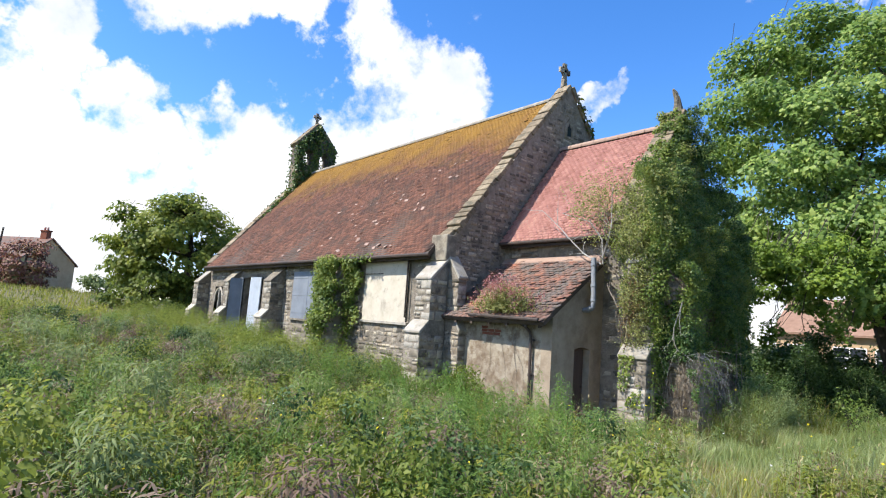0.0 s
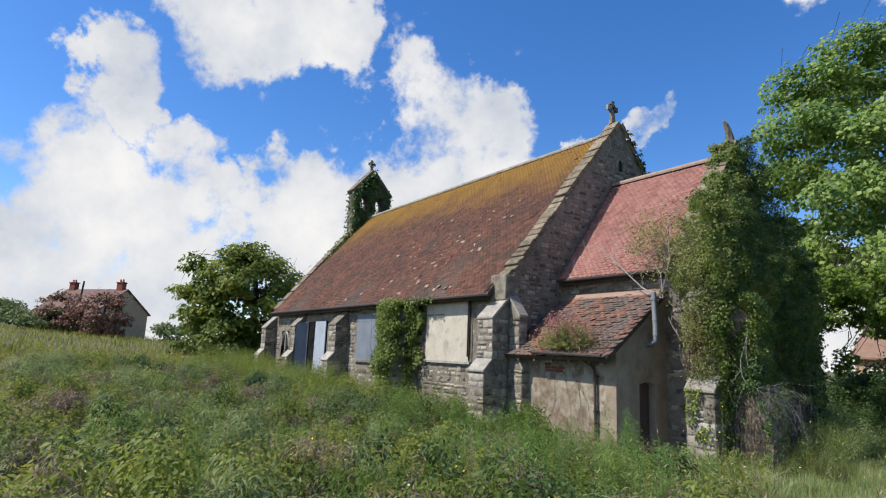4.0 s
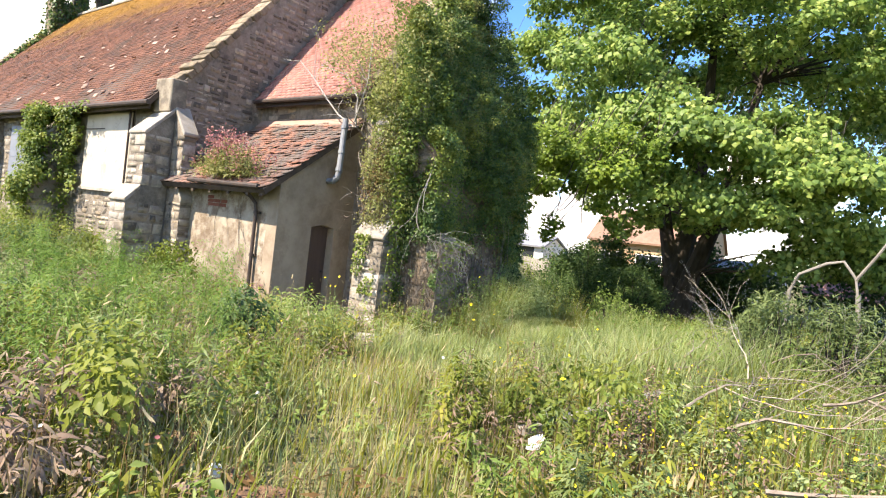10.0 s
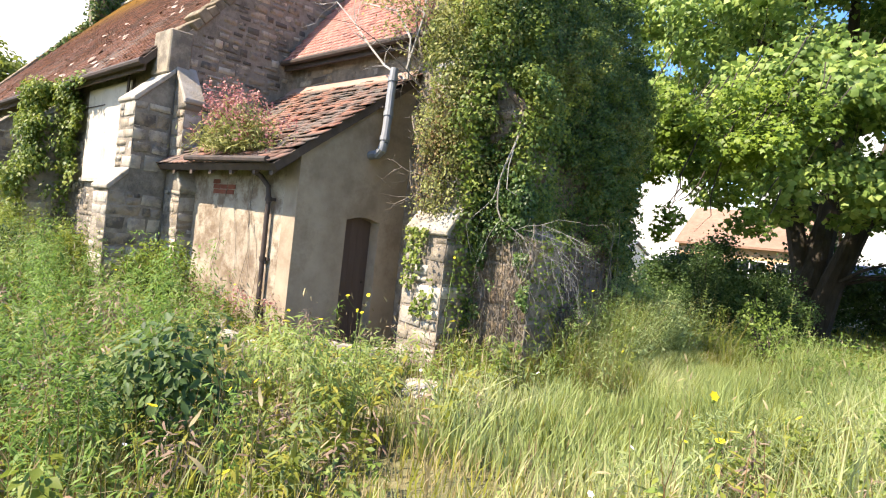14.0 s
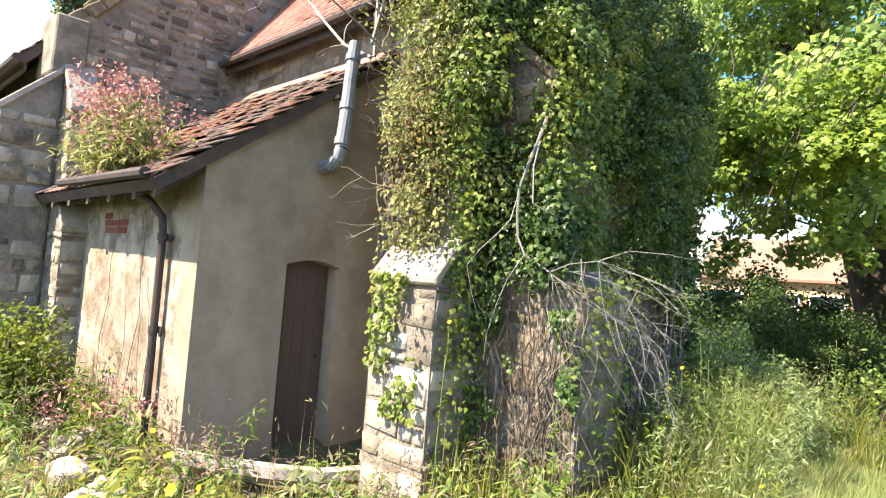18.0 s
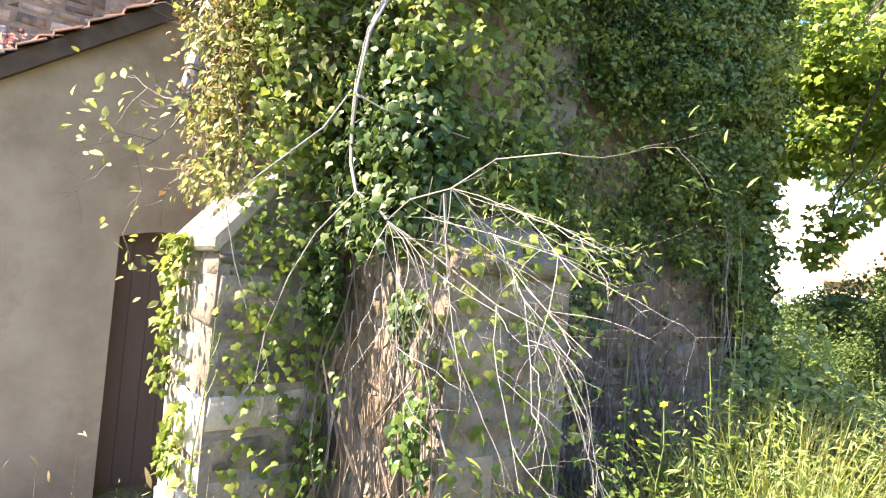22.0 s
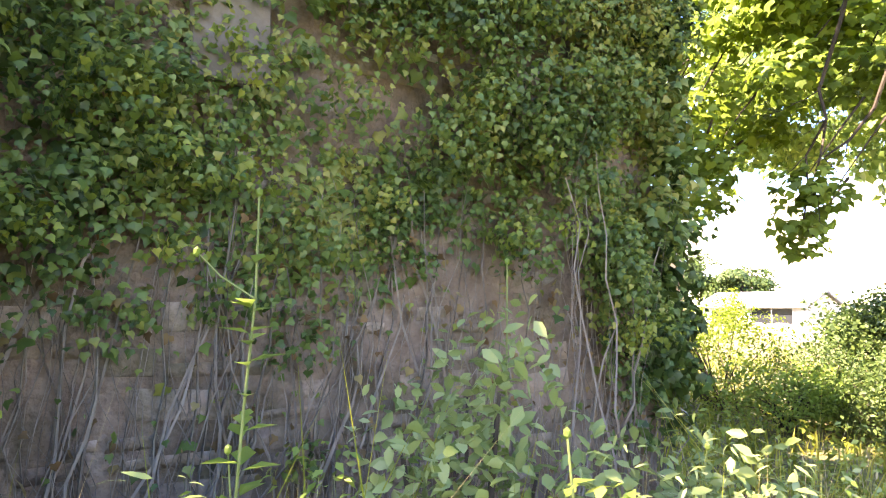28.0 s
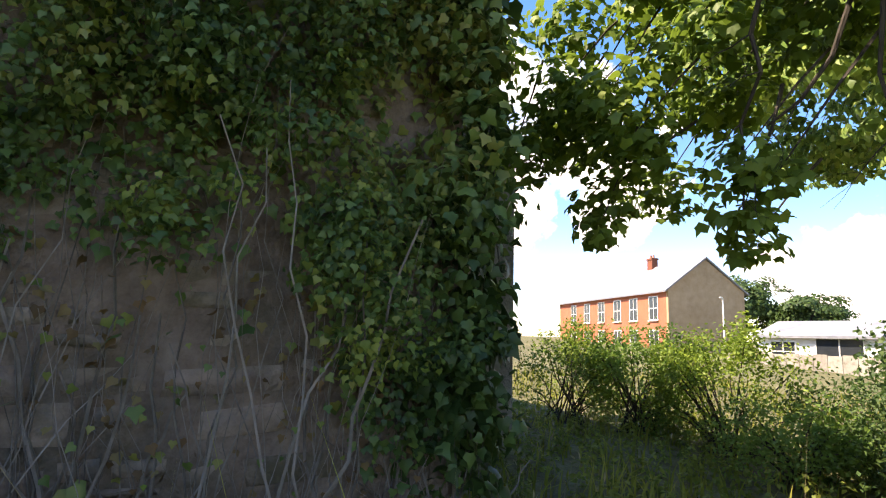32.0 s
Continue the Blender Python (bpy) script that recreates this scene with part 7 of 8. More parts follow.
tube(bm, [(-26.9, 43.8, 5.15), (-26.9, 43.7, 5.3), (-26.85, 43.4, 5.32)], [0.05, 0.08, 0.06], 6)
part("lamp_head", bm, M["whitewall"], lp)
fe = thing("garden_fence", "grey garden fence before the bungalow", "fence", (-14, 36.6, 0))
for k in range(22):
    bm = bmesh.new()
    x = -21 + k * 0.75
    box(bm, (x, 36.6, -0.2), (x + 0.72, 36.65, 1.3 + 0.06 * (k % 2)))
    part("panel", bm, M["concrete"], fe)

# ---- meadow ----
def free(x, y):
    """True where plants may grow: not under the church, its buttresses or the hollow at the door."""
    m = ~((x > NX0 - 0.1) & (x < NX1 + 0.1) & (y > NY0 - 0.02) & (y < NY1 + 0.1))
    m &= ~((x > NX1 - 0.1) & (x < 0.03) & (y > LY0 - 0.03) & (y < CY0 + 0.1))
    m &= ~((x > NX1 - 0.1) & (x < CX1 + 0.03) & (y > CY0 - 0.05) & (y < CY1 + 0.05))
    m &= ~((x > 1.06) & (x < 1.76) & (y > 1.22) & (y < 2.4))
    m &= ~((x > 1.5) & (x < 2.67) & (y > 1.85) & (y < 2.57))
    m &= ~((x > -0.2) & (x < 0.75) & (y > 0.55) & (y < 2.3))
    for k in range(5):
        b = (-4.08, -9.1, -14.0, -18.5, -22.6)[k]
        m &= ~((x > b - 0.03) & (x < b + 0.7) & (y > -0.8) & (y < 0.1))
    return m


PX = np.array([m.translation.x for _, m in PATH])
PY = np.array([m.translation.y for _, m in PATH])


def path_gap(x, y):
    d = np.full(len(x), 99.0)
    for a, b in zip(PX, PY):
        d = np.minimum(d, np.hypot(x - a, y - b))
    return d


def scatter(n, x0, x1, y0, y1, dens=None):
    x, y = rng.uniform(x0, x1, n), rng.uniform(y0, y1, n)
    ok = free(x, y)
    if dens is not None:
        ok &= rng.random(n) < dens(x, y)
    return x[ok], y[ok]


def lush(x, y):
    """Patchy growth, 0 to 1."""
    a = np.sin(x * 0.83 + 1.7) * np.cos(y * 0.71 - 0.4) + 0.6 * np.sin(x * 2.1 - y * 1.7) + 0.4 * np.sin(x * 4.3 + y * 3.9 + 0.5)
    return np.clip(0.5 + 0.28 * a, 0, 1)


def grass_field(name, label, zones, key, hmul=1.0, wmul=1.0):
    ps, hs, ws, bs = [], [], [], []
    for n, x0, x1, y0, y1, h, w in zones:
        x, y = scatter(n, x0, x1, y0, y1, (lambda a, b: 0.1 + 1.1 * (1 - lush(a * 0.6 + 2, b * 0.6))) if key == "straw" else (lambda a, b: 0.3 + 0.7 * lush(a, b)))
        l = lush(x, y)
        near = path_gap(x, y)
        hh = h * (0.3 + 0.95 * l) * rng.uniform(0.5, 1.25, len(x)) * hmul
        hh = np.where((x > -1.2) & (x < 3.0) & (y > -1.1) & (y < 1.3), hh * 0.4, hh)
        hh = np.where((y > 1.0) & (y < 8) & (x > 1.5) & (x < 4.4), hh * 1.1, hh)
        if h > 0.9:
            hh = hh * (0.35 + 0.9 * rng.random(len(x)) ** 1.6)
        hh = np.minimum(hh, np.where(near < 0.35, 0.36, np.where(near < 0.7, 0.46, np.where(near < 1.1, 1.2, 1.5))))
        ps.append(np.stack([x, y, ground_z(x, y) - 0.03], -1))
        hs.append(hh)
        ws.append(w * rng.uniform(0.6, 1.3, len(x)) * wmul)
        a = rng.uniform(0, 6.283, len(x))
        k = np.minimum(np.minimum(np.abs(rng.normal(0, 0.5, len(x))), 1.1) * hh, np.maximum(0.12, near - 0.35))
        bs.append(np.stack([np.cos(a) * k + 0.06 * hh, np.sin(a) * k + 0.03 * hh, np.zeros(len(x))], -1))
    me = blades(name, np.concatenate(ps), np.concatenate(hs), np.concatenate(ws), np.concatenate(bs))
    ob = part_mesh(name, me, M[key])
    return tagged(ob, label, "grass", kind="stuff")


GREEN = [(82000, -6, 13, -13, 3, 0.36, 0.011), (20000, 4.8, 9.5, 0.6, 9.5, 0.7, 0.012), (6500, 2.85, 3.9, 2.0, 6.1, 0.95, 0.010), (16000, 1.7, 5, 0, 8, 0.5, 0.010), (46000, -24, 16, -17, 0.5, 0.46, 0.017), (26000, -70, -6, -45, 1, 0.5, 0.05), (16000, 6, 30, -6, 26, 0.6, 0.035), (16000, -14, 10, 7, 24, 0.4, 0.03)]
DRY = [(64000, -6, 13, -13, 3, 0.42, 0.008), (2500, 2.85, 3.9, 2.0, 6.1, 1.1, 0.006), (30000, -24, 16, -17, 0.5, 0.5, 0.014), (9000, -70, -6, -45, 1, 0.55, 0.04)]
grass_field("meadow_grass", "tall uneven green meadow grass", GREEN, "grass")
grass_field("dry_grass", "straw-coloured dry grass stalks among the green", DRY, "straw")
# brighter tufts where the sun falls; the brightness is in the colour
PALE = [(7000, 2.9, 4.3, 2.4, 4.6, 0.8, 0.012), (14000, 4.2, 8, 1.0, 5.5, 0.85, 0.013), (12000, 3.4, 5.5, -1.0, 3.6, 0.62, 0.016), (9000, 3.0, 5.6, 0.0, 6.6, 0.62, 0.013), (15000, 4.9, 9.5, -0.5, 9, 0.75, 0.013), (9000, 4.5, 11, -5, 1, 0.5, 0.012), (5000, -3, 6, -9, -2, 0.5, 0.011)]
grass_field("couch_grass", "pale grass tufts with sunlight put into their colour", PALE, "pale_grass")

# seed heads
x, y = scatter(9000, -8, 13, -9, 8, lambda a, b: 0.2 + 0.6 * (1 - lush(a, b)))
k = path_gap(x, y) > 0.45
x, y = x[k], y[k]
h = rng.uniform(0.4, 0.85, len(x))
top = np.stack([x, y, ground_z(x, y) + h], -1)
ob = part_mesh("grass_seed_heads", leaves("grass_seed_heads", LEAF_LONG, top, unit_rand(len(x)) + (0, 0, 0.2), unit_rand(len(x)) * 0.5 + (0, 0, 1), rng.uniform(0.04, 0.09, len(x))), M["straw"])
tagged(ob, "feathery straw-coloured grass seed heads", "grass", kind="stuff")
me = blades("seed_stalks", np.stack([x, y, ground_z(x, y)], -1), h + 0.02, np.full(len(x), 0.004), rng.normal(0, 0.02, (len(x), 3)) * (1, 1, 0))
tagged(part_mesh("grass_seed_stalks", me, M["straw"]), "thin dry grass seed stalks", "grass", kind="stuff")


# broad-leaved weeds
def weeds(name, label, n, zone, key, leaf, hh, size, per, lean=0.2, tall=0.75, minp=0.75, patch=None):
    """Weeds of one kind. With a patch number they stand in drifts of their own."""
    if patch is None:
        x, y = scatter(n, *zone, lambda a, b: 0.15 + 0.85 * lush(b * 1.3 + 5, a * 1.1))
    else:
        x, y = scatter(n, *zone, lambda a, b: 0.03 + np.clip((lush(b * 0.8 + 7.3 * patch, a * 0.7 - 4.1 * patch) - 0.52) * 5, 0, 1))
    k = path_gap(x, y) > minp
    x, y = x[k], y[k]
    m = len(x)
    h = rng.uniform(0.5, 1.0, m) * hh
    t = rng.random((m, per)) ** tall
    r = (0.04 + 0.12 * rng.random((m, per)) * (1 - 0.6 * t)) * (0.5 + hh)
    a = rng.uniform(0, 6.283, (m, per))
    ln = rng.normal(0, lean, (m, 2))
    px = x[:, None] + ln[:, :1] * t * h[:, None] + np.cos(a) * r * 0.35
    py = y[:, None] + ln[:, 1:] * t * h[:, None] + np.sin(a) * r * 0.35
    pz = ground_z(x, y)[:, None] + t * h[:, None]
    pos = np.stack([px, py, pz], -1).reshape(-1, 3)
    out = np.stack([np.cos(a), np.sin(a), rng.normal(0.1, 0.45, (m, per))], -1).reshape(-1, 3)
    nr = np.stack([np.cos(a) * 0.4, np.sin(a) * 0.4, np.ones((m, per))], -1).reshape(-1, 3) + rng.normal(0, 0.35, (m * per, 3))
    s = (rng.uniform(size * 0.6, size * 1.3, (m, per)) * (1.15 - 0.55 * t)).ravel()
    ob = part_mesh(name, leaves(name, leaf, pos, nr, out, s), M[key])
    return tagged(ob, label, "weeds", kind="stuff")


weeds("nettle_weeds", "mixed mid-green broad-leaved weeds", 3800, (-8, 13, -13, 1.5), "weed", LEAF_BROAD, 0.55, 0.075, 34, patch=1)
weeds("fennel_weeds", "feathery bright green weeds", 1600, (-12, 9, -11, 0.2), "weed_lit", LEAF_LONG, 0.75, 0.12, 60, 0.3, 0.6, patch=2)
weeds("mugwort_weeds", "grey-green mugwort weeds", 2600, (-8, 13, -13, 3), "weed_grey", LEAF_LONG, 0.62, 0.12, 50, 0.25, patch=3)
weeds("field_weeds", "coarse weeds over the slope", 4200, (-26, 8, -15, 0), "grass", LEAF_LONG, 0.6, 0.2, 26, 0.3)
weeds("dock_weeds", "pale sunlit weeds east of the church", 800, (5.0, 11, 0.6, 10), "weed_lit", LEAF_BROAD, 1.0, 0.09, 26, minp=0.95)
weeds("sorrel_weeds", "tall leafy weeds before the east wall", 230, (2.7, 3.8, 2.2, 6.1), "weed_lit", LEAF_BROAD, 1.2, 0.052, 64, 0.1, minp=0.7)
weeds("hogweed_weeds", "mid-green leafy weeds before the east wall", 150, (2.8, 3.7, 1.7, 5.9), "weed", LEAF_LONG, 1.1, 0.09, 70, 0.1, minp=0.7)
weeds("thistle_weeds", "leafy weeds past the chancel corner", 300, (3.0, 6.2, 5.8, 8.5), "weed_lit", LEAF_BROAD, 0.95, 0.075, 40, minp=0.8)
weeds("wall_weeds", "green weeds at the foot of the walls", 420, (-6, 3.2, -1.6, 2.3), "weed_lit", LEAF_LONG, 0.5, 0.12, 40, minp=0.7)
weeds("fat_hen_weeds", "bushy dark green weeds standing above the grass", 520, (-14, 11, -11, -1), "weed", LEAF_BROAD, 0.85, 0.07, 200, 0.12, patch=4)
weeds("mullein_weeds", "bright broad-leaved weeds in the grass", 420, (-10, 12, -12, 0), "weed_lit", LEAF_BROAD, 0.5, 0.13, 30, 0.12, patch=5)
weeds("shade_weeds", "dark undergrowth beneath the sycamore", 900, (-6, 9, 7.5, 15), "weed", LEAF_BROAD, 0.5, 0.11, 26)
weeds("dead_weeds", "brown withered weed stalks", 7000, (-18, 12, -13, 2), "russet", LEAF_LONG, 0.6, 0.10, 34, patch=6)

weeds("wild_fennel", "tall feathery green fennel", 420, (0.8, 4.9, -5.4, -2.3), "fennel", LEAF_LONG, 1.05, 0.065, 140, 0.18, 0.7)
weeds("wild_fennel", "tall feathery green fennel in the meadow", 420, (-4, 5.6, -9.5, -5), "fennel", LEAF_LONG, 0.9, 0.07, 90, 0.18, 0.7)
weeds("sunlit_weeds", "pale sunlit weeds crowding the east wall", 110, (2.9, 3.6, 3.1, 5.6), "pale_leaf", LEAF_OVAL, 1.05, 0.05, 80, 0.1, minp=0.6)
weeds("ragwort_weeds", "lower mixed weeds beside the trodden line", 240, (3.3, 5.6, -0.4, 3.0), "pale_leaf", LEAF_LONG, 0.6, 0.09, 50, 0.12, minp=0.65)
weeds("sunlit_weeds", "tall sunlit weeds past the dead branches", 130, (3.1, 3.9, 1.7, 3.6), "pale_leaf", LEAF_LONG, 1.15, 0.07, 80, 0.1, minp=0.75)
weeds("clover_weeds", "low leafy green weeds among the grass", 3600, (-5, 11, -11, -1.6), "weed", LEAF_OVAL, 0.42, 0.06, 22, 0.3, minp=0.25, patch=7)
weeds("plantain_weeds", "low bright broad leaves among the grass", 2000, (-5, 11, -11, -1.6), "weed_lit", LEAF_BROAD, 0.36, 0.09, 20, 0.3, minp=0.25, patch=8)
weeds("seeding_dock", "russet seeding dock stalks standing in the grass", 900, (-16, 9, -11, -1.5), "russet", LEAF_OVAL, 0.85, 0.04, 110, 0.1, 0.6, patch=9)
weeds("thistle_clump", "dark leafy thistle clumps over the slope", 700, (-14, 8, -11, -1), "weed_grey", LEAF_LONG, 0.85, 0.12, 90, 0.15, 0.6, patch=10)
weeds("sunlit_clump", "yellow-green leafy clumps over the slope", 700, (-14, 9, -11, -1), "grass", LEAF_BROAD, 0.75, 0.08, 80, 0.15, 0.6, patch=11)
weeds("goosegrass", "tall pale sunlit weeds along the trodden line", 230, (3.15, 3.8, 2.6, 4.5), "pale_leaf", LEAF_LONG, 1.2, 0.07, 90, 0.12, 0.6, minp=0.5)
weeds("mayweed", "tall fine-leaved weeds before the nave wall", 1900, (-23, -2.8, -4.0, -0.9), "weed", LEAF_LONG, 1.3, 0.10, 70, 0.15, 0.7)
weeds("hemlock", "tall bright feathery weeds before the vestry", 420, (-3.2, 2.4, -4.3, -1.7), "fennel", LEAF_LONG, 1.3, 0.075, 170, 0.12, 0.6, minp=1.0, patch=12)


# rounded clumps that stand out of the meadow
def mounds(name, label, n, zone, key, leaf, size, per, rise):
    x, y = scatter(n, *zone)
    k = path_gap(x, y) > 1.0
    x, y = x[k], y[k]
    rad = rng.uniform(0.16, 0.36, len(x)) * rise
    cs, rs = [], []
    for _ in range(5):
        cs.append(np.stack([x + rng.normal(0, 0.7, len(x)) * rad, y + rng.normal(0, 0.7, len(x)) * rad, ground_z(x, y) + rad * rng.uniform(0.6, 2.1, len(x))], -1))
        rs.append(rad * rng.uniform(0.55, 1.0, len(x)))
    tagged(part_mesh(name, clump_leaves(np.concatenate(cs), np.concatenate(rs), per, leaf, size, 0.6), M[key]), label, "weeds", kind="stuff")


mounds("nettle_clump", "rounded dark green nettle clumps in the meadow", 75, (-16, 8, -11, -1.5), "weed", LEAF_BROAD, 0.07, 95, 1.15)
mounds("wormwood_clump", "rounded grey-green clumps in the meadow", 70, (-16, 8, -11, -1.5), "weed_grey", LEAF_LONG, 0.10, 110, 1.2)
mounds("bedstraw_clump", "bright green bushy clumps in the meadow", 70, (-18, 8, -11, -1.2), "weed_lit", LEAF_LONG, 0.08, 110, 1.1)
mounds("dead_clump", "brown clumps of withered stalks in the meadow", 80, (-18, 8, -11, -1.5), "russet", LEAF_LONG, 0.09, 95, 0.95)
mounds("bramble_clump", "dark bramble clumps in the meadow", 40, (-16, 7, -10, -1.5), "leaf_dark", LEAF_OVAL, 0.06, 110, 1.1)
weeds("charlock", "yellow-green charlock in flower beside the brushwood", 330, (7.4, 10.4, -4.6, 0.2), "pale_leaf", LEAF_OVAL, 0.62, 0.06, 60, 0.2, minp=0.9)
x, y = scatter(700, 7.4, 10.4, -4.6, 0.2)
k = path_gap(x, y) > 0.9
x, y = x[k], y[k]
top = np.stack([x, y, ground_z(x, y) + rng.uniform(0.4, 0.66, len(x))], -1)
tagged(part_mesh("charlock_flowers", leaves("charlock_flowers", LEAF_OVAL, top, unit_rand(len(x)) + (0, -0.2, 0.8), unit_rand(len(x)), rng.uniform(0.02, 0.036, len(x))), M["yellow"]), "tiny yellow charlock blossoms", "flowers", kind="stuff")
# bare brown stalks above the grass
x, y = scatter(520, 2.5, 9, -6, -0.4)
k = path_gap(x, y) > 0.8
x, y = x[k], y[k]
h = rng.uniform(0.5, 1.05, len(x))
lean = rng.normal(0, 0.1, (len(x), 3)) * (1, 1, 0)
base = np.stack([x, y, ground_z(x, y) - 0.02], -1)
tagged(part_mesh("dead_stalks", blades("dead_stalks", base, h, np.full(len(x), 0.007), lean), M["brown_leaf"]), "bare brown stalks of last year's weeds", "weeds", kind="stuff")

# flowers
PETALS = (np.array([(0, 0, 0)] + [(math.cos(a) * r, math.sin(a) * r, 0.12) for a, r in ((k * math.pi / 6, 0.5 if k % 2 else 0.36) for k in range(12))]), np.array([(0, i, i % 12 + 1) for i in range(1, 13)]))
for nm, lab, n, zone, key, h, s in (("yellow_flowers", "small yellow meadow flowers", 170, (-5, 12.5, -12, 3), "yellow", 0.5, 0.016), ("yellow_flowers", "yellow hawkweed flowers at the vestry", 14, (2.5, 8, -4.5, 2.5), "yellow", 0.75, 0.02),
                                    ("white_flowers", "small white meadow flowers", 130, (-7, 12, -12, 1), "white", 0.45, 0.014), ("pink_flowers", "pale purple meadow flowers", 60, (2, 10, -8.5, -3), "pink", 0.35, 0.018)):
    x, y = scatter(n, *zone)
    k = path_gap(x, y) > 0.5
    x, y = x[k], y[k]
    hh = h * rng.uniform(0.6, 1.25, len(x))
    top = np.stack([x, y, ground_z(x, y) + hh], -1)
    ob = part_mesh(nm, leaves(nm, PETALS, top, unit_rand(len(x)) * 0.6 + (0, -0.2, 0.9), unit_rand(len(x)), rng.uniform(s * 0.7, s * 1.4, len(x)) * 2), M[key])
    tagged(ob, lab, "flowers", kind="stuff")
    me = blades("flower_stalks", top - np.stack([x * 0, y * 0, hh], -1), hh, np.full(len(x), 0.006), rng.normal(0, 0.001, (len(x), 3)))
    tagged(part_mesh("flower_stalks", me, M["greenstem"]), "thin green flower stalks", "flowers", kind="stuff")

# ---- single plants near the walk ----
def stalk_plant(x, y, h, label, lean=(0, 0), heads=True, big=0.17, name="sow_thistle", flower=0):
    """A tall weed: a ridged stem, long clasping leaves up it, side shoots and a head of buds."""
    g = float(ground_z(x, y))
    t = thing(name, label, "weed", (x, y, g))
    bm = bmesh.new()
    pts = [Vector((x + lean[0] * k / 8 + random.gauss(0, 0.006), y + lean[1] * k / 8 + random.gauss(0, 0.006), g - 0.03 + h * k / 8)) for k in range(9)]
    tube(bm, pts, [0.0055 * (1 - 0.07 * k) for k in range(9)], 6)
    side = []
    for k in range(3, 9):
        if heads and random.random() < 0.6:
            e = pts[k] + Vector((random.gauss(0, 0.07), random.gauss(0, 0.07), random.uniform(0.08, 0.16)))
            tube(bm, [pts[k], pts[k].lerp(e, 0.6) + Vector((0, 0, -0.01)), e], [0.0025, 0.002, 0.0015], 4)
            side.append(e)
    part("stem", bm, M["greenstem"], t, "pale green stem")
    n = int(h * 34)
    kk = rng.random(n) ** 0.8 * 0.95
    pos = np.array([tuple(pts[0].lerp(pts[-1], float(q))) for q in kk])
    a = rng.uniform(0, 6.283, n)
    out = np.stack([np.cos(a), np.sin(a), rng.uniform(-0.1, 0.9, n)], -1)
    nr = np.stack([-np.cos(a) * 0.3, -np.sin(a) * 0.3, np.ones(n)], -1)
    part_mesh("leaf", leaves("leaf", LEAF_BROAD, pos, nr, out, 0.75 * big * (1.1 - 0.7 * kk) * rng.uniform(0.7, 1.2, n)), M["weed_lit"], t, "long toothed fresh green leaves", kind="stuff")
    if flower:
        fp = np.array([tuple(e) for e in (side + [pts[-1]])[-flower:]]) + (0, 0, 0.012)
        part_mesh("blossom", leaves("blossom", PETALS, fp, unit_rand(len(fp)) * 0.5 + (0.2, -0.6, 0.6), unit_rand(len(fp)), np.full(len(fp), 0.035)), M["yellow"], t, "bright yellow flower heads")
    for e in side[-4:] + [pts[-1]]:
        bm = bmesh.new()
        bmesh.ops.create_icosphere(bm, subdivisions=1, radius=0.008, matrix=Matrix.Translation(e) @ Matrix.Diagonal((1, 1, 1.4, 1)))
        part("bud", bm, M["weed_lit"], t, "pale green flower bud")
    return t


random.seed(41)
stalk_plant(3.01, 3.23, 1.75, "tall pale green sow thistle with buds at its tip", (0.0, 0.04))
stalk_plant(3.17, 2.96, 1.2, "pale green sow thistle leaning aside", (-0.03, 0.02))
stalk_plant(2.71, 2.38, 1.3, "thin brown-headed sow thistle by the buttress", (0.02, 0.0), True, 0.09)
stalk_plant(3.05, 2.59, 1.15, "yellow-flowered sow thistle before the ivy", (0.02, 0.02), flower=3)
stalk_plant(3.13, 2.81, 1.2, "leafy sow thistle before the ivy wall", (0.0, 0.03))
stalk_plant(2.84, 2.68, 1.3, "thin sow thistle before the ivy wall", (0.0, 0.03), True, 0.1)
stalk_plant(3.22, 4.36, 1.15, "slender sow thistle before the ivy wall", (0.02, 0.02), True, 0.1)
stalk_plant(2.88, 3.98, 1.65, "slender tall sow thistle against the ivy", (0.02, 0.02), True, 0.09)
stalk_plant(3.38, 3.73, 1.25, "tall leafy sow thistle beyond the wall", (0.02, 0.02))
stalk_plant(3.64, 4.83, 1.4, "tall leafy sow thistle in the sun", (0.02, 0.02))
stalk_plant(4.56, 5.67, 1.35, "tall leafy sow thistle in the sun", (0.03, -0.02))
stalk_plant(4.98, 4.57, 1.3, "tall leafy sow thistle in the sun", (0.03, -0.02))
stalk_plant(2.02, 1.15, 1.35, "single yellow hawkweed before the dead branches", (-0.04, 0.1), True, 0.07, "hawkweed", 1)
stalk_plant(2.9, 1.2, 0.9, "thin sow thistle before the dead branches")
stalk_plant(5.9, -2.0, 0.95, "yellow-flowered hawkweed near the vestry", (0.05, 0.0), True, 0.1, "hawkweed", 2)
stalk_plant(3.3, -1.2, 0.95, "yellow-flowered hawkweed near the vestry", (-0.05, 0.03), True, 0.1, "hawkweed", 2)
stalk_plant(2.9, -0.9, 0.9, "yellow-flowered hawkweed near the vestry", (-0.03, 0.03), True, 0.1, "hawkweed", 2)
bush("spindle_bush", "sunlit leafy shrub in front of the ivy wall", (2.96, 3.82, 0), 0.24, 0.26, 0.74, 34, "pale_leaf", 0.044, 46, LEAF_OVAL, "", 0.2)
bush("spindle_bush", "sunlit leafy shrub in front of the ivy wall", (3.22, 4.07, 0), 0.3, 0.3, 0.55, 30, "pale_leaf", 0.045, 50, LEAF_OVAL, "", 0.2)
bush("spindle_bush", "leafy sunlit weeds beside the wall", (3.22, 4.57, 0), 0.34, 0.36, 0.55, 30, "pale_leaf", 0.045, 50, LEAF_OVAL, "", 0.2)
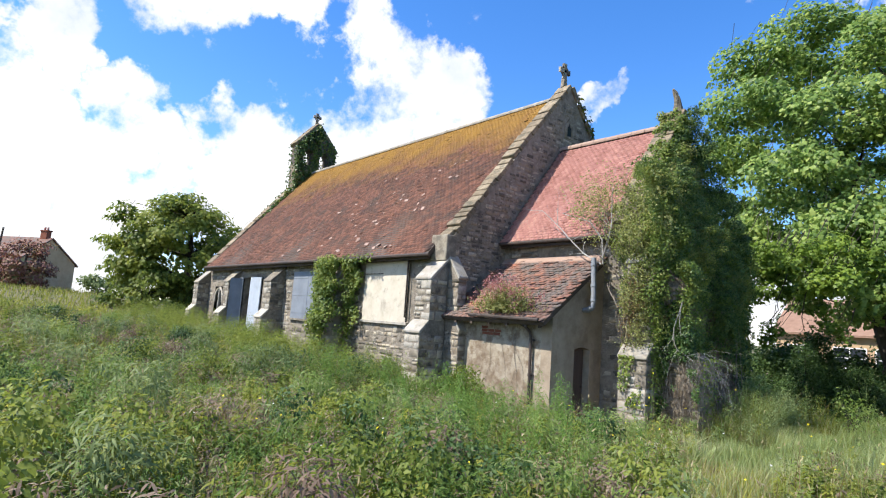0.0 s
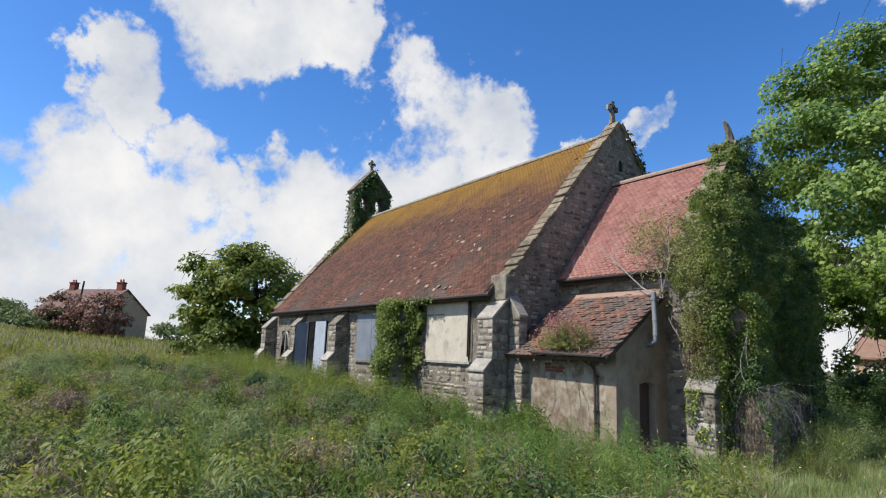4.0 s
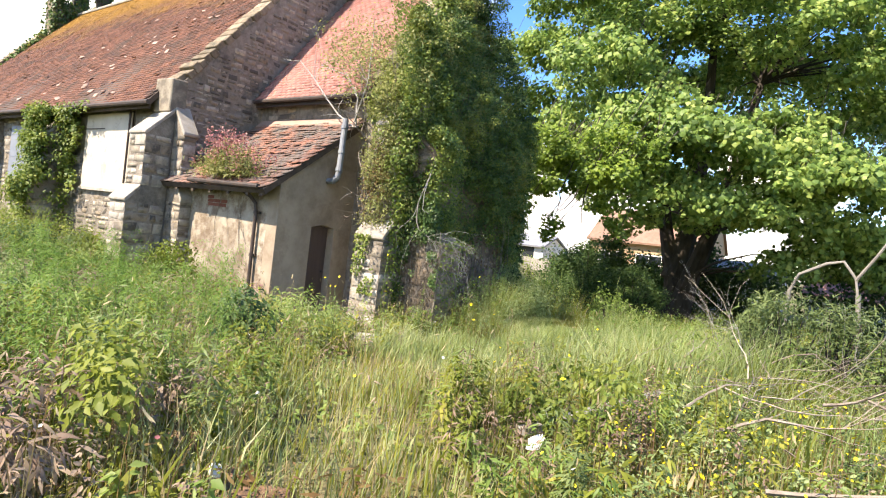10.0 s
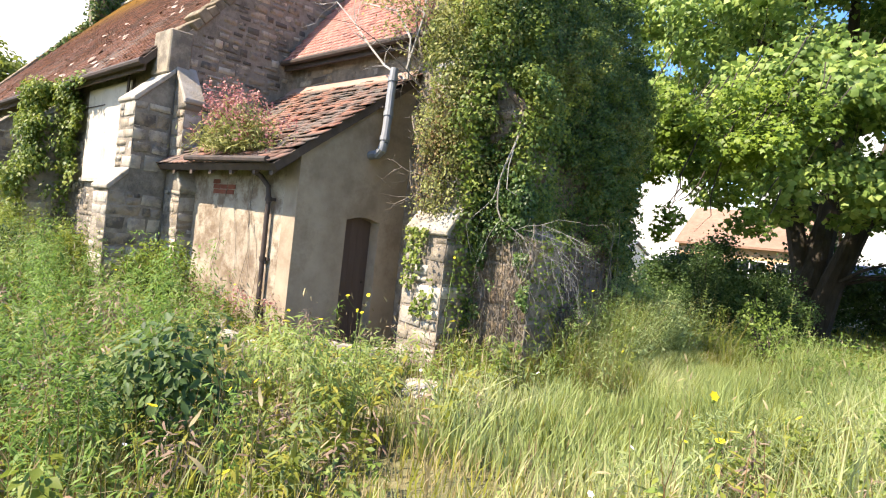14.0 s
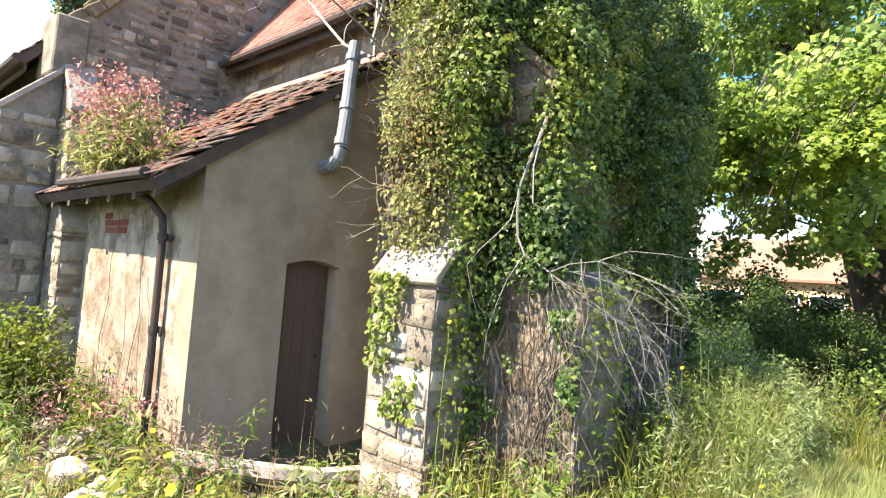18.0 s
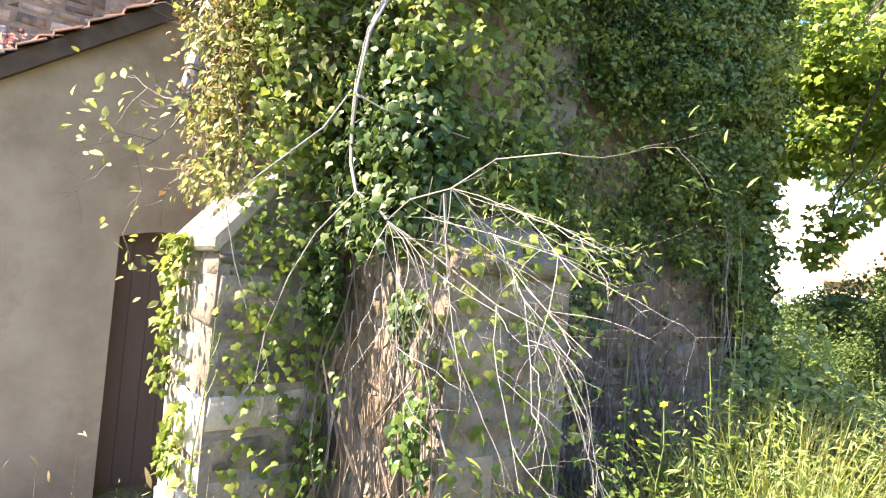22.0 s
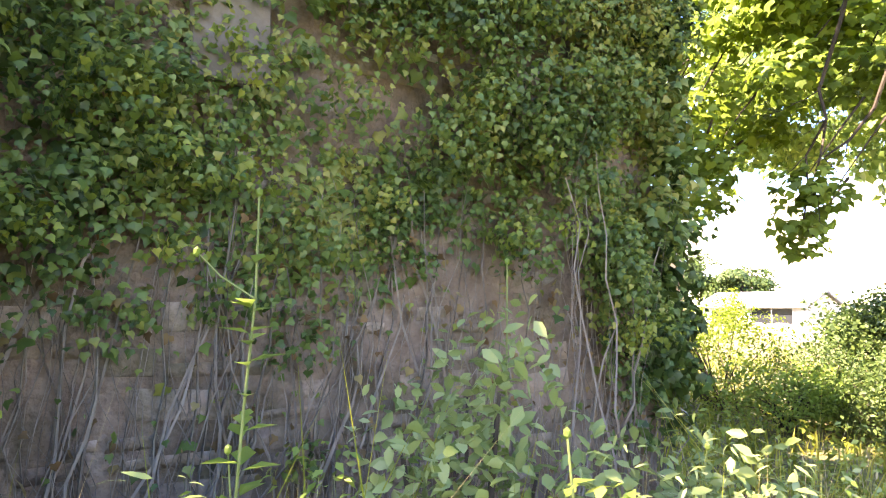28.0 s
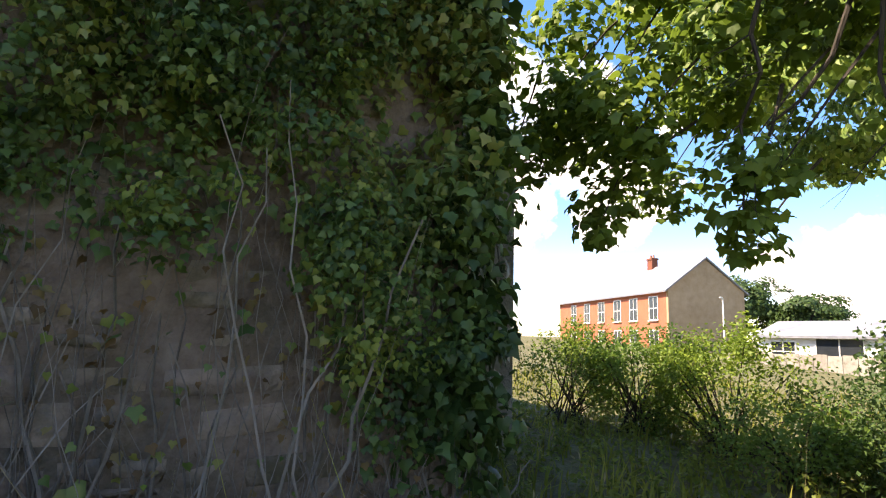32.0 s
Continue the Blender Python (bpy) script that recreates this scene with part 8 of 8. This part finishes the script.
bush("spindle_bush", "low shaded shrub by the ivy wall", (2.79, 5.75, 0), 0.45, 0.4, 0.36, 20, "weed", 0.07, 34, LEAF_OVAL, "", 0.22)
bush("spindle_bush", "leafy green shrub in the sun", (3.97, 7.27, 0), 0.6, 0.5, 0.6, 24, "weed_lit", 0.07, 36, LEAF_OVAL, "", 0.24)

# valerian on the vestry roof
val = thing("valerian", "bushy red valerian in flower on the vestry eaves", "flowering plant", (-1.3, 0.1, 2.6))
n = 3600
c = np.stack([rng.normal(-1.35, 0.42, n), rng.normal(0.12, 0.16, n), 2.62 + np.abs(rng.normal(0.12, 0.24, n))], -1)
c = c[(c[:, 2] < 3.35 - 0.5 * np.abs(c[:, 0] + 1.2)) & (c[:, 2] > lean_z(c[:, 1]) - 0.05)]
part_mesh("foliage", leaves("foliage", LEAF_LONG, c, unit_rand(len(c)) + (0, -0.4, 0.7), unit_rand(len(c)) + (0, -0.2, 0.3), rng.uniform(0.06, 0.13, len(c))), M["shrub"], val, "grey-green narrow leaves", kind="stuff")
fl = []
for k in range(80):
    q = np.array((random.gauss(-1.35, 0.45), random.gauss(0.08, 0.18), random.uniform(2.9, 3.5)))
    q[2] -= 0.3 * abs(q[0] + 1.3)
    fl.append(q[None] + rng.normal(0, 1, (26, 3)) * (0.05, 0.05, 0.06))
fl = np.concatenate(fl)
part_mesh("blossom", leaves("flower_heads", LEAF_QUAD, fl, unit_rand(len(fl)), unit_rand(len(fl)), rng.uniform(0.025, 0.05, len(fl))), M["pink"], val, "dusty red-pink flower heads", kind="stuff")
bm = bmesh.new()
for k in range(40):
    x = random.gauss(-1.3, 0.35)
    tube(bm, [(x, 0.2, 2.6), (x + random.gauss(0, 0.1), 0.1, 2.9), (x + random.gauss(0, 0.2), random.gauss(0.05, 0.1), 3.2)], 0.004, 4, cap=False)
part("stalk_mass", bm, M["greenstem"], val, "thin pale stalks", kind="stuff")
val2 = thing("valerian", "low red valerian at the foot of the vestry wall", "flowering plant", (-0.3, -0.1, 0.3))
fl = np.concatenate([np.array((random.uniform(-0.9, 0.3), random.uniform(-0.5, 0.2), random.uniform(0.45, 0.75)))[None] + rng.normal(0, 0.035, (20, 3)) for k in range(16)])
part_mesh("blossom", leaves("flower_heads", LEAF_QUAD, fl, unit_rand(len(fl)), unit_rand(len(fl)), rng.uniform(0.018, 0.035, len(fl))), M["pink"], val2, "", kind="stuff")
# dry stems on the vestry side wall
dry = thing("dead_creeper", "dead creeper stems on the flaking vestry wall", "creeper", (-1.2, 0.3, 0.3))
bm = bmesh.new()
for k in range(5):
    x, z = random.uniform(-2.4, -0.1), 0.2
    pts = [(x, 0.335, z)]
    hh = random.uniform(1.2, 2.4)
    for j in range(6):
        x += random.gauss(0, 0.11)
        z += hh / 6
        pts.append((x, 0.33, min(z, 2.55)))
    tube(bm, pts, 0.0035, 4, cap=False)
part("stem_mass", bm, M["stem"], dry, "", kind="stuff")
# bricks showing where the side wall has lost its face
for k in range(7):
    bm = bmesh.new()
    x, z = -2.25 + (k % 3) * 0.22 + random.uniform(-0.02, 0.02), 2.02 + (k // 3) * 0.075
    box(bm, (x, LY0 - 0.012, z), (x + 0.2, LY0 + 0.05, z + 0.062), jitter=0.003)
    part("brick", bm, M["brick"], vestry_side)

# ---- rubble, timber, brushwood ----
def chunk(name, label, x, y, size, key, z=None, group="", cat="stone"):
    g = float(ground_z(x, y)) if z is None else z
    ob = thing(name, label, cat, (x, y, g), group)
    bm = bmesh.new()
    bmesh.ops.create_icosphere(bm, subdivisions=2, radius=1.0)
    for v in bm.verts:
        v.co *= 1 + 0.35 * noise.noise(v.co * 1.3 + Vector((x * 7, y * 5, 0)))
        v.co.x *= size[0]
        v.co.y *= size[1]
        v.co.z *= size[2]
    bm.transform(Matrix.Translation((x, y, g + size[2] * 0.75)) @ Matrix.Rotation(random.uniform(0, 6), 4, "Z") @ Matrix.Rotation(random.uniform(-0.3, 0.3), 4, "X"))
    part("stone_body", bm, M[key], ob)


random.seed(51)
for k in range(14):
    chunk("rubble_stone", "pale broken mortar and stone lying at the vestry wall", -1.3 + k * 0.16 + random.uniform(-0.1, 0.1), 0.08 - random.uniform(0, 0.35) - 0.03 * k, (random.uniform(0.06, 0.16), random.uniform(0.05, 0.12), random.uniform(0.04, 0.09)), "concrete", group="rubble at the vestry")
for k in range(6):
    chunk("rubble_stone", "pale stone half sunk in the grass", 0.6 + random.uniform(-0.5, 0.9), -0.7 + random.uniform(-0.4, 0.5), (0.13, 0.10, 0.05), "concrete", group="rubble at the vestry")
for x, y in ((6.02, -4.6), (6.9, -5.15), (4.1, -4.2), (3.6, -4.6), (8.6, -2.6), (7.9, -3.9), (5.4, -5.6)):
    chunk("white_stone", "small white stone lying in the weeds", x, y, (0.05, 0.04, 0.04), "whitewall", float(ground_z(x, y)) + 0.16, "white stones in the meadow")
for k in range(8):
    chunk("earth_clod", "reddish bare earth clod", 5.9 + random.uniform(-0.9, 1.2), -4.7 + random.uniform(-0.5, 0.5), (0.16, 0.14, 0.07), "brown_earth", group="bare earth patch", cat="earth")
# kerb of the sunken step
kerb = thing("concrete_kerb", "worn concrete kerb round the sunken vestry door", "kerb", (0.5, 0.7, 0.1))
bm = bmesh.new()
tube(bm, [(0.08, 0.28, 0.26), (0.35, 0.5, 0.22), (0.62, 0.85, 0.17), (0.8, 1.15, 0.14), (0.9, 1.6, 0.12)], [0.07, 0.08, 0.08, 0.075, 0.07], 6)
part("kerb_body", bm, M["concrete"], kerb)
chunk("concrete_slab", "flat slab of old path concrete", 1.6, -0.1, (0.6, 0.35, 0.05), "concrete", 0.17, cat="slab")
chunk("concrete_slab", "flat slab of old path concrete", 2.5, 0.3, (0.45, 0.3, 0.05), "concrete", 0.14, cat="slab")
# plank
pl = thing("timber_plank", "bleached timber post lying on dead branches", "timber", (7.1, -1.4, 0.3))
bm = bmesh.new()
box(bm, (-1.25, -0.055, -0.035), (1.25, 0.055, 0.035), jitter=0.006)
bmesh.ops.bevel(bm, geom=bm.edges[:], offset=0.008, segments=1, affect="EDGES")
bm.transform(Matrix.Translation((7.0, -1.0, 0.5)) @ Matrix.Rotation(radians(73), 4, "Z") @ Matrix.Rotation(radians(-5), 4, "Y"))
part("plank", bm, M["timber"], pl)
chunk("white_stone", "white broken slab lying in the weeds", 6.9, -2.4, (0.2, 0.06, 0.03), "whitewall", 0.4)
# brushwood pile
random.seed(61)
pile = thing("brushwood_pile", "heap of grey dead branches in the weeds", "brushwood", (8.6, 0.9, 0.3))
for k in range(170):
    x, y = random.gauss(8.6, 1.2), random.gauss(0.9, 1.4)
    if x < 6.6 or y > 4.5:
        continue
    bm = bmesh.new()
    a = random.gauss(0.6, 0.8)
    twig(bm, (x, y, float(ground_z(x, y)) + random.uniform(0.1, 0.6)), (math.cos(a), math.sin(a), random.gauss(0.1, 0.25)), random.uniform(0.5, 1.3), random.choice((0.005, 0.007, 0.009, 0.016)), 1, 0.5, 0.02, 2, 4)
    part("branch", bm, M["brush"], pile)
# withered thatch and bare earth on the slope
for k, (x, y, r) in enumerate(((6.0, -4.9, 0.55), (5.3, -5.3, 0.4), (6.7, -4.3, 0.45), (3.4, -4.7, 0.5), (1.2, -5.2, 0.7), (7.4, -3.6, 0.5), (-0.6, -6.2, 0.6), (7.9, -1.9, 0.6), (2.2, -7.2, 0.8), (4.4, -6.6, 0.5))):
    n = 150
    a, q = rng.uniform(0, 6.283, n), rng.random(n) ** 0.5 * r
    px, py = x + np.cos(a) * q, y + np.sin(a) * q
    pos = np.stack([px, py, ground_z(px, py) + 0.06 + rng.uniform(0, 0.2, n)], -1)
    ob = thing("withered_clump", "russet withered weeds lying flat in the meadow", "weeds", (x, y, float(ground_z(x, y))), "withered clumps", "stuff")
    part_mesh("thatch", leaves("thatch", LEAF_LONG, pos, unit_rand(n) + (0, 0, 0.8), unit_rand(n) * (1, 1, 0.5), rng.uniform(0.05, 0.13, n)), M["brown_leaf" if k % 2 == 0 else "straw"], ob, kind="stuff")
snag = thing("dead_snag", "bent bleached dead bough standing above the weeds", "dead branch", (8.3, 3.3, 0.2))
for pts, r in (([(8.5, 0.8, 0.2), (8.48, 0.78, 1.0), (8.5, 0.75, 1.75), (8.6, 0.7, 2.0), (8.92, 0.65, 2.19), (9.12, 0.6, 2.24), (9.28, 0.57, 2.02), (9.33, 0.55, 1.75)], 0.04), ([(9.28, 0.57, 2.0), (9.48, 0.52, 2.35), (9.62, 0.47, 2.63), (9.78, 0.45, 2.62), (9.84, 0.45, 2.45)], 0.03),
               ([(9.33, 0.55, 1.8), (9.4, 0.55, 1.0), (9.35, 0.55, 0.2)], 0.045)):
    bm = bmesh.new()
    pts = [(x - 0.6, y + 2.7, z) for x, y, z in pts]
    tube(bm, pts, [0.75 * r * (1 - 0.5 * k / len(pts)) for k in range(len(pts))], 7)
    part("bough", bm, M["timber"], snag)
for x, y, h in ((7.7, 2.6, 0.75), (8.1, 2.4, 0.82), (8.6, 2.5, 0.85), (9.1, 2.7, 0.8), (9.6, 2.6, 0.75)):
    bush("mugwort_clump", "tall grey-green weeds round the dead bough", (x, y, 0), 0.45, 0.4, h, 30, "weed_grey", 0.10, 70, LEAF_LONG, "tall weeds", 0.26)
bm = bmesh.new()
for k in range(5):
    twig(bm, (7.6 + 0.2 * k, 1.6 + 0.1 * k, 0.2), (random.gauss(0, 0.3), random.gauss(-0.2, 0.2), 1), 1.1, 0.008, 2, 0.4, 0, 2, 4)
part("dry_shoot_mass", bm, M["deadwood"], snag, "thin dry upright shoots", kind="stuff")

# dry leaves caught among the bare stems
def dry_sample(n):
    y, z = rng.uniform(2.5, 6.1, n), 0.2 + 1.9 * rng.random(n) ** 0.8
    k = rng.random(n) < 0.25 + 0.75 * lumps(y, z)
    return np.stack([CX1 + rng.uniform(0.02, 0.1, n), y, z], -1)[k]


def lumps(y, z):
    return np.clip(0.5 + 0.5 * np.sin(y * 3.1 + z) * np.cos(z * 4.3 - y * 1.7) + 0.3 * np.sin(y * 9 + z * 6), 0, 1)


part_mesh("dry_foliage", ivy_sheet("dry_foliage", "", 700, dry_sample, (1, 0, -0.2), (0.025, 0.05), "brown_leaf", None, 0.7), M["brown_leaf"], ivy_e, "dry brown leaves among the stems", kind="stuff")
